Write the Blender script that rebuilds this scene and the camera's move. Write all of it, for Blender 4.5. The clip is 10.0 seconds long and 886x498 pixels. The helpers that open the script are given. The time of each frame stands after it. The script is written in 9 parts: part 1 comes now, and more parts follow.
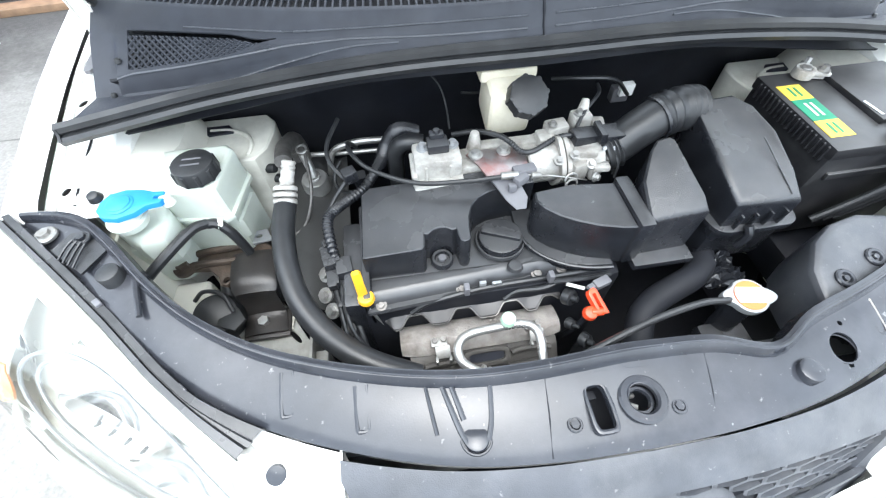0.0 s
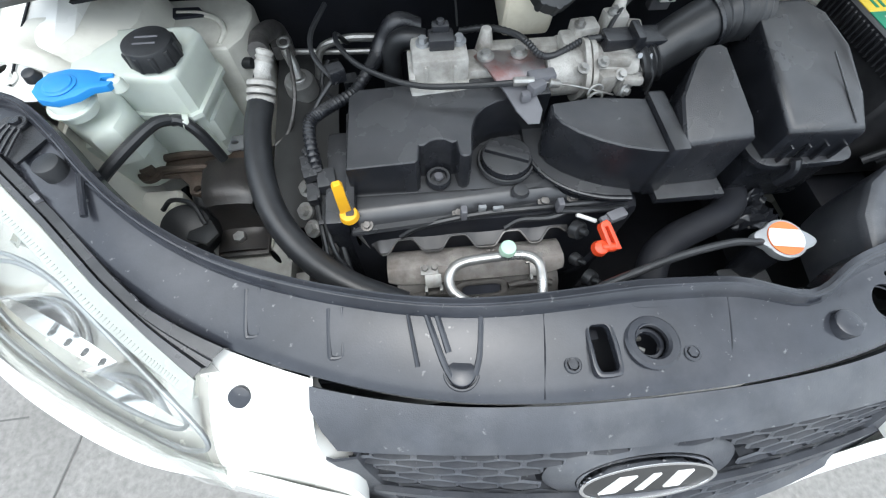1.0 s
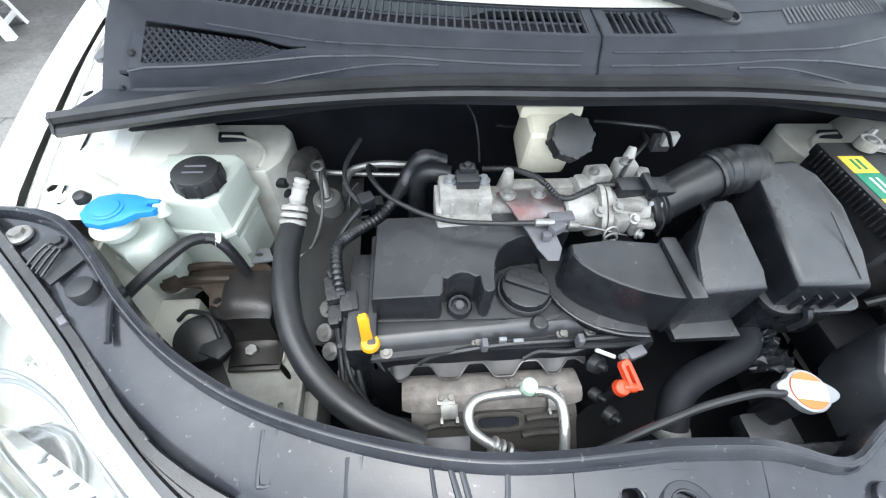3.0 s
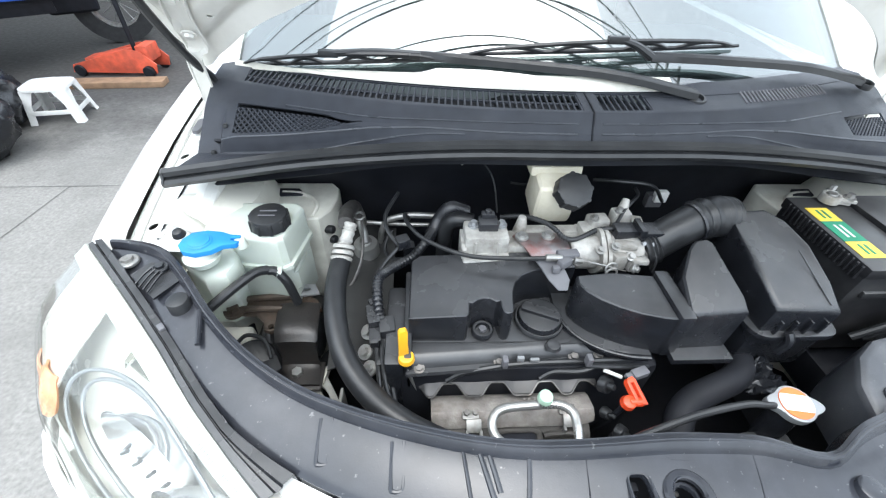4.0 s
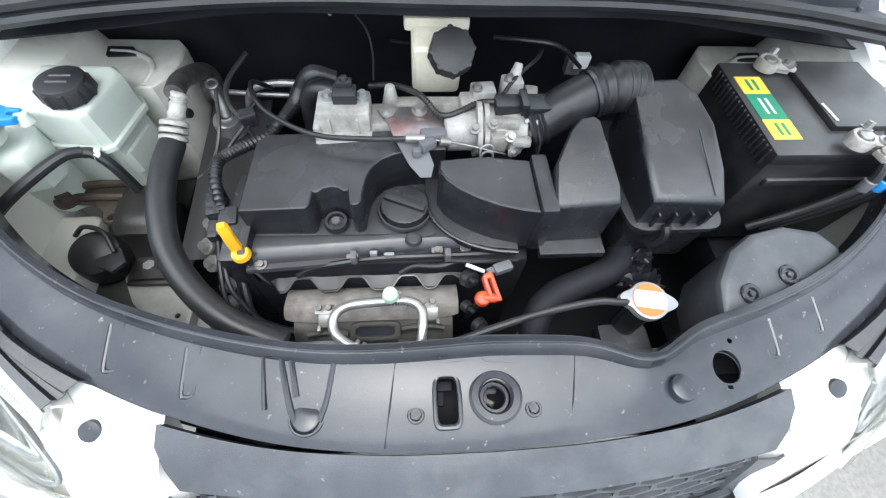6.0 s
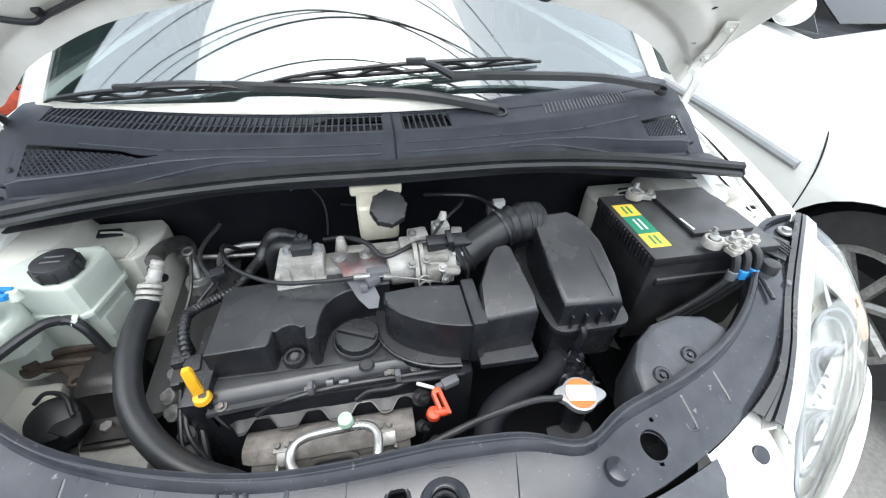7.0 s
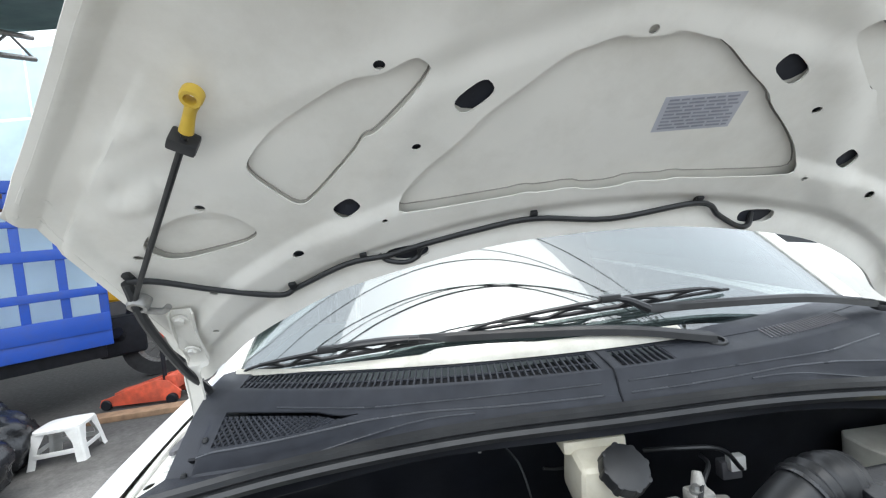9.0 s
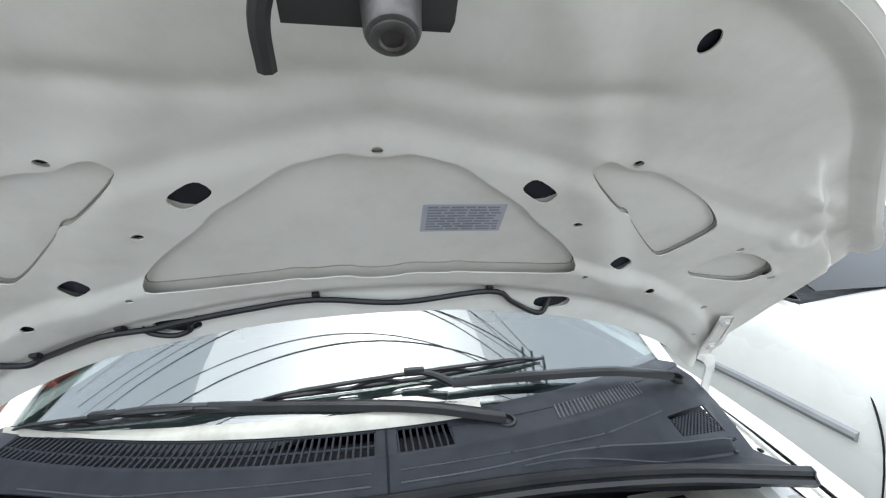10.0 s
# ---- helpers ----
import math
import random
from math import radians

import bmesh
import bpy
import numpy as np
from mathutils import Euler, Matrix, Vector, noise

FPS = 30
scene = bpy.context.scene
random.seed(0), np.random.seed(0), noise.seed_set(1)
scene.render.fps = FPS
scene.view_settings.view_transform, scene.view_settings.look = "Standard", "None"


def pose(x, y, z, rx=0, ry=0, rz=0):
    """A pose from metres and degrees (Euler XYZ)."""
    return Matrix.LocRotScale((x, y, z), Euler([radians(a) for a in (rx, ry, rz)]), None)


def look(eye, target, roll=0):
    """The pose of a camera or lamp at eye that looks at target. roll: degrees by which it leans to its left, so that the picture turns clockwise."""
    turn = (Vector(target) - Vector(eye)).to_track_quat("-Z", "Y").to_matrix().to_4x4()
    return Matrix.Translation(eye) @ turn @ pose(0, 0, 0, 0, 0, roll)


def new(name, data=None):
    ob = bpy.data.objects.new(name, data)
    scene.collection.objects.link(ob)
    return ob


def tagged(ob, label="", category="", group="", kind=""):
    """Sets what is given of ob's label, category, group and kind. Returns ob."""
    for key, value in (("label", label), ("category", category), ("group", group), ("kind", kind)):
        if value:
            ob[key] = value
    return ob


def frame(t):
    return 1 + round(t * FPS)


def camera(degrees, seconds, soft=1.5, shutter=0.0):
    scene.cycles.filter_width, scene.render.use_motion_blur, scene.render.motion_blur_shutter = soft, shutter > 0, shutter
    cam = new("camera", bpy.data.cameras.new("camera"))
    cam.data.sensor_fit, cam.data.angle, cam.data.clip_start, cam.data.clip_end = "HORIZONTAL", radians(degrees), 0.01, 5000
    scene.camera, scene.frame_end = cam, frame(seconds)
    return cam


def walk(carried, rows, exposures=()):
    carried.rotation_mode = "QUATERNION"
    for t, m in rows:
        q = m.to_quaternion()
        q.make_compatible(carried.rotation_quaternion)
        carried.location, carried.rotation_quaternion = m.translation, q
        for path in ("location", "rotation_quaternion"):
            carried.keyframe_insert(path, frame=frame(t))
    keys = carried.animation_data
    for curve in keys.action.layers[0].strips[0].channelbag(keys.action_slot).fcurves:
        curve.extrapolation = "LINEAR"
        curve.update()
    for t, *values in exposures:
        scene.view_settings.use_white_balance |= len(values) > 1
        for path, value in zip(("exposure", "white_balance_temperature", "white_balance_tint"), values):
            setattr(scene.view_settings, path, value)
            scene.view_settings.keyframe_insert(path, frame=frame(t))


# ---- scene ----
cam = camera(95.5, 10.0, 1.2)
PATH = [
    (0, (-0.22, 0.34, 1.252), (-0.072, 1.486, -0.381), -2.0),
    (0.5, (-0.232, 0.274, 1.239), (-0.066, 1.351, -0.437), 0.6),
    (1, (-0.209, 0.351, 1.182), (-0.103, 1.251, -0.6), 1.0),
    (1.5, (-0.187, 0.428, 1.12), (-0.063, 1.262, -0.694), 2.4),
    (2, (-0.207, 0.417, 1.127), (-0.073, 1.314, -0.656), 3.6),
    (2.5, (-0.239, 0.419, 1.189), (-0.157, 1.465, -0.514), 1.7),
    (2.7, (-0.234, 0.423, 1.205), (-0.114, 1.519, -0.464), 3.2),
    (3.8, (-0.27, 0.305, 1.251), (-0.093, 1.809, -0.055), 3.8),
    (4, (-0.271, 0.3, 1.257), (-0.163, 1.784, -0.081), 2.4),
    (4.5, (-0.309, 0.333, 1.266), (-0.279, 1.662, -0.228), -3.5),
    (5, (-0.29, 0.365, 1.272), (-0.22, 1.521, -0.358), 0.9),
    (5.5, (-0.193, 0.385, 1.217), (-0.052, 1.37, -0.518), 6.5),
    (5.7, (-0.13, 0.38, 1.209), (-0.012, 1.369, -0.525), 5.7),
    (6.8, (-0.043, 0.274, 1.26), (0.285, 1.648, -0.156), 3.0),
    (7, (-0.042, 0.275, 1.268), (0.277, 1.791, 0.002), 1.9),
    (7.5, (-0.072, 0.252, 1.302), (0.17, 1.828, 0.094), 2.1),
    (8, (-0.211, 0.253, 1.275), (-0.084, 1.96, 0.242), 0.0),
    (8.5, (-0.333, 0.329, 1.213), (-0.149, 2.286, 0.846), -0.2),
    (9, (-0.248, 0.353, 1.219), (-0.148, 2.349, 1.133), -5.9),
    (9.5, (-0.113, 0.353, 1.27), (0.062, 2.345, 1.288), -5.1),
    (10, (-0.009, 0.361, 1.333), (0.343, 2.323, 1.172), -1.3),
]
LIGHT = [
    (0, 2.32, 6050, 6), (0.5, 1.6, 6050, 6), (1, 1.4, 6050, 6), (1.5, 2.55, 6050, 6), (2, 2.8, 6050, 6), (2.5, 2.15, 6050, 6), (4, 1.78, 6050, 6), (5, 1.72, 6050, 6),
    (5.5, 1.80, 6050, 6), (7, 1.57, 6200, 7), (7.5, 1.45, 6200, 7), (8, 1.30, 6230, 7), (8.5, 1.25, 6330, 7), (9, 1.35, 6250, 7), (9.5, 1.26, 6120, 7), (10, 1.13, 6120, 7),
]
walk(cam, [(t, look(eye, target, roll)) for t, eye, target, roll in PATH], LIGHT)

# ---- light ----
world = bpy.data.worlds.new("sky")
scene.world = world
world.use_nodes = True
wn = world.node_tree
wbg = wn.nodes["Background"]
sky = wn.nodes.new("ShaderNodeTexSky")
sky.sky_type, sky.sun_disc = "NISHITA", False
sky.sun_elevation, sky.sun_rotation = radians(82), radians(180)
sky.dust_density, sky.air_density = 7.0, 1.0
pale = wn.nodes.new("ShaderNodeHueSaturation")
pale.inputs["Saturation"].default_value = 0.60
wn.links.new(sky.outputs[0], pale.inputs["Color"])
veil = wn.nodes.new("ShaderNodeMix")
veil.data_type = "RGBA"
veil.inputs["Factor"].default_value = 0.6
veil.inputs[7].default_value = (6.6, 6.9, 7.2, 1)
wn.links.new(pale.outputs[0], veil.inputs[6])
wn.links.new(veil.outputs[2], wbg.inputs["Color"])
wbg.inputs["Strength"].default_value = 0.15
sun = new("sun", bpy.data.lights.new("sun", "SUN"))
sun.data.energy, sun.data.angle, sun.data.color = 0.7, radians(70), (1.0, 0.985, 0.96)
sun.matrix_world = look((-0.5, -0.9, 4.0), (0, 0, 0))
scene.view_settings.exposure = 1.0


# ---- materials ----
def mat(name, base, rough=0.5, metal=0.0, vary=0.15, scale=30.0, bump=0.0, bscale=400.0, coat=0.0, dirt=None, dirt_amount=0.0, dirt_scale=6.0, trans=0.0, sss=0.0, specks=0.0, dust_sheen=0.0, spec=0.5):
    m = bpy.data.materials.new(name)
    m.use_nodes = True
    nt = m.node_tree
    b = nt.nodes["Principled BSDF"]
    tc = nt.nodes.new("ShaderNodeTexCoord")
    n1 = nt.nodes.new("ShaderNodeTexNoise")
    n1.inputs["Scale"].default_value, n1.inputs["Detail"].default_value = scale, 6
    nt.links.new(tc.outputs["Object"], n1.inputs["Vector"])
    ramp = nt.nodes.new("ShaderNodeMapRange")
    ramp.inputs["From Min"].default_value, ramp.inputs["From Max"].default_value = 0.3, 0.7
    ramp.inputs["To Min"].default_value, ramp.inputs["To Max"].default_value = 1 - vary, 1 + vary
    nt.links.new(n1.outputs["Fac"], ramp.inputs["Value"])
    mul = nt.nodes.new("ShaderNodeVectorMath")
    mul.operation = "SCALE"
    mul.inputs[0].default_value = base
    nt.links.new(ramp.outputs[0], mul.inputs["Scale"])
    col = mul.outputs[0]
    if dirt:
        n2 = nt.nodes.new("ShaderNodeTexNoise")
        n2.inputs["Scale"].default_value, n2.inputs["Detail"].default_value, n2.inputs["Roughness"].default_value = dirt_scale, 8, 0.65
        nt.links.new(tc.outputs["Object"], n2.inputs["Vector"])
        r2 = nt.nodes.new("ShaderNodeMapRange")
        r2.inputs["From Min"].default_value, r2.inputs["From Max"].default_value = 0.45, 0.7
        r2.inputs["To Max"].default_value = dirt_amount
        nt.links.new(n2.outputs["Fac"], r2.inputs["Value"])
        mix = nt.nodes.new("ShaderNodeMix")
        mix.data_type = "RGBA"
        nt.links.new(r2.outputs[0], mix.inputs["Factor"])
        nt.links.new(col, mix.inputs[6])
        mix.inputs[7].default_value = (*dirt, 1)
        col = mix.outputs[2]
    if specks:
        n5 = nt.nodes.new("ShaderNodeTexNoise")
        n5.inputs["Scale"].default_value, n5.inputs["Detail"].default_value = 130, 3
        nt.links.new(tc.outputs["Object"], n5.inputs["Vector"])
        r5 = nt.nodes.new("ShaderNodeMapRange")
        r5.inputs["From Min"].default_value, r5.inputs["From Max"].default_value = 0.68, 0.80
        r5.inputs["To Max"].default_value = specks
        nt.links.new(n5.outputs["Fac"], r5.inputs["Value"])
        mx5 = nt.nodes.new("ShaderNodeMix")
        mx5.data_type = "RGBA"
        nt.links.new(r5.outputs[0], mx5.inputs["Factor"])
        nt.links.new(col, mx5.inputs[6])
        mx5.inputs[7].default_value = (0.45, 0.45, 0.44, 1)
        col = mx5.outputs[2]
    if dust_sheen:
        # level tops lightened: fine dust, plus the sky's sheen put into the colour
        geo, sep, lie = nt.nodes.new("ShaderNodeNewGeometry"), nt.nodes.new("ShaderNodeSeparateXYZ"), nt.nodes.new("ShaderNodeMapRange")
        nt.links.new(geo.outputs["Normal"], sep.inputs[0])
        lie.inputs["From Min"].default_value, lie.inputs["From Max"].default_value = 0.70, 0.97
        lie.inputs["To Max"].default_value = dust_sheen
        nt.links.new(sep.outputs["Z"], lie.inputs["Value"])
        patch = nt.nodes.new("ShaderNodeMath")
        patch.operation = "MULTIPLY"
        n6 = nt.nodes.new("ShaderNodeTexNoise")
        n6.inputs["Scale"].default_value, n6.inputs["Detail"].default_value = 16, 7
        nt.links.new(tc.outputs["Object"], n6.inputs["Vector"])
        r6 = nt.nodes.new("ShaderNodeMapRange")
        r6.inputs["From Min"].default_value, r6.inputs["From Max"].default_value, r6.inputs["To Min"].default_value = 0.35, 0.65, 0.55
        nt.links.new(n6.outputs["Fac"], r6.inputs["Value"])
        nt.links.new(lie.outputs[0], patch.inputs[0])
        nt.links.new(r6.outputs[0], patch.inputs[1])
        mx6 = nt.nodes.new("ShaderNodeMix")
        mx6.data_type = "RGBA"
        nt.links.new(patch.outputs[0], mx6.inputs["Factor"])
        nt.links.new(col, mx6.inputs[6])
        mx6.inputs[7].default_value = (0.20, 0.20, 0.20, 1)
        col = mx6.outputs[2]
    nt.links.new(col, b.inputs["Base Color"])
    b.inputs["Specular IOR Level"].default_value = spec
    b.inputs["Metallic"].default_value = metal
    r3 = nt.nodes.new("ShaderNodeMapRange")
    r3.inputs["From Min"].default_value, r3.inputs["From Max"].default_value = 0.3, 0.7
    r3.inputs["To Min"].default_value, r3.inputs["To Max"].default_value = max(0.02, rough * 0.8), min(1, rough * 1.2)
    n3 = nt.nodes.new("ShaderNodeTexNoise")
    n3.inputs["Scale"].default_value, n3.inputs["Detail"].default_value = scale * 0.4, 5
    nt.links.new(tc.outputs["Object"], n3.inputs["Vector"])
    nt.links.new(n3.outputs["Fac"], r3.inputs["Value"])
    nt.links.new(r3.outputs[0], b.inputs["Roughness"])
    b.inputs["Coat Weight"].default_value = coat
    b.inputs["Coat Roughness"].default_value = 0.06
    b.inputs["Transmission Weight"].default_value = trans
    if sss:
        b.inputs["Subsurface Weight"].default_value = sss
        b.inputs["Subsurface Radius"].default_value = (0.02, 0.02, 0.015)
    if bump:
        n4 = nt.nodes.new("ShaderNodeTexNoise")
        n4.inputs["Scale"].default_value, n4.inputs["Detail"].default_value = bscale, 4
        nt.links.new(tc.outputs["Object"], n4.inputs["Vector"])
        bp = nt.nodes.new("ShaderNodeBump")
        bp.inputs["Strength"].default_value, bp.inputs["Distance"].default_value = bump, 0.002
        nt.links.new(n4.outputs["Fac"], bp.inputs["Height"])
        nt.links.new(bp.outputs[0], b.inputs["Normal"])
    return m


def clear(name, tint=(1, 1, 1), rough=0.02, f0=0.04):
    """Thin clear pane: see-through, with a mirror reflection that grows towards grazing view."""
    m = bpy.data.materials.new(name)
    m.use_nodes = True
    nt = m.node_tree
    nt.nodes.remove(nt.nodes["Principled BSDF"])
    out = nt.nodes["Material Output"]
    tr, gl, mx, lw = (nt.nodes.new("ShaderNode" + k) for k in ("BsdfTransparent", "BsdfGlossy", "MixShader", "LayerWeight"))
    tr.inputs["Color"].default_value = (*tint, 1)
    gl.inputs["Roughness"].default_value = rough
    lw.inputs["Blend"].default_value = 0.5
    pw, ma = nt.nodes.new("ShaderNodeMath"), nt.nodes.new("ShaderNodeMath")
    pw.operation, ma.operation = "POWER", "MULTIPLY_ADD"
    pw.inputs[1].default_value = 4.0
    ma.inputs[1].default_value, ma.inputs[2].default_value = 1 - f0, f0
    nt.links.new(lw.outputs["Facing"], pw.inputs[0])
    nt.links.new(pw.outputs[0], ma.inputs[0])
    nt.links.new(ma.outputs[0], mx.inputs[0])
    nt.links.new(tr.outputs[0], mx.inputs[1])
    nt.links.new(gl.outputs[0], mx.inputs[2])
    nt.links.new(mx.outputs[0], out.inputs["Surface"])
    return m


PAINT = mat("white_paint", (0.80, 0.80, 0.765), 0.28, vary=0.02, scale=8, coat=0.6, dirt=(0.5, 0.47, 0.4), dirt_amount=0.12, dirt_scale=9)
PRIMER = mat("white_underside_paint", (0.80, 0.785, 0.735), 0.42, vary=0.03, scale=10, dirt=(0.42, 0.39, 0.32), dirt_amount=0.30, dirt_scale=7, coat=0.15)
BAYPAINT = mat("dusty_white_paint", (0.66, 0.65, 0.58), 0.45, vary=0.06, scale=12, dirt=(0.22, 0.2, 0.16), dirt_amount=0.5, dirt_scale=9)
PLASTIC = mat("black_moulded_plastic", (0.012, 0.013, 0.016), 0.26, vary=0.25, scale=40, bump=0.22, bscale=900, dirt=(0.05, 0.05, 0.055), dirt_amount=0.3, dirt_scale=11, dust_sheen=0.20, spec=0.55)
COVERP = mat("dusty_grey_plastic", (0.022, 0.024, 0.030), 0.17, vary=0.2, scale=25, bump=0.05, bscale=500, dirt=(0.075, 0.075, 0.083), dirt_amount=0.45, dirt_scale=5, specks=0.32)
GRILLP = mat("scuffed_grille_plastic", (0.042, 0.045, 0.053), 0.44, vary=0.2, scale=25, bump=0.15, bscale=700, dirt=(0.16, 0.16, 0.16), dirt_amount=0.35, dirt_scale=8, specks=0.32)
COWLP = mat("weathered_cowl_plastic", (0.036, 0.039, 0.048), 0.50, vary=0.15, scale=30, bump=0.2, bscale=900, dirt=(0.065, 0.065, 0.07), dirt_amount=0.25, dirt_scale=9, spec=0.25)
# paler than the cowl: the glint along its edges put into the colour
BEADP = mat("edge_highlight_plastic", (0.060, 0.064, 0.074), 0.32, vary=0.2, scale=40)
RUBBER = mat("black_rubber", (0.016, 0.017, 0.019), 0.40, vary=0.2, scale=40, bump=0.1, dirt=(0.05, 0.05, 0.05), dirt_amount=0.35, dirt_scale=14)
# near-black for deep parts, and for backings that stand in for shade
DARK = mat("deep_black", (0.009, 0.010, 0.014), 0.6, vary=0.3, scale=20, dirt=(0.025, 0.025, 0.027), dirt_amount=0.3, spec=0.3)
ALU = mat("cast_aluminium", (0.44, 0.43, 0.405), 0.55, 0.25, vary=0.18, scale=60, bump=0.5, bscale=500, dirt=(0.13, 0.11, 0.085), dirt_amount=0.65, dirt_scale=22)
STEEL = mat("zinc_steel", (0.36, 0.36, 0.35), 0.42, 0.7, vary=0.2, scale=60, dirt=(0.14, 0.11, 0.08), dirt_amount=0.5, dirt_scale=40)
DARKST = mat("dull_dark_steel", (0.16, 0.155, 0.15), 0.45, 0.7, vary=0.25, scale=60, dirt=(0.06, 0.05, 0.04), dirt_amount=0.6, dirt_scale=40)
STAINED = mat("heat_stained_aluminium", (0.34, 0.315, 0.295), 0.5, 0.25, vary=0.28, scale=50, bump=0.4, bscale=300, dirt=(0.15, 0.125, 0.105), dirt_amount=0.7, dirt_scale=26)
SOOTALU = mat("sooty_aluminium", (0.08, 0.075, 0.07), 0.6, 0.4, vary=0.25, scale=40, bump=0.3, bscale=300, dirt=(0.05, 0.045, 0.04), dirt_amount=0.6, dirt_scale=20)
MOUNTST = mat("brown_pressed_steel", (0.026, 0.025, 0.025), 0.34, 0.2, vary=0.25, scale=25, bump=0.2, bscale=200, dirt=(0.055, 0.043, 0.036), dirt_amount=0.5, dirt_scale=14)
TINTED = mat("heat_tinted_steel", (0.36, 0.33, 0.33), 0.30, 0.85, vary=0.2, scale=18, dirt=(0.34, 0.11, 0.09), dirt_amount=0.75, dirt_scale=24)
ROCKER = mat("satin_rocker_cover", (0.038, 0.039, 0.042), 0.24, 0.0, vary=0.15, scale=25, bump=0.05, bscale=500, dirt=(0.09, 0.09, 0.09), dirt_amount=0.25, dirt_scale=12, dust_sheen=0.12)
# metal deep in the bay: grime, plus the shade there put into its base
BAYDARK = mat("grimy_shaded_metal", (0.055, 0.055, 0.054), 0.6, 0.2, vary=0.3, scale=18, dirt=(0.022, 0.021, 0.020), dirt_amount=0.7, dirt_scale=9)
BRKT = mat("dusty_grey_bracket", (0.30, 0.30, 0.28), 0.5, vary=0.15, scale=20, dirt=(0.10, 0.09, 0.08), dirt_amount=0.6, dirt_scale=14)
LOOPM = mat("dull_aluminium_pipe", (0.50, 0.50, 0.49), 0.32, 0.75, vary=0.12, scale=40, dirt=(0.25, 0.24, 0.22), dirt_amount=0.4, dirt_scale=30)
CHROME = mat("chrome", (0.85, 0.85, 0.86), 0.08, 1.0, vary=0.03)
RUST = mat("rusty_steel", (0.075, 0.058, 0.046), 0.5, 0.3, vary=0.4, scale=30, bump=0.5, bscale=250, dirt=(0.13, 0.075, 0.045), dirt_amount=0.6, dirt_scale=14)
HEATSH = mat("sooty_heat_shield", (0.065, 0.064, 0.066), 0.5, 0.4, vary=0.3, scale=30, dirt=(0.05, 0.045, 0.04), dirt_amount=0.6, dirt_scale=15)
RESERV = mat("milky_plastic", (0.56, 0.605, 0.55), 0.4, vary=0.04, scale=15, sss=0.25, dirt=(0.4, 0.42, 0.34), dirt_amount=0.35, dirt_scale=10)
CREAM = mat("yellowed_plastic", (0.70, 0.66, 0.54), 0.4, vary=0.05, scale=20, sss=0.15, dirt=(0.35, 0.3, 0.2), dirt_amount=0.4, dirt_scale=20)
BLUE = mat("blue_plastic", (0.03, 0.22, 0.55), 0.4, vary=0.1, scale=40)
YELLOW = mat("yellow_plastic", (0.80, 0.42, 0.02), 0.4, vary=0.1, scale=40)
PROPY = mat("ochre_plastic", (0.62, 0.42, 0.05), 0.4, vary=0.1, scale=40)
RED = mat("orange_red_plastic", (0.72, 0.07, 0.02), 0.4, vary=0.1, scale=40)
GREENC = mat("pale_green_plastic", (0.42, 0.60, 0.47), 0.4, vary=0.05)
GREY = mat("grey_plastic", (0.12, 0.12, 0.13), 0.5, vary=0.15)
WHITEP = mat("white_plastic", (0.75, 0.75, 0.73), 0.45, vary=0.04, dirt=(0.4, 0.38, 0.35), dirt_amount=0.3)
BATT = mat("battery_case", (0.012, 0.012, 0.014), 0.40, vary=0.2, scale=30, dirt=(0.07, 0.07, 0.07), dirt_amount=0.4, dirt_scale=14, dust_sheen=0.25)
LABY = mat("yellow_label", (0.75, 0.55, 0.06), 0.5, vary=0.12, scale=50)
LABG = mat("green_label", (0.02, 0.22, 0.12), 0.5, vary=0.1)
LABEL = mat("silver_label", (0.46, 0.47, 0.52), 0.4, vary=0.08)
INK = mat("dark_ink", (0.26, 0.27, 0.31), 0.6)
INKW = mat("pale_ink", (0.65, 0.66, 0.66), 0.6)
ORANGE = mat("orange_enamel", (0.70, 0.16, 0.03), 0.4, vary=0.05)
CONCRETE = mat("workshop_concrete", (0.195, 0.190, 0.180), 0.85, vary=0.20, scale=70, bump=0.8, bscale=110, dirt=(0.12, 0.117, 0.11), dirt_amount=0.6, dirt_scale=2.6, specks=0.35)
# far half darkened: years of oil and dirt, plus awning shade put into colour
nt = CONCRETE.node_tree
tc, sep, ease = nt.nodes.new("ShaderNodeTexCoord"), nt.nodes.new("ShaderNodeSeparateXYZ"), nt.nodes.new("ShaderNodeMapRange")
blot, add, oil_shade = nt.nodes.new("ShaderNodeTexNoise"), nt.nodes.new("ShaderNodeMath"), nt.nodes.new("ShaderNodeMix")
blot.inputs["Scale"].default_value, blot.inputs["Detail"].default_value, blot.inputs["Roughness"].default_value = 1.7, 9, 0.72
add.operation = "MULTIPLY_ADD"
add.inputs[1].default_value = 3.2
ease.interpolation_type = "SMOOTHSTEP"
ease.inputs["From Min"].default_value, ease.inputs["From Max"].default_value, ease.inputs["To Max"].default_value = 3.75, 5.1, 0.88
oil_shade.data_type = "RGBA"
oil_shade.inputs[7].default_value = (0.055, 0.052, 0.050, 1)
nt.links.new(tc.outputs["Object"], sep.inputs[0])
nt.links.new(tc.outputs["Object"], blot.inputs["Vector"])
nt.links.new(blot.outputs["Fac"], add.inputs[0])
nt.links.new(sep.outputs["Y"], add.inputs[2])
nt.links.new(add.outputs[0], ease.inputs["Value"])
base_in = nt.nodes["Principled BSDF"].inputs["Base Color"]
nt.links.new(base_in.links[0].from_socket, oil_shade.inputs[6])
nt.links.new(ease.outputs[0], oil_shade.inputs["Factor"])
nt.links.new(oil_shade.outputs[2], base_in)
GLASS = clear("windscreen_glass", (0.66, 0.72, 0.71), 0.01, 0.20)
LENS = clear("lamp_lens", (0.95, 0.96, 0.95), 0.06, 0.05)
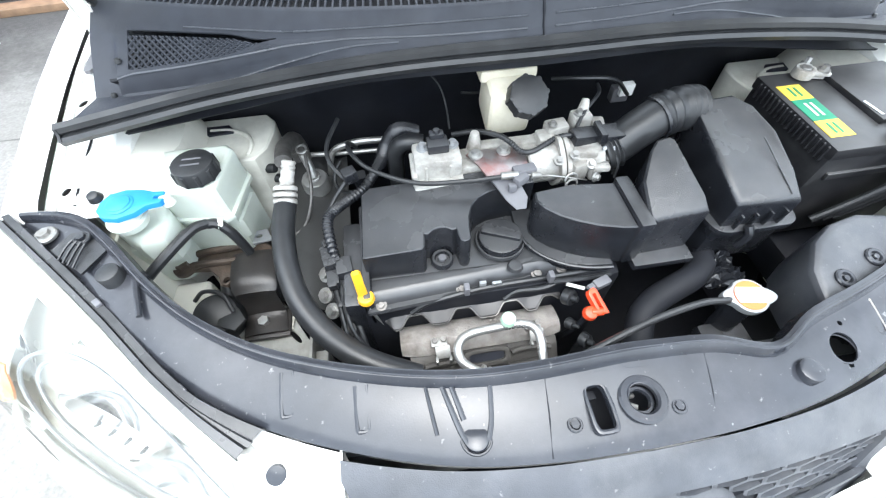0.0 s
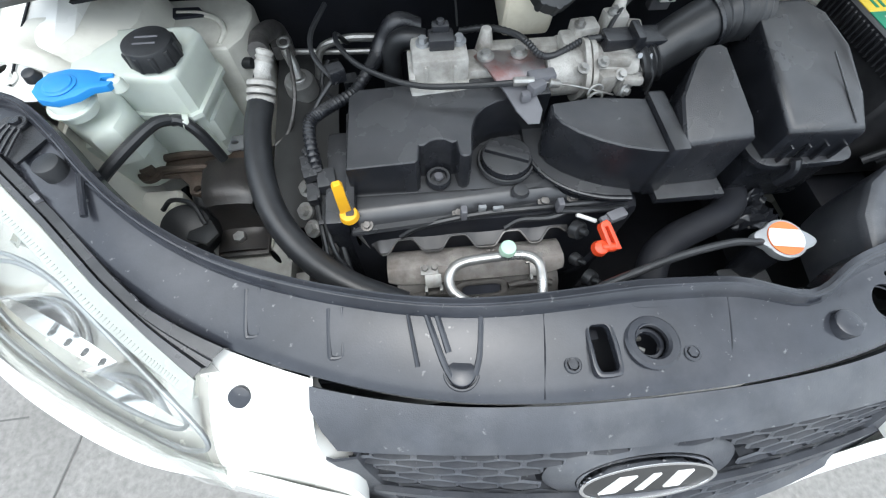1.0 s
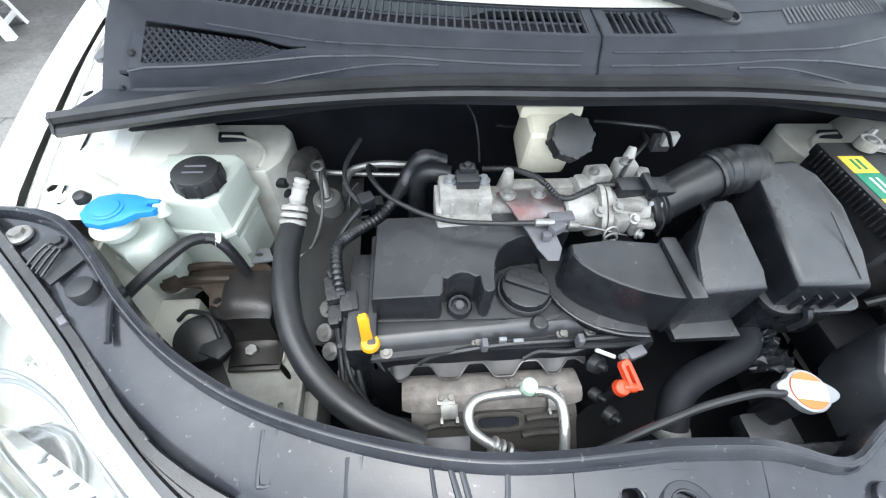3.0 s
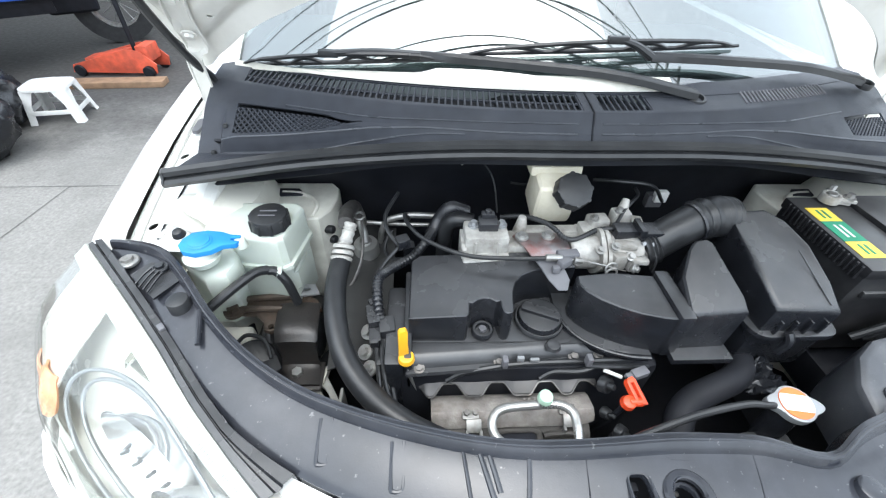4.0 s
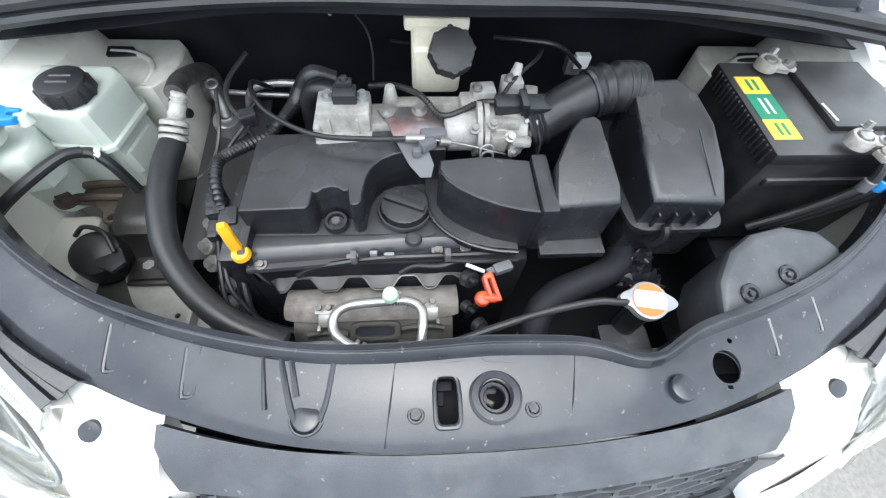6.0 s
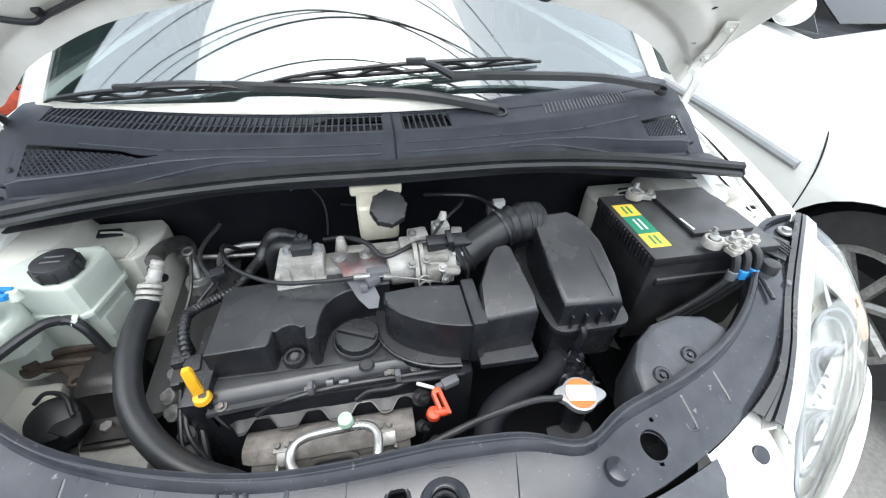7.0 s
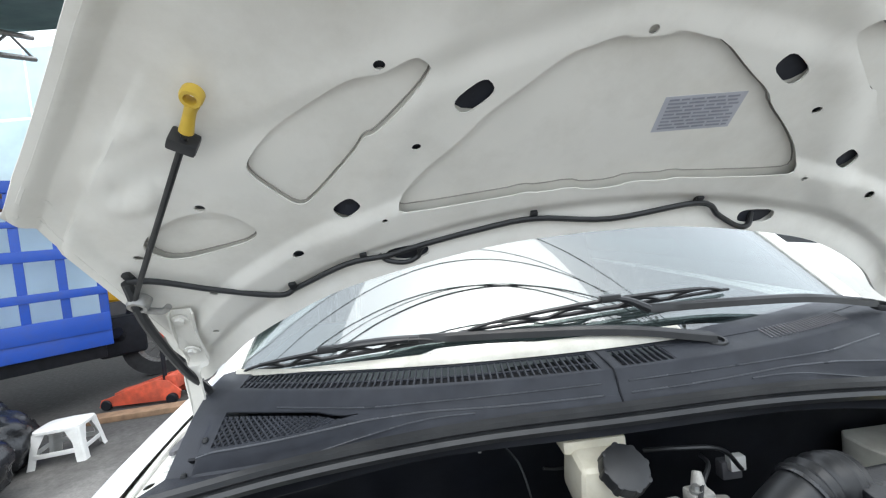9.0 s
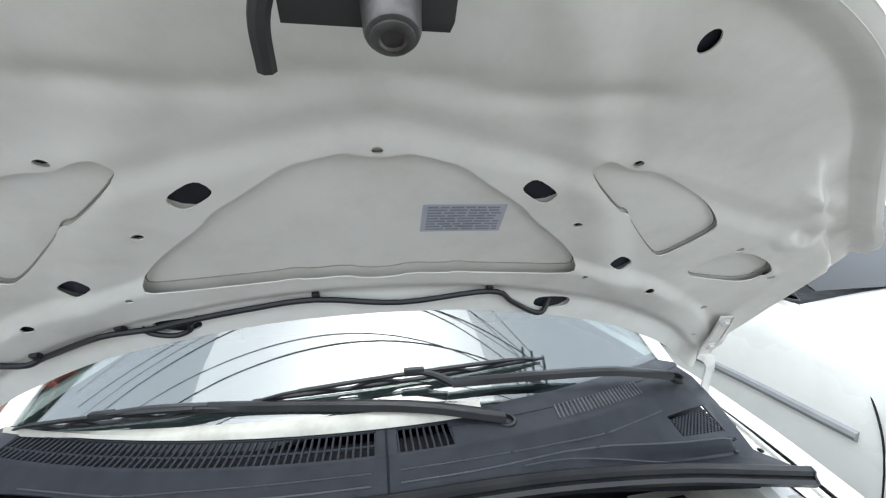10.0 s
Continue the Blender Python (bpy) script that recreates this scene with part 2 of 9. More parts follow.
# navy-black for discs and slabs that paint the shade inside openings
NAVY = mat("cavity_shade", (0.012, 0.014, 0.022), 0.6, vary=0.3)
BADGE = mat("dark_badge_field", (0.03, 0.029, 0.028), 0.6, vary=0.1)
REFL = mat("lamp_reflector", (0.74, 0.73, 0.69), 0.25, 0.30, vary=0.08)
BOWL = mat("reflector_bowl", (0.85, 0.85, 0.86), 0.16, 0.9, vary=0.05, bump=0.3, bscale=60)
FLANGE = mat("pale_lens_flange", (0.33, 0.345, 0.315), 0.25, vary=0.10, scale=30, coat=0.4)
LAMPG = mat("lamp_bezel", (0.30, 0.31, 0.32), 0.35, 0.4, vary=0.06)
AMBER = mat("amber_lens", (0.82, 0.42, 0.24), 0.3, vary=0.30, scale=60)
FENCEB = mat("blue_truck_paint", (0.015, 0.075, 0.42), 0.4, vary=0.12, scale=6, dirt=(0.05, 0.05, 0.08), dirt_amount=0.4)
JACKR = mat("red_jack_paint", (0.62, 0.10, 0.05), 0.5, vary=0.2, scale=20, dirt=(0.1, 0.05, 0.04), dirt_amount=0.5)
WOOD = mat("old_timber", (0.26, 0.165, 0.10), 0.75, vary=0.25, scale=14, bump=0.3, bscale=80)
TYRE = mat("tyre_rubber", (0.022, 0.022, 0.023), 0.75, vary=0.2, bump=0.3, bscale=150)
BAG = mat("black_plastic_bag", (0.012, 0.013, 0.016), 0.25, vary=0.2, bump=0.6, bscale=25)
SHEET = mat("pale_blue_sheeting", (0.58, 0.74, 0.82), 0.6, vary=0.1, scale=2)
WALL = mat("grey_plaster_wall", (0.13, 0.13, 0.14), 0.85, vary=0.12, scale=2, bump=0.3, bscale=40)
BROWN = mat("brown_door_paint", (0.10, 0.05, 0.04), 0.7, vary=0.3, scale=8)
CLOTH = mat("grey_dashboard", (0.05, 0.055, 0.06), 0.8, vary=0.1)


# ---- mesh helpers ----
def part(name, bm, material, parent=None, label="", smooth=35):
    me = bpy.data.meshes.new(name)
    bmesh.ops.recalc_face_normals(bm, faces=bm.faces)
    lim = radians(smooth)
    for f in bm.faces:
        f.smooth = True
    for e in bm.edges:
        if len(e.link_faces) == 2 and e.calc_face_angle(0) > lim:
            e.smooth = False
    bm.to_mesh(me)
    bm.free()
    me.materials.append(material)
    ob = new(name, me)
    if parent:
        ob.parent = parent
        ob.matrix_parent_inverse = parent.matrix_world.inverted()
    if label:
        ob["label"] = label
    return ob


def thing(name, label, category, loc=(0, 0, 0), group="", kind=""):
    ob = new(name)
    ob.empty_display_size = 0.05
    ob.location = loc
    bpy.context.view_layer.update()
    return tagged(ob, label, category, group, kind)


def under(ob, parent):
    """Child at the same world place."""
    ob.parent = parent
    ob.matrix_parent_inverse = parent.matrix_world.inverted()
    return ob


def settle(ob, d):
    """Set a thing and its parts down at its final place."""
    ob.location = ob.location + Vector(d)
    bpy.context.view_layer.update()


def hermite(xs, ys):
    """Smooth monotone-ish curve through a few stations."""
    xs, ys = np.array(xs, float), np.array(ys, float)
    d = np.diff(ys) / np.diff(xs)
    m = np.r_[d[0], (d[:-1] + d[1:]) / 2, d[-1]]

    def f(x):
        x = min(max(x, xs[0]), xs[-1])
        i = min(max(int(np.searchsorted(xs, x)) - 1, 0), len(xs) - 2)
        h = xs[i + 1] - xs[i]
        t = (x - xs[i]) / h
        return float((2 * t**3 - 3 * t**2 + 1) * ys[i] + (t**3 - 2 * t**2 + t) * h * m[i] + (-2 * t**3 + 3 * t**2) * ys[i + 1] + (t**3 - t**2) * h * m[i + 1])
    return f


def smooth01(a, b, x):
    t = min(max((x - a) / (b - a), 0), 1)
    return t * t * (3 - 2 * t)


def spline(pts, n=8):
    """Catmull-Rom through a few points."""
    p = [Vector(q) for q in pts]
    p = [2 * p[0] - p[1]] + p + [2 * p[-1] - p[-2]]
    out = []
    for i in range(1, len(p) - 2):
        for k in range(n):
            t = k / n
            a, b, c, d = p[i - 1:i + 3]
            out.append(0.5 * ((2 * b) + (c - a) * t + (2 * a - 5 * b + 4 * c - d) * t * t + (3 * b - a - 3 * c + d) * t**3))
    return out + [p[-2]]


def tube(bm, pts, r, seg=10, n=8, caps=True, rfun=None):
    """Round bar or hose along a smooth line."""
    line = spline(pts, n) if n > 1 else [Vector(q) for q in pts]
    rings = []
    side = None
    for i, p in enumerate(line):
        d = (line[min(i + 1, len(line) - 1)] - line[max(i - 1, 0)]).normalized()
        if side is None:
            side = d.orthogonal().normalized()
        side = (side - d * side.dot(d)).normalized()
        up = d.cross(side)
        rr = rfun(i / (len(line) - 1)) if rfun else r
        rings.append([bm.verts.new(p + rr * (math.cos(a) * side + math.sin(a) * up)) for a in (2 * math.pi * k / seg for k in range(seg))])
    for a, b in zip(rings, rings[1:]):
        for k in range(seg):
            bm.faces.new((a[k], a[(k + 1) % seg], b[(k + 1) % seg], b[k]))
    if caps:
        bm.faces.new(rings[0][::-1])
        bm.faces.new(rings[-1])
    return bm


def cyl(bm, p0, p1, r0, r1=None, seg=20, rim=0.0):
    """Solid of revolution between two points, with a small rounded rim."""
    p0, p1 = Vector(p0), Vector(p1)
    r1 = r0 if r1 is None else r1
    d = (p1 - p0).normalized()
    side = d.orthogonal().normalized()
    up = d.cross(side)
    prof = [(p0, r0), (p1, r1)]
    if rim:
        prof = [(p0, r0 - rim), (p0 + d * rim, r0), (p1 - d * rim, r1), (p1 - d * rim * 0.3, r1 - rim * 0.3), (p1, r1 - rim)]
    rings = [[bm.verts.new(p + r * (math.cos(a) * side + math.sin(a) * up)) for a in (2 * math.pi * k / seg for k in range(seg))] for p, r in prof]
    for a, b in zip(rings, rings[1:]):
        for k in range(seg):
            bm.faces.new((a[k], a[(k + 1) % seg], b[(k + 1) % seg], b[k]))
    bm.faces.new(rings[0][::-1])
    bm.faces.new(rings[-1])
    return bm


def ring(bm, c, axis, r_in, r_out, h, seg=28):
    """Flat washer-like ring with height h along axis."""
    c, d = Vector(c), Vector(axis).normalized()
    side = d.orthogonal().normalized()
    up = d.cross(side)
    prof = [(r_in, 0), (r_out, 0), (r_out, h * 0.7), (r_out - (r_out - r_in) * 0.25, h), (r_in + (r_out - r_in) * 0.2, h), (r_in, h * 0.6)]
    rings = [[bm.verts.new(c + d * z + r * (math.cos(a) * side + math.sin(a) * up)) for a in (2 * math.pi * k / seg for k in range(seg))] for r, z in prof]
    for a, b in zip(rings, rings[1:] + rings[:1]):
        for k in range(seg):
            bm.faces.new((a[k], a[(k + 1) % seg], b[(k + 1) % seg], b[k]))
    return bm


def box(bm, c, s, bevel=0.0, m=None, seg=2, taper=None):
    """Bevelled block; taper scales the top face in x and y."""
    g = bmesh.ops.create_cube(bm, size=1)
    vs = g["verts"]
    for v in vs:
        k = taper if (taper and v.co.z > 0) else (1, 1)
        v.co = Vector((v.co.x * s[0] * k[0], v.co.y * s[1] * k[1], v.co.z * s[2]))
    if bevel:
        es = list({e for v in vs for e in v.link_edges})
        r = bmesh.ops.bevel(bm, geom=es, offset=bevel, segments=seg, affect="EDGES", profile=0.6)
        vs = list({v for f in r["faces"] for v in f.verts} | {v for v in vs if v.is_valid})
    M = (m or Matrix.Identity(4))
    for v in vs:
        v.co = Vector(c) + M.to_3x3() @ v.co
    return bm


def prism(bm, outline, z0, z1, m=None, bevel=0.0, holes=(), seg=2, top=None):
    """Extruded outline (list of 2D points) with optional holes; top(x, y) shapes the upper face."""
    m = m or Matrix.Identity(4)
    loops = []
    start = set(bm.faces)
    for o in (outline, *holes):
        vs = [bm.verts.new((p[0], p[1], z0)) for p in o]
        loops.append([bm.edges.new((vs[i], vs[(i + 1) % len(vs)])) for i in range(len(vs))])
    if holes:
        r = bmesh.ops.triangle_fill(bm, edges=[e for l in loops for e in l], use_beauty=True)
        faces = [f for f in r["geom"] if isinstance(f, bmesh.types.BMFace)]
    else:
        vs = [e.verts for e in loops[0]]
        order = []
        for e, nx in zip(loops[0], loops[0][1:] + loops[0][:1]):
            shared = set(e.verts) & set(nx.verts)
            order.append(next(iter(shared)))
        faces = [bm.faces.new(order)]
    ex = bmesh.ops.extrude_face_region(bm, geom=faces)
    tv = [g for g in ex["geom"] if isinstance(g, bmesh.types.BMVert)]
    tf = [g for g in ex["geom"] if isinstance(g, bmesh.types.BMFace)]
    for v in tv:
        v.co.z = z1 if top is None else top(v.co.x, v.co.y)
    if bevel:
        es = list({e for f in tf for e in f.edges if sum(1 for g in e.link_faces if g in tf) == 1})
        bmesh.ops.bevel(bm, geom=es, offset=bevel, segments=seg, affect="EDGES", profile=0.6)
    for v in {v for f in bm.faces if f not in start for v in f.verts}:
        v.co = m @ v.co
    return bm


def sheet(bm, rows, thick=0.0):
    """Slab over a grid of points; thick is laid on the side away from the surface normal."""
    R, C = len(rows), len(rows[0])
    P = [[Vector(p) for p in r] for r in rows]
    top = [[bm.verts.new(p) for p in r] for r in P]
    for i in range(R - 1):
        for j in range(C - 1):
            bm.faces.new((top[i][j], top[i][j + 1], top[i + 1][j + 1], top[i + 1][j]))
    if thick:
        low = []
        for i in range(R):
            r = []
            for j in range(C):
                a = P[min(i + 1, R - 1)][j] - P[max(i - 1, 0)][j]
                b = P[i][min(j + 1, C - 1)] - P[i][max(j - 1, 0)]
                n = b.cross(a)
                n = n.normalized() if n.length > 1e-9 else Vector((0, 0, 1))
                r.append(bm.verts.new(P[i][j] - n * thick))
            low.append(r)
        for i in range(R - 1):
            for j in range(C - 1):
                bm.faces.new((low[i][j], low[i + 1][j], low[i + 1][j + 1], low[i][j + 1]))
        rim = [(0, j) for j in range(C)] + [(i, C - 1) for i in range(1, R)] + [(R - 1, j) for j in range(C - 2, -1, -1)] + [(i, 0) for i in range(R - 2, 0, -1)]
        for (a, b), (c, d) in zip(rim, rim[1:] + rim[:1]):
            bm.faces.new((top[a][b], low[a][b], low[c][d], top[c][d]))
    return bm


def cut(ob, cutter):
    """Cut openings out of a mesh with a closed cutter mesh."""
    me = bpy.data.meshes.new("cutter")
    bmesh.ops.recalc_face_normals(cutter, faces=cutter.faces)
    cutter.to_mesh(me)
    cutter.free()
    tool = new("cutter", me)
    tool.matrix_world = ob.matrix_world
    bpy.context.view_layer.update()
    md = ob.modifiers.new("cut", "BOOLEAN")
    md.operation, md.object, md.solver = "DIFFERENCE", tool, "EXACT"
    dg = bpy.context.evaluated_depsgraph_get()
    res = bpy.data.meshes.new_from_object(ob.evaluated_get(dg))
    ob.modifiers.clear()
    old = ob.data
    ob.data = res
    res.name = old.name
    bpy.data.objects.remove(tool)
    return ob


def oval(cx, cy, rx, ry, n=20, turn=0.0, power=2.0):
    out = []
    for k in range(n):
        a = 2 * math.pi * k / n
        c, s = math.cos(a), math.sin(a)
        x, y = rx * math.copysign(abs(c) ** (2 / power), c), ry * math.copysign(abs(s) ** (2 / power), s)
        out.append((cx + x * math.cos(turn) - y * math.sin(turn), cy + x * math.sin(turn) + y * math.cos(turn)))
    return out


def bolt(bm, p, axis=(0, 0, 1), r=0.006, h=0.005, washer=True):
    p, d = Vector(p), Vector(axis).normalized()
    if washer:
        cyl(bm, p, p + d * h * 0.35, r * 1.6, seg=14)
    cyl(bm, p + d * h * 0.35, p + d * h, r, r * 0.93, seg=6)
    return bm


# ---- the car's shell ----
def lip_y(x):
    """Rear edge of the front cover, in plan."""
    a = abs(x)
    y = hermite((0, 0.12, 0.18, 0.25, 0.35, 0.43, 0.50, 0.55, 0.60, 0.64, 0.68, 0.75), (0.480, 0.476, 0.479, 0.491, 0.520, 0.555, 0.602, 0.650, 0.708, 0.746, 0.763, 0.771))(a)
    if x > 0:
        y -= 0.024 * math.exp(-((x - 0.165) / 0.045) ** 2)
    return y


SEAM = hermite((0, 0.1, 0.2, 0.3, 0.4, 0.46, 0.52, 0.60, 0.65, 0.70, 0.75), (0.381, 0.384, 0.396, 0.423, 0.463, 0.496, 0.540, 0.614, 0.672, 0.714, 0.752))
NOSE = hermite((0, 0.25, 0.43, 0.55, 0.65, 0.72, 0.77, 0.793, 0.80), (0.262, 0.300, 0.352, 0.386, 0.438, 0.490, 0.545, 0.600, 0.635))
car = thing("car", "white hatchback with its bonnet propped open, standing on concrete", "car")


def body_side(s):
    """Fender, door and sill skin of one side as one pressing, with a wheel opening."""
    bm = bmesh.new()
    ys = [0.76, 0.80, 0.86, 0.93, 1.0, 1.1, 1.2, 1.4, 1.7, 2.1, 2.6, 3.1, 3.45]
    crest = hermite((0.76, 0.9, 1.05, 1.4, 3.5), (0.848, 0.884, 0.915, 0.955, 0.97))
    rows = []
    for y in ys:
        zc = crest(y)
        bow = 0.03 * math.sin(min(1, (y - 0.7) / 1.2) * 1.57)
        r = []
        for dx, z in ((0.722, zc - 0.010), (0.735, zc), (0.757, zc - 0.003), (0.776, zc - 0.018), (0.788, zc - 0.045), (0.793 + bow * 0.3, zc - 0.10), (0.795 + bow * 0.4, 0.70), (0.797 + bow * 0.4, 0.55), (0.79 + bow * 0.3, 0.38), (0.775, 0.24), (0.70, 0.20)):
            if y < 0.8:
                dx -= 0.006
            r.append((s * dx, y, z))
        rows.append(r)
    sheet(bm, rows, 0.002 * s)
    return bm


for s in (-1, 1):
    f = part("fender", body_side(s), PAINT, car, "white painted fender and door skin")
    c = bmesh.new()
    for yc in (1.02, 3.0):
        cyl(c, (s * 0.60, yc, 0.29), (s * 0.9, yc, 0.29), 0.315, seg=36)
    cut(f, c)
    # inner flange with its drain holes, and the gutter beside it
    bm = bmesh.new()
    rows = []
    for y in (0.765, 0.80, 0.85, 0.90, 0.95, 1.0, 1.05, 1.12, 1.2):
        z = hermite((0.76, 0.86, 0.95, 1.05, 1.2), (0.835, 0.866, 0.888, 0.91, 0.93))(y)
        rows.append([(s * dx, y, z + dz) for dx, dz in ((0.724, -0.014), (0.714, -0.034), (0.702, -0.006), (0.66, 0.0), (0.628, 0.0), (0.615, -0.012), (0.612, -0.05))])
    sheet(bm, rows, 0.002 * -s)
    fl = part("fender_flange", bm, PAINT, car, "white flange with drain holes")
    c = bmesh.new()
    for y in (0.812, 0.930, 0.962):
        z = hermite((0.76, 0.86, 0.95, 1.05, 1.2), (0.835, 0.866, 0.888, 0.91, 0.93))(y)
        prism(c, oval(s * 0.690, y, 0.008, 0.006, 14, 0.5, 4 if y == 0.930 else 2), z - 0.02, z + 0.02)
    cut(fl, c)
    zf = hermite((0.76, 0.86, 0.95, 1.05, 1.2), (0.835, 0.866, 0.888, 0.91, 0.93))
    bm = bmesh.new()
    tube(bm, [(s * (0.672 - 0.10 * (y - 0.79)), y, zf(y) + 0.001) for y in (0.785, 0.83, 0.87, 0.91)], 0.0016, 6, 4)
    part("panel_gap", bm, DARK, fl)
    bm = bmesh.new()
    tube(bm, [(s * 0.7035, y, zf(y) - 0.001) for y in (0.77, 0.85, 0.95, 1.05, 1.18)], 0.004, 8, 5)
    part("gutter_ridge", bm, PAINT, fl)
    bm = bmesh.new()
    prism(bm, oval(s * 0.688, 1.040, 0.007, 0.028, 18, s * -0.1, 4), zf(1.04) - 0.004, zf(1.04) + 0.0015)
    part("drain_slot", bm, GREY, fl, "dark drain slot")
    for y in (0.795, 0.990):
        bm = bmesh.new()
        ring(bm, (s * 0.675, y, zf(y)), (0, -0.2, 1), 0.006, 0.010, 0.002, 16)
        bolt(bm, (s * 0.675, y, zf(y)), (0, -0.2, 1), 0.006, 0.006)
        part("fender_bolt", bm, PAINT, fl, "white painted bolt")
    # apron: the side wall of the bay with the strut tower
    bm = bmesh.new()
    rows = []
    for y in np.linspace(0.60, 1.02, 15):
        tower = 0.045 * math.exp(-((y - 0.93) / 0.09) ** 4) - 0.060 * smooth01(0.84, 0.78, y)
        rows.append([(s * (x - tower * k), y, z + 0.01 * math.sin(y * 60 + z * 30) * (0 if z > 0.85 else 0.3)) for x, z, k in ((0.625, 0.855 if y > 0.8 else 0.80, 0.15), (0.60, 0.84 if y > 0.8 else 0.78, 0.9), (0.585, 0.80, 1.0), (0.575, 0.74, 1.0), (0.56, 0.66, 1.0), (0.545, 0.56, 1.0), (0.53, 0.42, 1.0))])
    sheet(bm, rows, 0.003 * -s)
    part("apron", bm, BAYPAINT, car, "dusty white inner wing panel")
    bm = bmesh.new()
    prism(bm, [(s * x, y) for x, y in ((0.432, 0.957), (0.440, 0.915), (0.458, 0.890), (0.590, 0.884), (0.640, 0.920), (0.640, 1.010), (0.450, 1.010), (0.434, 0.990))][::int(s)], 0.60, 0.802, None, 0.007, seg=3)
    tow = part("strut_tower", bm, BAYPAINT, car, "dusty white pressed strut tower")
    bm = bmesh.new()
    tube(bm, [(s * 0.470, 0.898, 0.800), (s * 0.466, 0.925, 0.803), (s * 0.478, 0.952, 0.803), (s * 0.505, 0.968, 0.803), (s * 0.54, 0.972, 0.803)], 0.0045, 8, 6)
    part("pressed_bead", bm, BAYPAINT, tow)
    # notch drawn as a navy slab, its shade put into the colour
    bm = bmesh.new()
    prism(bm, [(s * x, y) for x, y in ((0.495, 0.962), (0.510, 0.982), (0.600, 0.984), (0.610, 0.968), (0.560, 0.958))][::int(s)], 0.800, 0.806, None, 0.001)
    part("drain_slot", bm, NAVY, tow)
    for y, z in ((0.905, 0.765), (0.912, 0.735)):
        bm = bmesh.new()
        cyl(bm, (s * 0.452, y, z), (s * 0.436, y - 0.006, z + 0.003), 0.0085, 0.008, 14, 0.002)
        part("rubber_plug", bm, RUBBER, tow)
    # folds pressed into the top of the inner wing
    bm = bmesh.new()
    rows = []
    for y in np.linspace(0.795, 0.935, 36):
        h = 0.010 * math.sin((y - 0.795) / 0.140 * 4.5 * math.pi)
        rows.append([(s * x, y, z + h * k) for x, z, k in ((0.668, 0.868, 0.0), (0.652, 0.866, 0.3), (0.640, 0.860, 0.9), (0.620, 0.846, 1.0), (0.605, 0.826, 0.6), (0.598, 0.800, 0.2))])
    sheet(bm, rows, 0.002 * -s)
    part("wing_fold", bm, BAYPAINT, car, "folded sheet metal of the inner wing")
    # wheel well liner
    bm = bmesh.new()
    rows = [[(s * x, 1.02 + 0.33 * math.cos(a), 0.29 + 0.33 * math.sin(a)) for x in (0.575, 0.65, 0.785)] for a in np.linspace(-0.2, 3.34, 14)]
    sheet(bm, rows, 0.004)
    part("wheel_liner", bm, DARK, car)
for s in (-1, 1):
    for yc in (1.02, 3.0):
        w = part("wheel", ring(bmesh.new(), (s * 0.60, yc, 0.285), (s, 0, 0), 0.17, 0.285, 0.17, 40), TYRE, car, "black rubber tyre")
        b = bmesh.new()
        cyl(b, (s * 0.62, yc, 0.285), (s * 0.735, yc, 0.285), 0.172, 0.165, 32, 0.01)
        part("rim", b, STEEL, w)
# floor pan, firewall and cabin shell
bm = bmesh.new()
box(bm, (0, 2.3, 0.26), (1.42, 2.35, 0.06), 0.01)
part("floor_pan", bm, DARK, car)
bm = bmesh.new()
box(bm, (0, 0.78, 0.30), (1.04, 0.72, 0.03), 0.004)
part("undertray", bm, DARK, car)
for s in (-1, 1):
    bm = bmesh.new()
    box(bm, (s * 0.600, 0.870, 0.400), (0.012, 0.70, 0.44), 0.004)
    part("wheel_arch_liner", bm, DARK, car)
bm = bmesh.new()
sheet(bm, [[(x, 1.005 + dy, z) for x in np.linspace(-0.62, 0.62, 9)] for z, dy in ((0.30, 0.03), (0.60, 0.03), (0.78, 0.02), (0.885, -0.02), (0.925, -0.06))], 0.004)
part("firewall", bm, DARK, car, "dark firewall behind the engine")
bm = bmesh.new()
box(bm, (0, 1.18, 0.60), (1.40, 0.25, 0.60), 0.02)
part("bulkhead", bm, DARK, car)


def glass_edge(x, v):
    """Windscreen surface: v runs from the lower edge to the top."""
    yb = 0.975 + 0.24 * (x / 0.62) ** 2 * 0.62
    zb = 1.014 - 0.040 * (x / 0.62) ** 2
    return (x * (1 - 0.14 * v), yb + 0.62 * v - 0.02 * v * (x / 0.6) ** 2, zb + 0.50 * v - 0.06 * v * v)


bm = bmesh.new()
sheet(bm, [[glass_edge(x, v) for x in np.linspace(-0.63, 0.63, 25)] for v in np.linspace(0, 1, 9)], 0.004)
ws = part("windscreen", bm, GLASS, car, "laminated windscreen reflecting the sky")
ws.visible_shadow = False
# pillars, roof and rear
for s in (-1, 1):
    bm = bmesh.new()
    rows = []
    for v in np.linspace(-0.06, 1, 10):
        p = Vector(glass_edge(s * 0.63, v))
        rows.append([p + Vector((s * a, b, c)) for a, b, c in ((-0.002, 0, 0.006), (0.03, 0.01, 0.012), (0.07, 0.06, -0.005), (0.075, 0.10, -0.03))])
    sheet(bm, rows, 0.004 * s)
    part("pillar", bm, PAINT, car, "white windscreen pillar")
    bm = bmesh.new()
    sheet(bm, [[(s * (0.80 - 0.13 * k), y, 0.955 + 0.42 * k) for y in np.linspace(1.3 + 0.55 * k, 3.42 - 0.12 * k, 6)] for k in (0, 0.5, 1)], 0.004)
    part("side_window", bm, clear("side_glass", (0.25, 0.3, 0.3), 0.02, 0.06), car)
bm = bmesh.new()
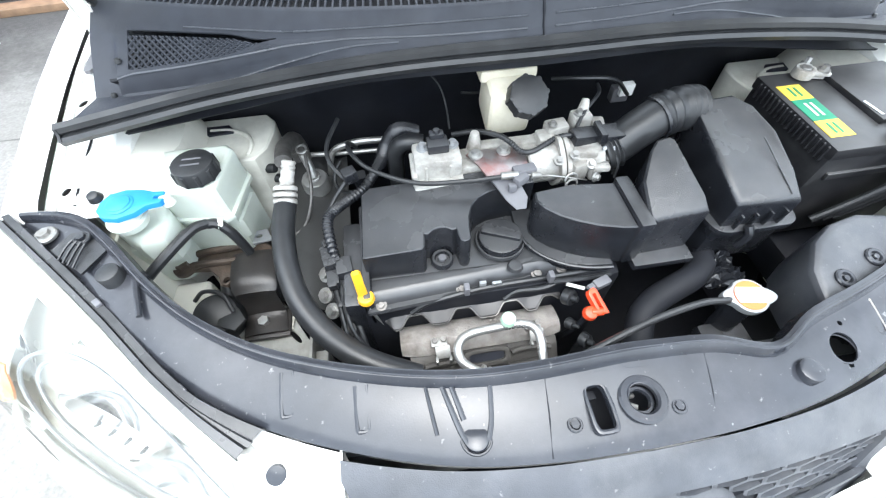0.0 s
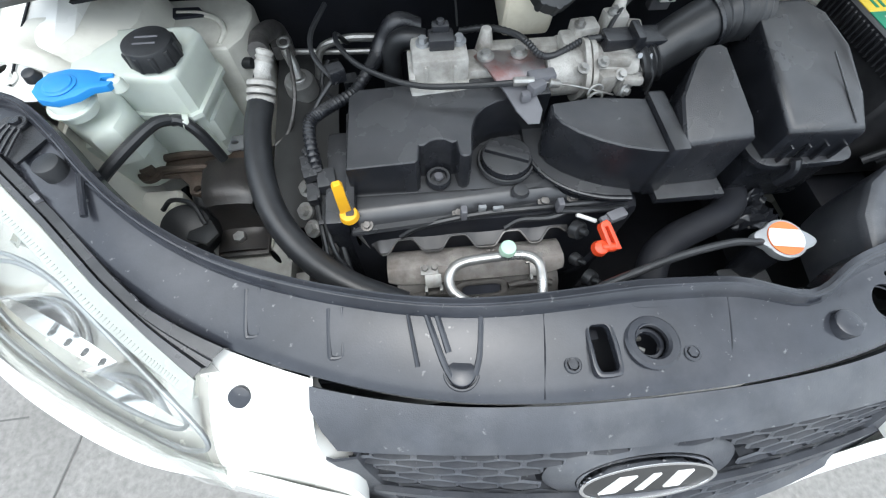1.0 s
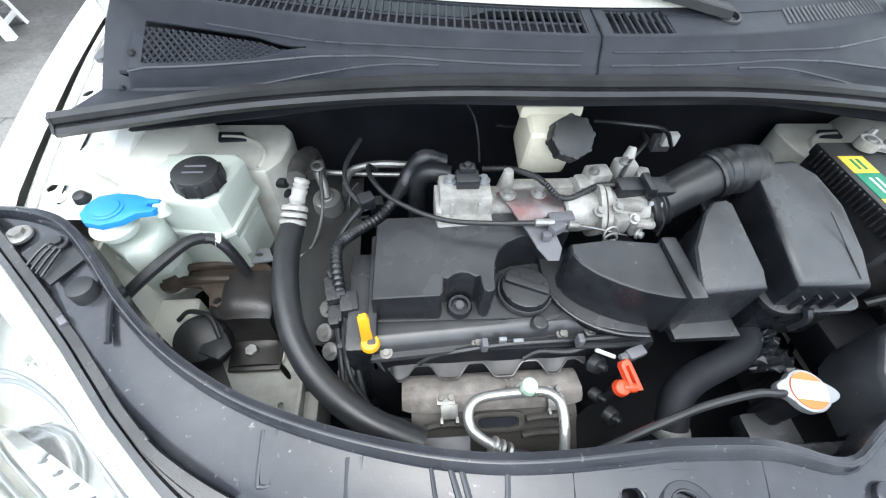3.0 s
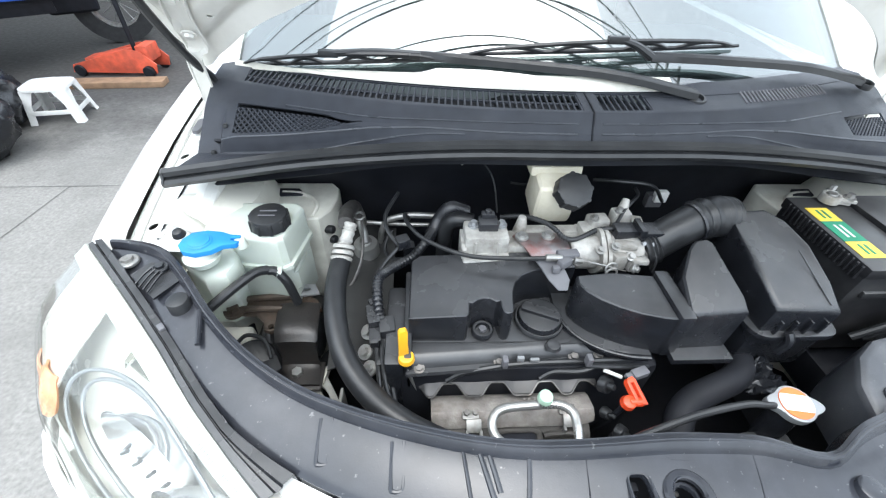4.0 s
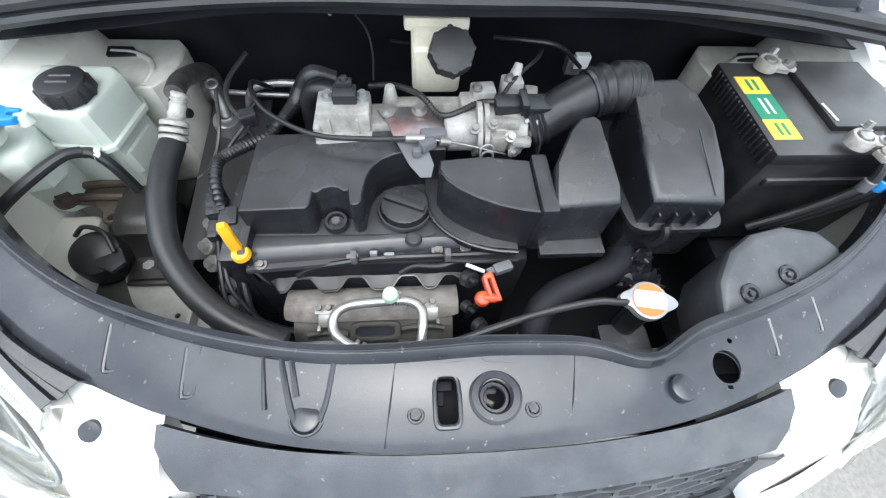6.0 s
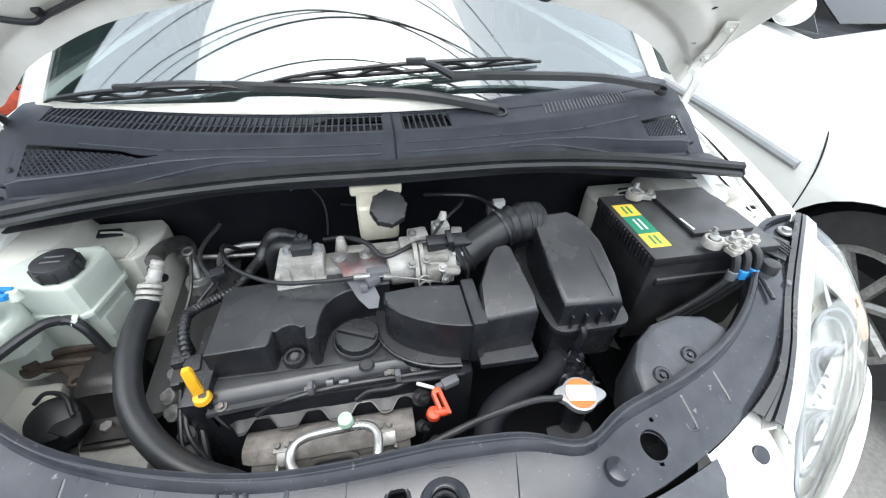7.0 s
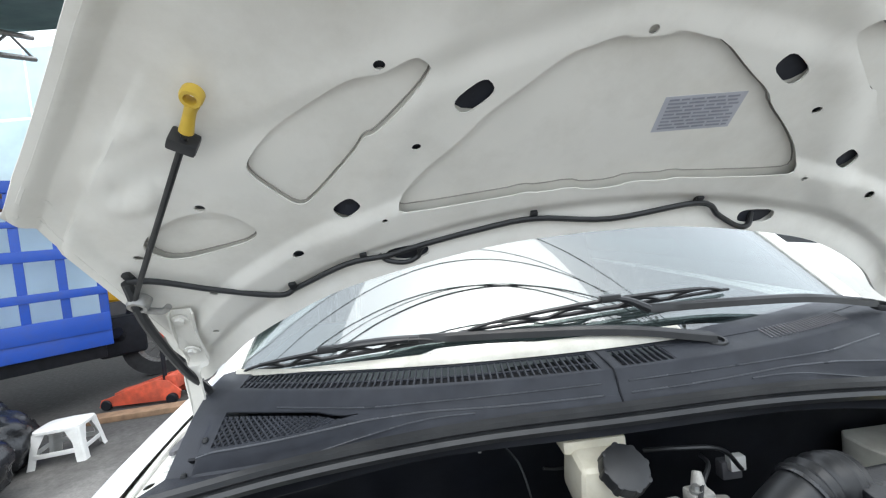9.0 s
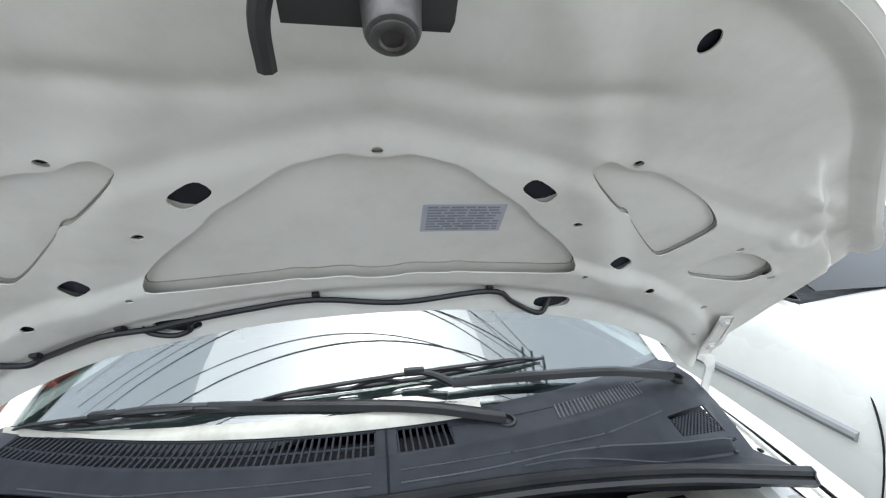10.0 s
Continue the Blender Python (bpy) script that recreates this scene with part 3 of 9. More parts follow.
sheet(bm, [[(x, y, 1.475 - 0.06 * (x / 0.6) ** 2 - 0.05 * ((y - 2.3) / 1.1) ** 2) for x in np.linspace(-0.60, 0.60, 9)] for y in np.linspace(1.66, 3.45, 9)], 0.01)
part("roof", bm, PAINT, car)
bm = bmesh.new()
sheet(bm, [[(x, 3.45 + 0.05 * (1 - (x / 0.8) ** 2), z) for x in np.linspace(-0.79, 0.79, 7)] for z in (0.22, 0.6, 0.95, 1.2, 1.42)], 0.01)
part("tailgate", bm, PAINT, car)
bm = bmesh.new()
sheet(bm, [[(x, y, 0.93 + 0.03 * math.sin((y - 1.1) * 4) + (0.03 if abs(x) < 0.2 else 0)) for x in np.linspace(-0.66, 0.66, 13)] for y in np.linspace(1.08, 1.75, 8)], 0.01)
part("dashboard", bm, CLOTH, car, "dark grey dashboard behind the glass")
bm = bmesh.new()
sheet(bm, [[(x, y, 1.455 - 0.06 * (x / 0.6) ** 2 - 0.05 * ((y - 2.3) / 1.1) ** 2) for x in np.linspace(-0.58, 0.58, 7)] for y in np.linspace(1.68, 3.38, 7)], 0.006)
part("headliner", bm, CLOTH, car, "dark grey headliner")
bm = bmesh.new()
sheet(bm, [[(x, 3.38, z) for x in np.linspace(-0.74, 0.74, 5)] for z in (0.3, 0.9, 1.40)], 0.006)
part("tailgate_trim", bm, CLOTH, car)
bm = bmesh.new()
sheet(bm, [[(x, y, z) for x in np.linspace(-0.6, 0.6, 5)] for y, z in ((1.75, 0.93), (1.77, 0.4), (3.4, 0.4))], 0.01)
part("cabin_floor", bm, CLOTH, car)


for x in (-0.36, 0.36):
    bm = bmesh.new()
    box(bm, (x, 1.95, 0.55), (0.48, 0.50, 0.24), 0.05, seg=3)
    seat = part("car_seat", bm, CLOTH, car, "dark cloth car seat with a white headrest cover")
    bm = bmesh.new()
    box(bm, (x, 2.26, 0.90), (0.46, 0.13, 0.60), 0.05, Matrix.Rotation(radians(-14), 4, "X"), seg=3, taper=(0.82, 0.8))
    part("backrest", bm, CLOTH, seat)
    bm = bmesh.new()
    box(bm, (x, 2.34, 1.285), (0.25, 0.10, 0.17), 0.035, Matrix.Rotation(radians(-10), 4, "X"), seg=3)
    part("headrest", bm, WHITEP, seat, "white cloth headrest cover")


def bumper_y(x, z):
    bulge = 0.05 * math.exp(-((z - 0.47) / 0.14) ** 2) * (1 - 0.6 * (abs(x) / 0.8) ** 2)
    return NOSE(min(abs(x), 0.80)) - bulge + 0.05 * smooth01(0.34, 0.2, z)


bm = bmesh.new()
rows = []
for k in np.linspace(-1, 1, 61):
    x = 0.80 * math.copysign(abs(k) ** 0.8, k)
    ztop = hermite((0, 0.25, 0.290, 0.40, 0.432, 0.50, 0.57, 0.64, 0.70, 0.755, 0.80), (0.612, 0.618, 0.695, 0.705, 0.694, 0.672, 0.664, 0.664, 0.672, 0.686, 0.700))(abs(x))
    r = [(x, bumper_y(x, z), z) for z in np.linspace(0.20, ztop, 12)]
    rows.append(r + [(x * 0.995, bumper_y(x, ztop) + 0.012, ztop + 0.004)])
for s in (-1, 1):
    wrap = []
    for y, zt in ((0.68, 0.738), (0.72, 0.768), (0.755, 0.795)):
        r = [(s * (0.801 - 0.004 * (y - 0.6) / 0.15), y + 0.02 * smooth01(0.4, 0.2, z), z) for z in np.linspace(0.20, zt, 12)]
        wrap.append(r + [(s * 0.788, y + 0.006, zt + 0.004)])
    rows = rows + wrap if s > 0 else wrap[::-1] + rows
sheet(bm, rows, 0.003)
part("bumper", bm, PAINT, car, "white painted front bumper")
for s in (-1, 1):
    bm = bmesh.new()
    # tongue of the bumper between lamp and grille, running up to the bonnet gap
    rows = []
    for v in np.linspace(0, 1, 9):
        z = 0.692 + 0.085 * math.sin(v * 1.45)
        xin = 0.285 + 0.040 * smooth01(0.1, 0.7, v)
        xout = 0.436 - 0.008 * smooth01(0.0, 0.6, v)
        rows.append([(s * (xin + (xout - xin) * u), (NOSE(xin + (xout - xin) * u) + 0.004) * (1 - v) + (SEAM(xin + (xout - xin) * u) - 0.004) * v - 0.02 * math.sin(v * 3.14), z) for u in np.linspace(0, 1, 9)])
        rows[-1].insert(0, (rows[-1][0][0] + s * 0.004, rows[-1][0][1] + 0.060, z - 0.012))
    sheet(bm, rows, 0.003 * s)
    part("bumper_tongue", bm, PAINT, car, "white bumper tongue with a dark plug")
    bm = bmesh.new()
    cyl(bm, (s * 0.396, 0.421, 0.766), (s * 0.396, 0.418, 0.771), 0.011, seg=18, rim=0.001)
    part("plug", bm, COVERP, car, "grey plastic plug")

bm = bmesh.new()
box(bm, (0.10, 0.205, 0.45), (0.36, 0.012, 0.12), 0.004, Matrix.Rotation(radians(-8), 4, "X"))
part("plate_bracket", bm, GREY, car, "blank dark grey plate bracket")

# ---- front cover over the radiator support ----
cover = thing("front_cover", "dusty grey plastic cover over the radiator support", "engine cover", (0, 0.43, 0.80))


def cover_z(x, v):
    """Height of the cover; v is 0 at the bonnet gap and 1 at the rear lip."""
    a = abs(x)
    base = 0.803 + 0.038 * smooth01(0.38, 0.68, a)
    z = base - 0.016 * (1 - v) ** 2 + 0.004 * v
    return z


def cover_y(x, v):
    return SEAM(abs(x)) + (lip_y(x) - SEAM(abs(x))) * v


bm = bmesh.new()
rows = []
vv = [0, 0.02, 0.15, 0.3, 0.45, 0.6, 0.75, 0.84, 0.86, 0.89, 0.93, 0.97, 1.0]
for x in np.linspace(-0.725, 0.725, 117):
    r = [(x, cover_y(x, 0) + 0.001, cover_z(x, 0) - 0.02)]
    for v in vv:
        lift = 0.0
        if v > 0.85:
            lift = 0.012 * math.sin(min(1, (v - 0.85) / 0.12) * 1.9)
        r.append((x, cover_y(x, v), cover_z(x, v) + lift))
    r.append((x, cover_y(x, 1) + 0.002, cover_z(x, 1) - 0.018))
    rows.append(r)
sheet(bm, rows, 0.0025)
cov = under(part("panel", bm, COVERP), cover)
c = bmesh.new()
prism(c, oval(-0.047, 0.4235, 0.0105, 0.023, 24, 0, 5), 0.74, 0.86)
cyl(c, (0.001, 0.425, 0.74), (0.001, 0.425, 0.86), 0.0155, seg=26)
cyl(c, (0.252, 0.442, 0.74), (0.252, 0.442, 0.86), 0.0165, seg=26)
cyl(c, (0.263, 0.468, 0.74), (0.263, 0.468, 0.86), 0.003, seg=10)
cut(cov, c)
c = bmesh.new()
prism(c, [(0.2485, 0.428), (0.2555, 0.428), (0.255, 0.4205), (0.249, 0.4205)], 0.74, 0.86)
cut(cov, c)
# pressed details of the cover
for x, va, vb in ((-0.378, 0.80, 0.22), (-0.297, 0.80, 0.24), (0.312, 0.80, 0.30), (0.378, 0.80, 0.30)):
    s = 1 if x > 0 else -1
    bm = bmesh.new()
    line = [(x + s * 0.007, cover_y(x, va), cover_z(x, va)), (x + s * 0.007, cover_y(x, vb + 0.06), cover_z(x, vb + 0.06)), (x + s * 0.004, cover_y(x, vb), cover_z(x, vb)), (x - s * 0.004, cover_y(x, vb + 0.01), cover_z(x, vb)), (x - s * 0.006, cover_y(x, vb + 0.10), cover_z(x, vb + 0.1))]
    if x < 0:
        line += [(x - s * 0.006, cover_y(x, va), cover_z(x, va))]
    tube(bm, [(a, b, c_ + 0.0010) for a, b, c_ in line], 0.0026, 8, 6)
    part("groove_bead", bm, COVERP, cover)
bm = bmesh.new()
tube(bm, [(x, cover_y(x, 0.955), cover_z(x, 0.955) + 0.0125) for x in np.linspace(-0.70, 0.70, 90)], 0.0022, 6, 1)
part("lip_bead", bm, COVERP, cover)
bm = bmesh.new()
tube(bm, [(x, cover_y(x, 0.80), cover_z(x, 0.80) + 0.0008) for x in np.linspace(-0.66, 0.66, 90)], 0.0016, 6, 1)
part("lip_bead", bm, COVERP, cover)
# panel seams across the cover
for xa, xb in ((-0.097, -0.108), (0.088, 0.072)):
    bm = bmesh.new()
    tube(bm, [(xa + (xb - xa) * k, cover_y(xa, 0.84 - 0.82 * k), cover_z(xa, 0.84 - 0.82 * k) + 0.0012) for k in (0, 0.3, 0.6, 1)], 0.0016, 6, 5)
    part("seam", bm, DARK, cover)
# trough round the near buffer: two raised strips running down from the lip
for pts in ([(-0.211, 0.475), (-0.204, 0.448), (-0.198, 0.426), (-0.192, 0.412)], [(-0.201, 0.474), (-0.196, 0.452), (-0.192, 0.434)], [(-0.157, 0.473), (-0.160, 0.450), (-0.164, 0.428), (-0.170, 0.412)], [(-0.228, 0.476), (-0.225, 0.450), (-0.222, 0.424)]):
    bm = bmesh.new()
    tube(bm, [(a, b, cover_z(a, (b - 0.385) / 0.1) + 0.0018) for a, b in pts], 0.0032 if pts[0][0] > -0.22 else 0.0022, 8, 4)
    part("rib", bm, COVERP, cover)
bm = bmesh.new()
ring(bm, (-0.182, 0.416, cover_z(-0.182, 0.3) - 0.002), (0, 0, 1), 0.0148, 0.0175, 0.0032, 26)
part("buffer_seat", bm, COVERP, cover)
for x, y in ((-0.182, 0.416), (0.193, 0.4225), (-0.588, 0.658), (0.588, 0.658)):
    bm = bmesh.new()
    z = cover_z(x, 0.3)
    cyl(bm, (x, y, z - 0.01), (x, y, z + (0.004 if x < 0 else 0.014) if abs(x) < 0.4 else z + 0.024), 0.0145, 0.0135, 24, 0.002)
    part("rubber_buffer", bm, COVERP if abs(x) < 0.4 else RUBBER, cover, "round rubber bonnet buffer")
for s in (-1, 1):
    # screw plate with slots beside the wing
    bm = bmesh.new()
    for k in range(4):
        tube(bm, [(s * (0.632 + 0.0075 * k), 0.672 + 0.005 * k, 0.848), (s * (0.630 + 0.0070 * k), 0.690 + 0.005 * k, 0.8495), (s * (0.627 + 0.0060 * k), 0.706 + 0.003 * k, 0.851)], 0.0017, 6, 2)
    bolt(bm, (s * 0.636, 0.718, 0.848), (0, 0, 1), 0.006, 0.006)
    ring(bm, (s * 0.636, 0.718, 0.847), (0, 0, 1), 0.007, 0.011, 0.004, 20)
    part("slot_ribs", bm, PLASTIC, cover)
    bm = bmesh.new()
    prism(bm, [(s * u, v) for u, v in ((0.622, 0.664), (0.674, 0.708), (0.652, 0.744), (0.600, 0.702))][::s], 0.8415, 0.8445)
    part("slot_backing", bm, PLASTIC, cover)
    bm = bmesh.new()
    ring(bm, (s * 0.687, 0.733, 0.845), (0, 0, 1), 0.008, 0.014, 0.005, 22)
    bolt(bm, (s * 0.687, 0.733, 0.847), (0, 0, 1), 0.008, 0.007)
    part("screw", bm, STEEL, cover)
    bm = bmesh.new()
    tube(bm, [(s * 0.545, 0.600, 0.832), (s * 0.552, 0.625, 0.836), (s * 0.558, 0.648, 0.839)], 0.0035, 8, 3)
    part("rib", bm, COVERP, cover)
# raised plate round the latch
bm = bmesh.new()
o = [(-0.094, 0.393), (0.060, 0.390), (0.070, 0.420), (0.077, 0.453), (-0.004, 0.458), (-0.009, 0.461), (-0.012, 0.470), (-0.026, 0.471), (-0.031, 0.460), (-0.084, 0.458)]
for a, b in zip(o, o[1:] + o[:1]):
    tube(bm, [(*a, cover_z(a[0], (a[1] - 0.39) / 0.09) + 0.0012), (*b, cover_z(b[0], (b[1] - 0.39) / 0.09) + 0.0012)], 0.0017, 6, 3)
part("plate_bead", bm, COVERP, cover)
bm = bmesh.new()
ring(bm, (0.001, 0.425, 0.800), (0, 0, 1), 0.0155, 0.0265, 0.007)
ring(bm, (0.001, 0.425, 0.790), (0, 0, 1), 0.0105, 0.0160, 0.006)
part("striker_ring", bm, COVERP, cover, "stepped round striker guide")
bm = bmesh.new()
tube(bm, [(0.007, 0.436, 0.770), (-0.005, 0.434, 0.776), (-0.006, 0.426, 0.780), (0.001, 0.420, 0.784)], 0.0028, 8, 4)
part("striker_spring", bm, LOOPM, cover)
bm = bmesh.new()
prism(bm, oval(-0.047, 0.4235, 0.0145, 0.027, 24, 0, 5), 0.797, 0.806, None, 0.002, holes=[oval(-0.047, 0.4235, 0.0100, 0.022, 24, 0, 5)])
part("latch_frame", bm, COVERP, cover)
# plate added to paint the latch hole's shade below the cover
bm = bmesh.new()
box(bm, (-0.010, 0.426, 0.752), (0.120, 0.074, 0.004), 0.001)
part("latch_shade", bm, DARK, cover)
bm = bmesh.new()
box(bm, (-0.048, 0.441, 0.780), (0.016, 0.010, 0.008), 0.002)
box(bm, (-0.052, 0.434, 0.774), (0.006, 0.022, 0.006), 0.001)
part("latch_tongue", bm, DARK, cover)
for x, y in ((-0.078, 0.412), (0.038, 0.412), (-0.019, 0.463)):
    bm = bmesh.new()
    ring(bm, (x, y, cover_z(x, 0.4) - 0.001), (0, 0, 1), 0.0052, 0.0085, 0.003, 18)
    bolt(bm, (x, y, cover_z(x, 0.4) - 0.001), (0, 0, 1), 0.0052, 0.004, False)
    part("screw", bm, COVERP, cover)
bm = bmesh.new()
ring(bm, (0.252, 0.442, 0.7965), (0, 0, 1), 0.0162, 0.0185, 0.0015, 26)
part("hole_rim", bm, COVERP, cover)

# ---- grille ----
grille = thing("grille", "dark grey honeycomb grille with an oval chrome badge", "grille", (0, 0.33, 0.70))
GT = hermite((0, 0.2, 0.30, 0.345), (0.758, 0.757, 0.752, 0.742))


def grille_pt(x, v, off=0.0):
    """Grille face: v from the upper edge (0) down to the lower edge (1)."""
    a = abs(x)
    zt, zb = GT(min(a, 0.345)), 0.622
    yt, yb = 0.344 + 0.032 * (a / 0.34) ** 2, 0.262 + 0.050 * (a / 0.28) ** 2
    return Vector((x * 1.065, yt + (yb - yt) * v - off, zt + (zb - zt) * v + off * 0.3))


bm = bmesh.new()
rows = []
for x in np.linspace(-0.304, 0.304, 45):
    a = abs(x)
    yb = SEAM(a) - 0.006
    p = grille_pt(x, 0)
    ye, ze = yb, 0.783 + 0.002 * (a / 0.3)
    rows.append([(x * 1.07, ye, ze - 0.012), (x * 1.07, ye, ze), (x * 1.07, ye + (p.y - ye) * 0.35, ze + (p.z - ze) * 0.22), (x * 1.04, ye + (p.y - ye) * 0.75, ze + (p.z - ze) * 0.55), (x, p.y - 0.004, p.z + 0.003), (x * 0.985, p.y - 0.003, p.z - 0.008), (x * 0.98, p.y + 0.014, p.z - 0.012)])
sheet(bm, rows, -0.003)
part("upper_panel", bm, GRILLP, grille, "scuffed grey plastic grille top")
bm = bmesh.new()
edge = [(-0.304, 0.02), (-0.298, 0.25), (-0.278, 0.65), (-0.245, 1.0), (-0.13, 1.03), (0, 1.04), (0.13, 1.03), (0.245, 1.0), (0.278, 0.65), (0.298, 0.25), (0.304, 0.02)]
sm = spline([(x, v, 0) for x, v in edge], 5)
rows = [[grille_pt(p.x * k, 0.5 + (p.y - 0.5) * kk, o) for k, kk, o in ((1.14, 1.10, -0.030), (1.03, 1.04, -0.010), (1.0, 1.0, 0.006), (0.955, 0.93, 0.008), (0.895, 0.86, 0.003), (0.885, 0.84, -0.012))] for p in sm]
sheet(bm, rows, 0.003)
part("surround", bm, GRILLP, grille)
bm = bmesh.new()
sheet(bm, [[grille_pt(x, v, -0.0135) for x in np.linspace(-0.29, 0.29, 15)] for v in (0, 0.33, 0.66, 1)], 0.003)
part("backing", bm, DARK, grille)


def honeycomb():
    """Hexagonal cell walls, cell by cell over the opening."""
    w = 0.0400
    for r in range(10):
        v = 0.075 + r * 0.092 + (0.03 if r > 4 else 0)
        for k in range(-9, 10):
            x = k * w + (w / 2 if r % 2 else 0)
            lim = 0.272 - 0.060 * max(0, v)
            if abs(x) > lim or (abs(x) < 0.115 and (x / 0.115) ** 2 + ((v - 0.36) / 0.30) ** 2 < 1):
                continue
            c = [(math.cos(a), math.sin(a)) for a in (math.pi / 6 + math.pi / 3 * i for i in range(6))]
            out = bmesh.new()
            ro = [out.verts.new(grille_pt(x + w * 0.577 * p, v + 0.062 * q, 0.000)) for p, q in c]
            ri = [out.verts.new(grille_pt(x + w * 0.49 * p, v + 0.048 * q + 0.006, 0.0015)) for p, q in c]
            rb = [out.verts.new(grille_pt(x + w * 0.44 * p, v + 0.040 * q + 0.016, -0.012)) for p, q in c]
            for i in range(6):
                j = (i + 1) % 6
                out.faces.new((ro[i], ro[j], ri[j], ri[i]))
                out.faces.new((ri[i], ri[j], rb[j], rb[i]))
            part("honeycomb_cell", out, GRILLP, grille)


honeycomb()
bm = bmesh.new()
sheet(bm, [[grille_pt(x, v, 0.005) for x in np.linspace(-0.262, 0.262, 25)] for v in (0.49, 0.515, 0.54)], 0.006)
part("crossbar", bm, GRILLP, grille)
# badge: plain chrome oval with three plain bars
bm = bmesh.new()
M = Matrix.Translation(grille_pt(0.0, 0.37, 0.008)) @ Matrix.Rotation(radians(56), 4, "X")
prism(bm, oval(0, 0, 0.069, 0.0275, 44), -0.016, 0.001, M, 0.001)
badge = part("badge", bm, BADGE, grille, "dark oval badge with a chrome rim")
bm = bmesh.new()
prism(bm, oval(0, 0, 0.0725, 0.0305, 44), -0.014, 0.003, M, 0.0012, holes=[oval(0, 0, 0.0680, 0.0262, 44)])
part("rim", bm, CHROME, badge)
for x, w_, sl in ((-0.032, 0.013, 0.006), (0.0, 0.006, 0.006), (0.032, 0.012, 0.002)):
    bm = bmesh.new()
    prism(bm, [(x - w_ - sl, -0.012), (x + w_ * 0.4 - sl, -0.012), (x + w_ + sl, 0.012), (x - w_ * 0.4 + sl, 0.012)], 0.000, 0.003, M, 0.0008)
    part("bar", bm, WHITEP, badge)
bm = bmesh.new()
sheet(bm, [[M @ Vector((0.105 * k * math.cos(a), 0.048 * k * math.sin(a), z)) for a in np.linspace(0, 2 * math.pi, 41)] for k, z in ((1.0, -0.016), (0.92, -0.010), (0.70, -0.006))], 0.002)
part("badge_seat", bm, GRILLP, grille)
bm = bmesh.new()
ring(bm, (0.000, 0.368, 0.777), (0, -0.35, 1), 0.0045, 0.0105, 0.003, 22)
cyl(bm, (0.000, 0.369, 0.774), (0.000, 0.367, 0.780), 0.005, 0.0045, 6)
part("screw", bm, GRILLP, grille)

# ---- headlamps ----
LT = [(0.430, 0.436, 0.788), (0.474, 0.476, 0.797), (0.532, 0.532, 0.808), (0.594, 0.600, 0.821), (0.652, 0.660, 0.833), (0.708, 0.716, 0.844), (0.758, 0.765, 0.853)]
LB = [(0.428, 0.338, 0.697), (0.50, 0.364, 0.672), (0.57, 0.399, 0.668), (0.64, 0.437, 0.668), (0.70, 0.480, 0.676), (0.755, 0.537, 0.690), (0.798, 0.632, 0.706)]


def lamp_pt(u, v, depth=0.0):
    """Lens surface: u from the inner end to the wing, v from the upper edge to the lower."""
    n = len(LT) - 1
    i = min(int(u * n), n - 1)
    f = u * n - i
    a = Vector(LT[i]).lerp(Vector(LT[i + 1]), f)
    b = Vector(LB[i]).lerp(Vector(LB[i + 1]), f)
    p = a.lerp(b, v)
    out = Vector((0.62, -0.70, 0.35)).normalized()
    return p + out * (math.sin(math.pi * v) * (0.026 * (0.5 + 0.5 * math.sin(math.pi * u)) + 0.028 * smooth01(0.45, 1.0, u)) - depth)


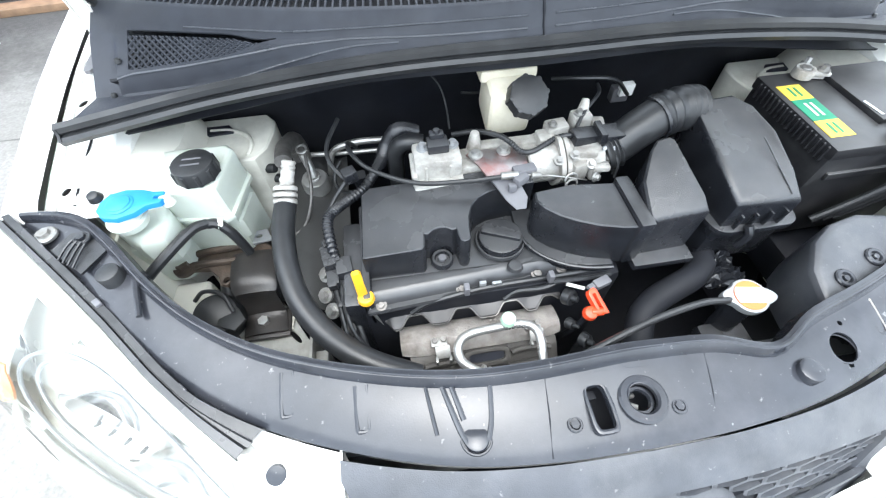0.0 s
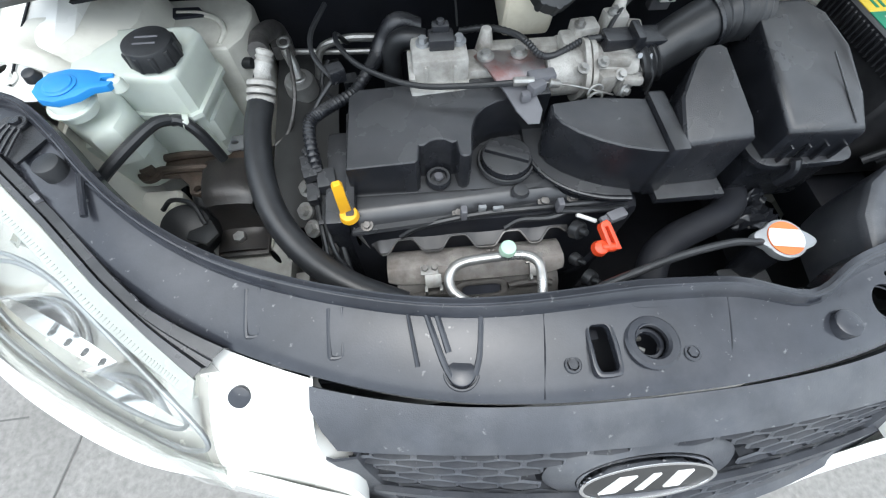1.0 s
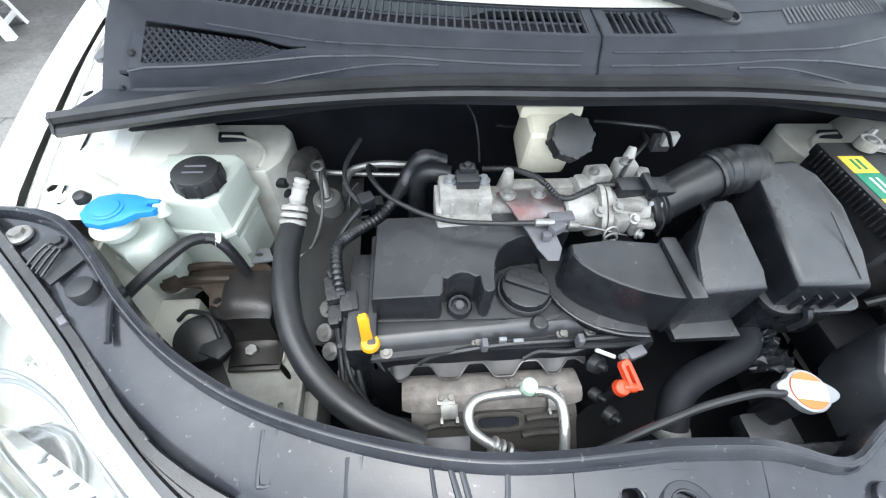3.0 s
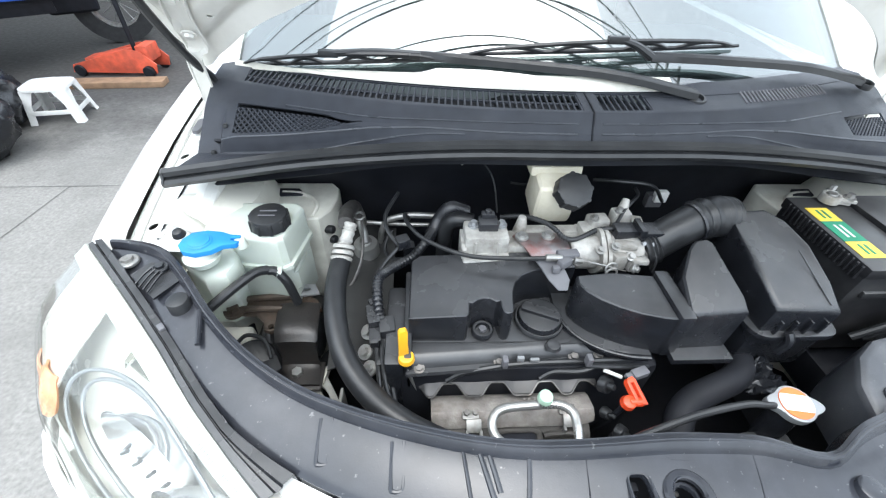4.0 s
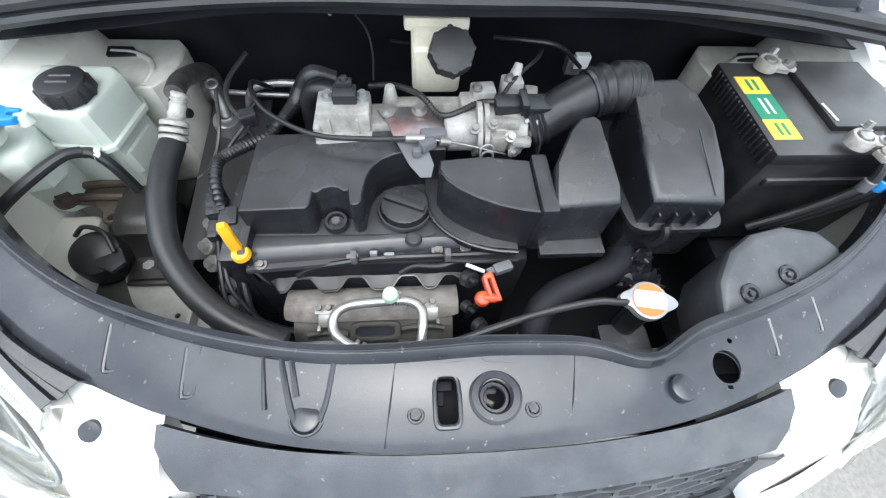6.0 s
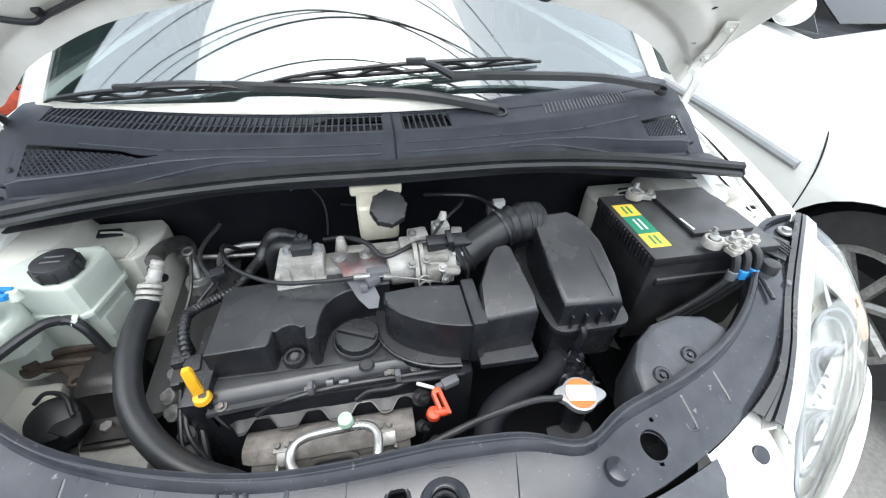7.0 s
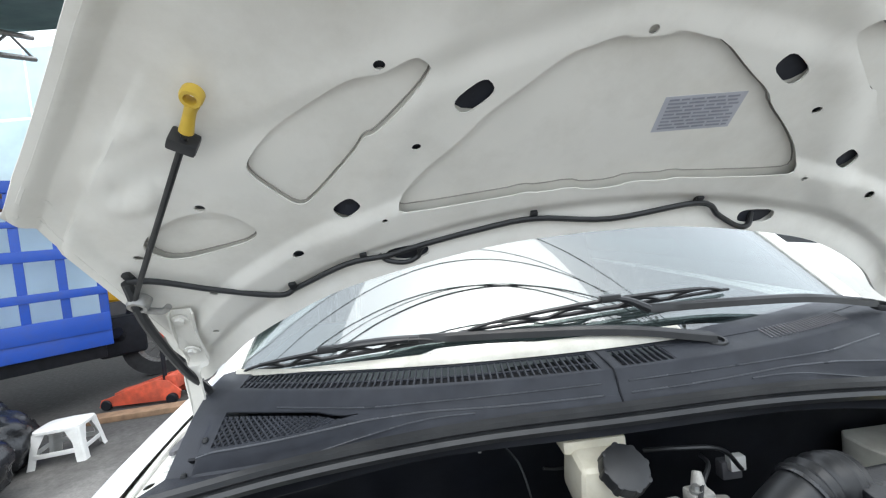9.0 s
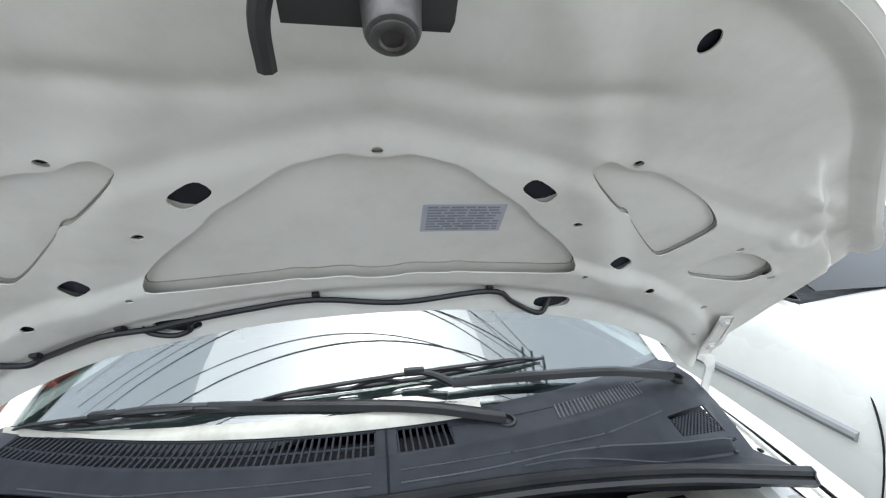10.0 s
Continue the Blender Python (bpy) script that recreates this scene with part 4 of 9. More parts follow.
def headlamp(s):
    side = thing("headlamp", "large clear headlamp with chrome reflectors and an amber indicator", "headlamp", (s * 0.6, 0.5, 0.66), group="headlamps of the white car")

    def P(u, v, d=0.0):
        p = lamp_pt(u, v, d)
        return (p.x * s, p.y, p.z)

    us, vs = np.linspace(0, 1, 31), np.linspace(0, 1, 15)
    b = bmesh.new()
    sheet(b, [[P(u, v, 0.004) for u in us] for v in vs], 0.003 * s)
    lens = part("lens", b, LENS, side, "clear plastic lens")
    lens.visible_shadow = False
    b = bmesh.new()
    sheet(b, [[P(u, v, 0.004 + 0.075 * math.sin(math.pi * min(1, max(0, v))) ** 0.5 * (0.5 + 0.5 * math.sin(math.pi * u))) for u in us] for v in vs], 0.003 * -s)
    part("housing", b, REFL, side, "silver lamp housing")
    # reflector bowls
    for u, v, r in ((0.27, 0.66, 0.058), (0.47, 0.52, 0.062)):
        b = bmesh.new()
        c = Vector(lamp_pt(u, v, 0.060))
        ax = Vector((0.42, -0.85, 0.30)).normalized()
        sd = ax.orthogonal().normalized()
        up = ax.cross(sd)
        rows = []
        for k in range(8):
            t = k / 7
            rows.append([c + ax * (0.045 * t * t - 0.010) + (r * (0.16 + 0.84 * t)) * (math.cos(a) * sd * 1.25 + math.sin(a) * up * 0.85) for a in np.linspace(0, 2 * math.pi, 25)])
        rows = [[(p.x * s, p.y, p.z) for p in q] for q in rows]
        sheet(b, rows, 0.0)
        bowl = part("reflector", b, BOWL, side, "chrome reflector bowl")
        b = bmesh.new()
        q = c + ax * 0.012
        cyl(b, (c.x * s, c.y, c.z), (q.x * s, q.y, q.z), 0.012, 0.009, 14, 0.002)
        part("bulb", b, LENS, bowl)
    # oval bezels round the bowls
    for cu, cv, ru, rv in ((0.42, 0.54, 0.30, 0.26), (0.40, 0.57, 0.36, 0.34)):
        b = bmesh.new()
        tube(b, [P(cu + ru * math.cos(a) - 0.12 * rv * math.sin(a), cv + rv * math.sin(a), 0.024 if ru < 0.33 else 0.016) for a in np.linspace(0, 2 * math.pi, 33)], 0.0028, 8, 2)
        part("bezel", b, LAMPG, side)
    for k in range(7):
        b = bmesh.new()
        u = 0.22 + 0.055 * k
        tube(b, [P(u, 0.50 + 0.02 * k, 0.034), P(u + 0.03, 0.62 + 0.01 * k, 0.036)], 0.003, 6, 2)
        part("facet_rib", b, LAMPG, side)
    b = bmesh.new()
    sheet(b, [[P(u, v, 0.012) for u in np.linspace(0.02, 0.80, 26)] for v in np.linspace(0.86, 0.985, 5)], 0.002 * s)
    part("lower_trim", b, FLANGE, side, "pale grey lower trim strip")
    b = bmesh.new()
    sheet(b, [[P(u, v, 0.016 + 0.006 * math.sin(8 * v)) for u in np.linspace(0.78, 0.995, 10)] for v in np.linspace(0.03, 0.97, 12)], 0.002 * s)
    part("outer_reflector", b, REFL, side)
    for ua, ub, va, vb in ((0.86, 0.98, 0.60, 0.95), (0.76, 0.88, 0.48, 0.72)):
        b = bmesh.new()
        rows = []
        for f in np.linspace(0, 1, 9):
            rows.append([P(ua + (ub - ua) * (0.5 + (g - 0.5) * math.sin(math.pi * min(0.97, max(0.12, f))) ** 0.6), va + (vb - va) * f, 0.010 - 0.004 * math.sin(math.pi * g)) for g in np.linspace(0, 1, 7)])
        sheet(b, rows, 0.003 * s)
        part("indicator", b, AMBER, side, "faded amber indicator lamp")
    # upper mounting rail beside the cover
    b = bmesh.new()
    rows = []
    for u in np.linspace(0, 0.97, 34):
        a = Vector(lamp_pt(u, 0))
        w = 0.060
        for _ in range(12):
            w += 0.5 * (SEAM(max(0.0, a.x - 0.70 * w)) - a.y - 0.71 * w)
        w = min(0.075, max(0.016, w - 0.004))
        nrm = Vector((-0.70, 0.71, 0))
        zt = 0.006 + 0.002 * math.sin(9 * u)
        prof = ((0.0, 0.0), (0.002, zt), (0.30 * w, zt + 0.001), (0.36 * w, zt - 0.004), (0.58 * w, zt - 0.004), (0.64 * w, zt + 0.001), (0.97 * w, zt), (w, zt - 0.006), (w, -0.02))
        rows.append([(s * (a.x - 0.70 * d), a.y + 0.71 * d, a.z + h) for d, h in prof])
    sheet(b, rows, 0.002 * s)
    part("rail", b, PLASTIC, side, "black lamp mounting rail")
    for u in (0.25, 0.55, 0.8):
        b = bmesh.new()
        a = Vector(lamp_pt(u, 0))
        box(b, (s * (a.x - 0.010), a.y + 0.010, a.z + 0.006), (0.012, 0.007, 0.005), 0.001, Matrix.Rotation(radians(45 * s), 4, "Z"))
        part("clip", b, GREY, side)
    b = bmesh.new()
    rows = []
    for u in np.linspace(0.0, 1, 30):
        rows.append([(s * p.x, p.y, p.z) for p in (lamp_pt(u, 0) + Vector((0.0, 0.0, 0.000)), lamp_pt(u, 0.01) + Vector((0, 0, 0.003)), lamp_pt(u, 0.05, -0.003), lamp_pt(u, 0.115 - 0.04 * u, -0.0035), lamp_pt(u, 0.130 - 0.04 * u, 0.002))])
    sheet(b, rows, 0.002 * s)
    fl = part("lens_flange", b, FLANGE, side, "pale ribbed lens flange")
    for k in range(64):
        b = bmesh.new()
        u = 0.05 + 0.0105 * k
        tube(b, [P(u, 0.060, -0.0035), P(u + 0.010, 0.105 - 0.04 * u, -0.0032)], 0.0006, 5, 1)
        part("flange_rib", b, FLANGE, fl)
    return side


headlamp(-1)
headlamp(1)

# ---- cowl, seal and wipers ----
cowl = thing("cowl_panel", "weathered dark plastic cowl panel with slotted vents", "cowl panel", (0, 0.95, 0.95))
SEALZ = hermite((0, 0.23, 0.45, 0.60, 0.67), (0.950, 0.946, 0.930, 0.914, 0.905))
SEALY = hermite((0, 0.23, 0.45, 0.60, 0.67), (0.872, 0.878, 0.876, 0.864, 0.860))


def band_y(x):
    return 0.903 + 0.155 * (abs(x) / 0.6) ** 2


def band_z(x):
    return 1.000 - 0.016 * (abs(x) / 0.6) ** 2


FOOTY = hermite((0, 0.15, 0.27, 0.36, 0.45, 0.60, 0.66), (0.884, 0.890, 0.904, 0.911, 0.917, 0.936, 0.946))
FOOTZ = hermite((0, 0.15, 0.27, 0.36, 0.45, 0.60, 0.66), (0.966, 0.966, 0.961, 0.944, 0.924, 0.906, 0.902))


def PADZ(a):
    """Height of the raised pad's front edge."""
    return float(np.interp(a, (0, 0.27, 0.35, 0.42, 0.50, 0.603, 0.615, 0.66), (0.970, 0.9705, 0.966, 0.957, 0.946, 0.934, 0.908, 0.904)))


RISEY = hermite((0, 0.15, 0.27, 0.35, 0.42, 0.50, 0.60, 0.66), (0.892, 0.898, 0.911, 0.920, 0.945, 0.975, 1.004, 1.026))
RISEZ = hermite((0, 0.15, 0.27, 0.35, 0.50, 0.60, 0.66), (0.979, 0.978, 0.974, 0.972, 0.967, 0.965, 0.952))


def cowl_pt(x, v):
    """Cowl surface: 0 at the seal, 0.1 foot and 0.14 top of the raised pad, 0.5 foot of the vent band, 0.58 its front edge, 1 at the glass."""
    a = abs(x)
    yb, zb = band_y(x), band_z(x)
    line = [(0, SEALY(a) + 0.008, SEALZ(a) + 0.010), (0.10, FOOTY(a), FOOTZ(a)), (0.14, FOOTY(a) + 0.004, max(PADZ(a), FOOTZ(a) + 0.003)), (0.5, max(RISEY(a), FOOTY(a) + 0.006), RISEZ(a)), (0.58, yb, zb), (1.0, yb + 0.075, zb + 0.010)]
    for (v0, y0, z0), (v1, y1, z1) in zip(line, line[1:]):
        if v <= v1:
            t = (v - v0) / (v1 - v0)
            return Vector((x, y0 + (y1 - y0) * t, z0 + (z1 - z0) * t))
    return Vector((x, yb + 0.075, zb + 0.010))


bm = bmesh.new()
vs = [0, 0.05, 0.095, 0.105, 0.12, 0.135, 0.145, 0.17, 0.24, 0.32, 0.40, 0.47, 0.495, 0.505, 0.54, 0.575, 0.585, 0.61, 0.75, 0.90, 1.0]
rows = [[cowl_pt(x, v) for x in sorted([*np.linspace(-0.655, 0.655, 90), -0.615, -0.603, 0.603, 0.615])] for v in vs]
sheet(bm, rows, 0.003)
cp = part("panel", bm, COWLP, cowl)
c = bmesh.new()


def strip_cutter(bmx, xs, lo, hi):
    """Cutter following the cowl between two v lines."""
    sheet(bmx, [[cowl_pt(x, lo(x)) + Vector((0, 0, 0.012)) for x in xs], [cowl_pt(x, (lo(x) + hi(x)) / 2) + Vector((0, 0, 0.012)) for x in xs], [cowl_pt(x, hi(x)) + Vector((0, 0, 0.012)) for x in xs]], 0.03)


MESH_L = [(-0.590, 0.148), (-0.590, 0.492), (-0.43, 0.485), (-0.365, 0.33), (-0.365, 0.28), (-0.43, 0.16)]
MESH_R = [(0.506, 0.18), (0.503, 0.46), (0.598, 0.46), (0.606, 0.18)]
strip_cutter(c, np.linspace(-0.590, -0.012, 30), lambda x: 0.61, lambda x: 0.90)
strip_cutter(c, np.linspace(0.018, 0.104, 6), lambda x: 0.61, lambda x: 0.90)
strip_cutter(c, np.linspace(-0.588, -0.367, 18), lambda x: 0.150 + 0.13 * smooth01(-0.44, -0.37, x), lambda x: 0.49 - 0.16 * smooth01(-0.44, -0.37, x))
strip_cutter(c, np.linspace(0.504, 0.604, 8), lambda x: 0.18, lambda x: 0.46)
cut(cp, c)
# near-black tray and sheets added below, standing in for shade in the openings
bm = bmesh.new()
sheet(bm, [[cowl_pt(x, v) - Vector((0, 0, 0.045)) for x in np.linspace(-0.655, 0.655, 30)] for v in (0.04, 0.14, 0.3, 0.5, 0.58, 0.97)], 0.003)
part("shade_tray", bm, DARK, cowl)
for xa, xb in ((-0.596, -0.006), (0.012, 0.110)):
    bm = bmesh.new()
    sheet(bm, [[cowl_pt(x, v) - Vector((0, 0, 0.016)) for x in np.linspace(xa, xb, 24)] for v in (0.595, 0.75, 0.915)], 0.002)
    part("vent_shade", bm, DARK, cowl)
bm = bmesh.new()
box(bm, (0, 0, 0), (0.0030, 0.056, 0.0050), 0.0006, seg=1)
slat = part("slat", bm, COWLP)
slat.parent = cowl
xs = [x for x in np.arange(-0.590, -0.010, 0.0103)] + [x for x in np.arange(0.020, 0.105, 0.0103)]
for i, x in enumerate(xs):
    ob = slat if i == 0 else new("slat", slat.data)
    ob.parent = cowl
    p = cowl_pt(x, 0.755)
    dy = (cowl_pt(x + 0.01, 0.755) - cowl_pt(x - 0.01, 0.755))
    ob.matrix_parent_inverse = Matrix.Translation(-Vector((0, 0.95, 0.95)))
    ob.matrix_basis = Matrix.Translation(p - Vector((0, 0, 0.0035))) @ Matrix.Rotation(0.35 * math.atan2(dy.y, dy.x), 4, "Z") @ Matrix.Rotation(radians(7), 4, "X")
# a thin bar halves the vent slots
bm = bmesh.new()
tube(bm, [cowl_pt(x, 0.755) - Vector((0, 0, 0.004)) for x in np.linspace(-0.59, -0.012, 20)], 0.0022, 6, 2)
part("vent_bar", bm, COWLP, cowl)


def lattice(poly, x0, x1, n):
    """Crossed wires over an opening of the cowl, clipped to its outline."""
    out = bmesh.new()

    def inside(x, v):
        k = False
        for (xa, va), (xb, vb) in zip(poly, poly[1:] + poly[:1]):
            if (va > v) != (vb > v) and x < (xb - xa) * (v - va) / (vb - va) + xa:
                k = not k
        return k

    v0, v1 = min(p[1] for p in poly), max(p[1] for p in poly)
    for sgn in (1, -1):
        for k in range(-n, 2 * n):
            run = []
            for t in np.linspace(0, 1, 26):
                v = v0 + (v1 - v0) * t
                x = x0 + (x1 - x0) * k / n + sgn * 0.05 * t
                if inside(x, v):
                    run.append(cowl_pt(x, v) - Vector((0, 0, 0.002)))
                elif len(run) > 1:
                    tube(out, [run[0], run[-1]], 0.0019, 4, 1, False)
                    run = []
                else:
                    run = []
            if len(run) > 1:
                tube(out, [run[0], run[-1]], 0.0019, 4, 1, False)
    return out


part("mesh_insert", lattice(MESH_L, -0.59, -0.35, 24), COWLP, cowl, "fine plastic mesh")
part("mesh_insert", lattice(MESH_R, 0.50, 0.60, 12), COWLP, cowl, "fine plastic mesh")
for i in range(24):
    bm = bmesh.new()
    x = 0.292 + i * 0.0086
    a, b = cowl_pt(x - 0.006, 0.66), cowl_pt(x + 0.004, 0.93)
    tube(bm, [a + Vector((0, 0, 0.0008)), b + Vector((0, 0, 0.0008))], 0.0016, 6, 1)
    part("fine_slat", bm, GREY, cowl)
bm = bmesh.new()
tube(bm, [cowl_pt(0.003, v) + Vector((0, 0, 0.0006)) for v in (0.02, 0.3, 0.5, 0.58, 0.8, 0.97)], 0.0016, 6, 2)
part("joint", bm, DARK, cowl)
bm = bmesh.new()
tube(bm, [cowl_pt(x, 0.142) for x in np.linspace(-0.605, -0.02, 24)], 0.0017, 6, 2)
part("edge_bead", bm, BEADP, cowl)
bm = bmesh.new()
tube(bm, [cowl_pt(x, 0.142) for x in np.linspace(0.02, 0.605, 24)], 0.0017, 6, 2)
part("edge_bead", bm, BEADP, cowl)
for v, xa, xb in ((0.10, -0.602, -0.20), (0.10, 0.20, 0.602), (0.52, -0.50, -0.02), (0.52, 0.02, 0.50)):
    bm = bmesh.new()
    tube(bm, [cowl_pt(x, v) + Vector((0, -0.0005, 0.0005)) for x in np.linspace(xa, xb, 22)], 0.0013, 6, 2)
    part("edge_bead", bm, BEADP, cowl)
# pivot well cover on the right half
bm = bmesh.new()
rows = []
for x in np.linspace(0.10, 0.66, 22):
    h = 0.008 * smooth01(0.10, 0.22, x) * (1 - 0.4 * smooth01(0.4, 0.66, x))
    rows.append([cowl_pt(x, 0.84) + Vector((0, 0, 0.001)), cowl_pt(x, 0.90) + Vector((0, 0, h * 0.6)), cowl_pt(x, 1.0) + Vector((0, 0.005, h)), cowl_pt(x, 1.0) + Vector((0, 0.035, h + 0.004)), cowl_pt(x, 1.0) + Vector((0, 0.045, h - 0.01))])
sheet(bm, rows, -0.003)
wc = part("well_cover", bm, COWLP, cowl)
bm = bmesh.new()
ring(bm, (0.195, 0.957, 0.998), (0.0, -0.25, 1), 0.010, 0.016, 0.010, 24)
cyl(bm, (0.195, 0.957, 0.992), (0.195, 0.955, 1.004), 0.0075, 0.006, 6)
part("pivot_nut", bm, RUBBER, cowl, "wiper pivot cap")
bm = bmesh.new()
ring(bm, (0.584, 1.051, 0.995), (0.0, -0.25, 1), 0.008, 0.014, 0.010, 24)
part("pivot_nut", bm, RUBBER, cowl)
for x in (-0.625, -0.60, 0.61):
    bm = bmesh.new()
    p = cowl_pt(x, 0.1 if x != -0.60 else 0.25)
    cyl(bm, p, p + Vector((0, 0, 0.006)), 0.005, 0.004, 10, 0.001)
    part("clip", bm, RUBBER, cowl)
# painted scuttle strip below the glass, dulled to put its shade into the colour
bm = bmesh.new()
rows = []
for x in np.linspace(-0.625, 0.16, 26):
    g = Vector(glass_edge(x, 0))
    p = cowl_pt(x, 0.93)
    rows.append([p + Vector((0, -0.002, 0.002)), p + Vector((0, 0.001, 0.007)), p.lerp(g, 0.75) + Vector((0, 0, 0.009)), g + Vector((0, 0.012, 0.013))])
sheet(bm, rows, -0.002)
part("scuttle_strip", bm, BAYPAINT, car, "white painted strip below the windscreen, dulled for its shade")

seal = thing("bonnet_seal", "thick black rubber bonnet seal along the cowl", "rubber seal", (0, 0.87, 0.93))
bm = bmesh.new()
rows = []
for x in np.linspace(-0.668, 0.668, 80):
    y, z = SEALY(abs(x)), SEALZ(abs(x))
    prof = [(0.012, 0.004), (0.010, 0.012), (0.002, 0.016), (-0.005, 0.012), (-0.006, 0.005), (-0.003, 0.001), (-0.009, 0.000), (-0.013, -0.005), (-0.010, -0.012), (0.002, -0.016), (0.012, -0.012)]
    rows.append([(x, y + a, z + b) for a, b in prof + prof[:1]])
sheet(bm, rows)
part("strip", bm, RUBBER, seal)
for s in (-1, 1):
    bm = bmesh.new()
    x = s * 0.668
    prism(bm, [(0.012, 0.004), (0.010, 0.012), (0.002, 0.016), (-0.006, 0.012), (-0.007, 0.004), (-0.013, -0.003), (-0.010, -0.012), (0.002, -0.016), (0.012, -0.012)], 0, 0.004, Matrix(((0, 0, s, x), (1, 0, 0, SEALY(0.668)), (0, 1, 0, SEALZ(0.668)), (0, 0, 0, 1))))
    part("end_cap", bm, RUBBER, seal)


def wiper(pivot, elbow, blade_a, blade_b, label):
    w = thing("windscreen_wiper", label, "wiper", pivot, group="windscreen wipers")
    b = bmesh.new()
    (xa, va), (xb, vb) = blade_a, blade_b

    def on(t, h):
        """A place along the blade, at a height over the glass."""
        x = xa + (xb - xa) * t
        return Vector(glass_edge(x, va + (vb - va) * t)) + Vector((0, -0.63 * h, 0.77 * h))

    pv, el, tp = Vector(pivot), Vector(elbow), on(0.5, 0.036)
    rows = [[p + Vector((0, a * w, h)) for a, h in ((-1, -0.006), (-0.9, 0.004), (-0.4, 0.008), (0.4, 0.008), (0.9, 0.004), (1, -0.006))] for p, w in ((q, 0.013 - 0.007 * i / 18) for i, q in enumerate(spline([pv, pv.lerp(el, 0.3) + Vector((0, 0, 0.012)), pv.lerp(el, 0.65) + Vector((0, 0, 0.008)), el], 6)))]
    sheet(b, rows, 0.002)
    part("arm_root", b, RUBBER, w)
    b = bmesh.new()
    tube(b, [el, el.lerp(tp, 0.5) + Vector((0, 0, 0.004)), tp], 0.0045, 8, 5, True, lambda t: 0.008 - 0.004 * t)
    part("arm", b, RUBBER, w)
    b = bmesh.new()
    tube(b, [on(t, 0.008) for t in np.linspace(0, 1, 13)], 0.0040, 6, 2, True, lambda t: 0.0030 + 0.0014 * math.sin(math.pi * t))
    blade = part("blade", b, RUBBER, w)
    b = bmesh.new()
    tube(b, [on(t, 0.016 + 0.014 * math.sin(math.pi * t)) for t in np.linspace(0.14, 0.86, 11)], 0.0040, 6, 2)
    part("yoke", b, RUBBER, blade)
    for f0, f1 in ((0.03, 0.27), (0.73, 0.97), (0.30, 0.46), (0.54, 0.70)):
        b = bmesh.new()
        tube(b, [on(f0, 0.009), on(f0 + (f1 - f0) * 0.25, 0.018), on((f0 + f1) / 2, 0.021), on(f1 - (f1 - f0) * 0.25, 0.018), on(f1, 0.009)], 0.0030, 6, 4)
        part("claw", b, RUBBER, blade)
    b = bmesh.new()
    box(b, on(0.5, 0.034), (0.034, 0.012, 0.012), 0.002)
    part("joint", b, RUBBER, blade)
    return w


wiper((0.192, 0.960, 1.010), (-0.270, 1.030, 1.042), (-0.625, 0.020), (-0.235, 0.050), "black wiper with a long thick arm resting on the windscreen")
wiper((0.575, 1.056, 1.004), (0.116, 1.000, 1.056), (-0.204, 0.063), (0.312, 0.098), "black wiper with a cranked arm resting on the windscreen")

# ---- bonnet ----
HOOD = Matrix(((1, 0, 0, 0), (0, -0.7567, -0.6538, 1.0105), (0, 0.6538, -0.7567, 1.166), (0, 0, 0, 1)))
bonnet = thing("bonnet", "open white bonnet seen from below, dusty underside", "car bonnet", tuple(HOOD.translation))
REAR = hermite((0, 0.13, 0.28, 0.40, 0.55, 0.64, 0.672), (0.070, 0.064, 0.036, 0.000, -0.090, -0.170, -0.188))
FRONT = hermite((0, 0.25, 0.42, 0.49, 0.53, 0.61, 0.650, 0.672), (0.575, 0.545, 0.474, 0.418, 0.380, 0.304, 0.266, 0.236))


def hood_d(u, v):
    """How far the inner panel hangs below the bonnet's mean plane."""
    a = abs(u)
    d = 0.10 * min(u * u, 0.23) + 0.012 * smooth01(0.48, 0.68, a) + 0.020 * smooth01(0.38, 0.52, v + 0.10 * a) * (1 - 0.75 * smooth01(0.30, 0.50, a))
    d += 0.024 * smooth01(0.05, -0.02, v - REAR(a)) + 0.010 * smooth01(0.03, 0.0, abs(v - REAR(a) - 0.085) - 0.02)
    # pressed channels and beads
    d -= 0.004 * smooth01(0.030, 0.0, abs(v - 0.385 + 0.25 * a))
    d += 0.006 * smooth01(0.05, 0.0, abs(a - 0.30 + 0.55 * (v - 0.20))) * smooth01(0.06, 0.12, v)
    for bu, bv, k in ((0.12, 0.415, 0.06), (0.20, 0.425, 0.05), (0.05, 0.43, 0.04)):
        d -= 0.005 * math.exp(-(((a - bu) / k) ** 2 + ((v - bv) / 0.012) ** 2))
    for bu, bv in ((0.570, 0.235),):
        r = math.hypot(a - bu, v - bv)
        d += 0.005 * smooth01(0.040, 0.026, r) - 0.003 * smooth01(0.016, 0.006, r)
    for bu, bv in ((0.535, 0.300), (0.575, 0.15)):
        d += 0.003 * smooth01(0.016, 0.004, abs(v - bv + 0.25 * (a - bu))) * smooth01(0.050, 0.025, abs(a - bu))
    # ledge inside the side rim
    side_edge = FRONT(min(a, 0.672)) - v
    d -= 0.004 * smooth01(0.075, 0.068, side_edge) * smooth01(0.45, 0.52, a)
    # rolled rim
    d += 0.016 * smooth01(0.035, 0.01, FRONT(min(a, 0.672)) - v) + 0.012 * smooth01(0.636, 0.662, a)
    return d


def hood_pt(u, v, lift=0.0):
    return HOOD @ Vector((u, v, hood_d(u, v) + lift))


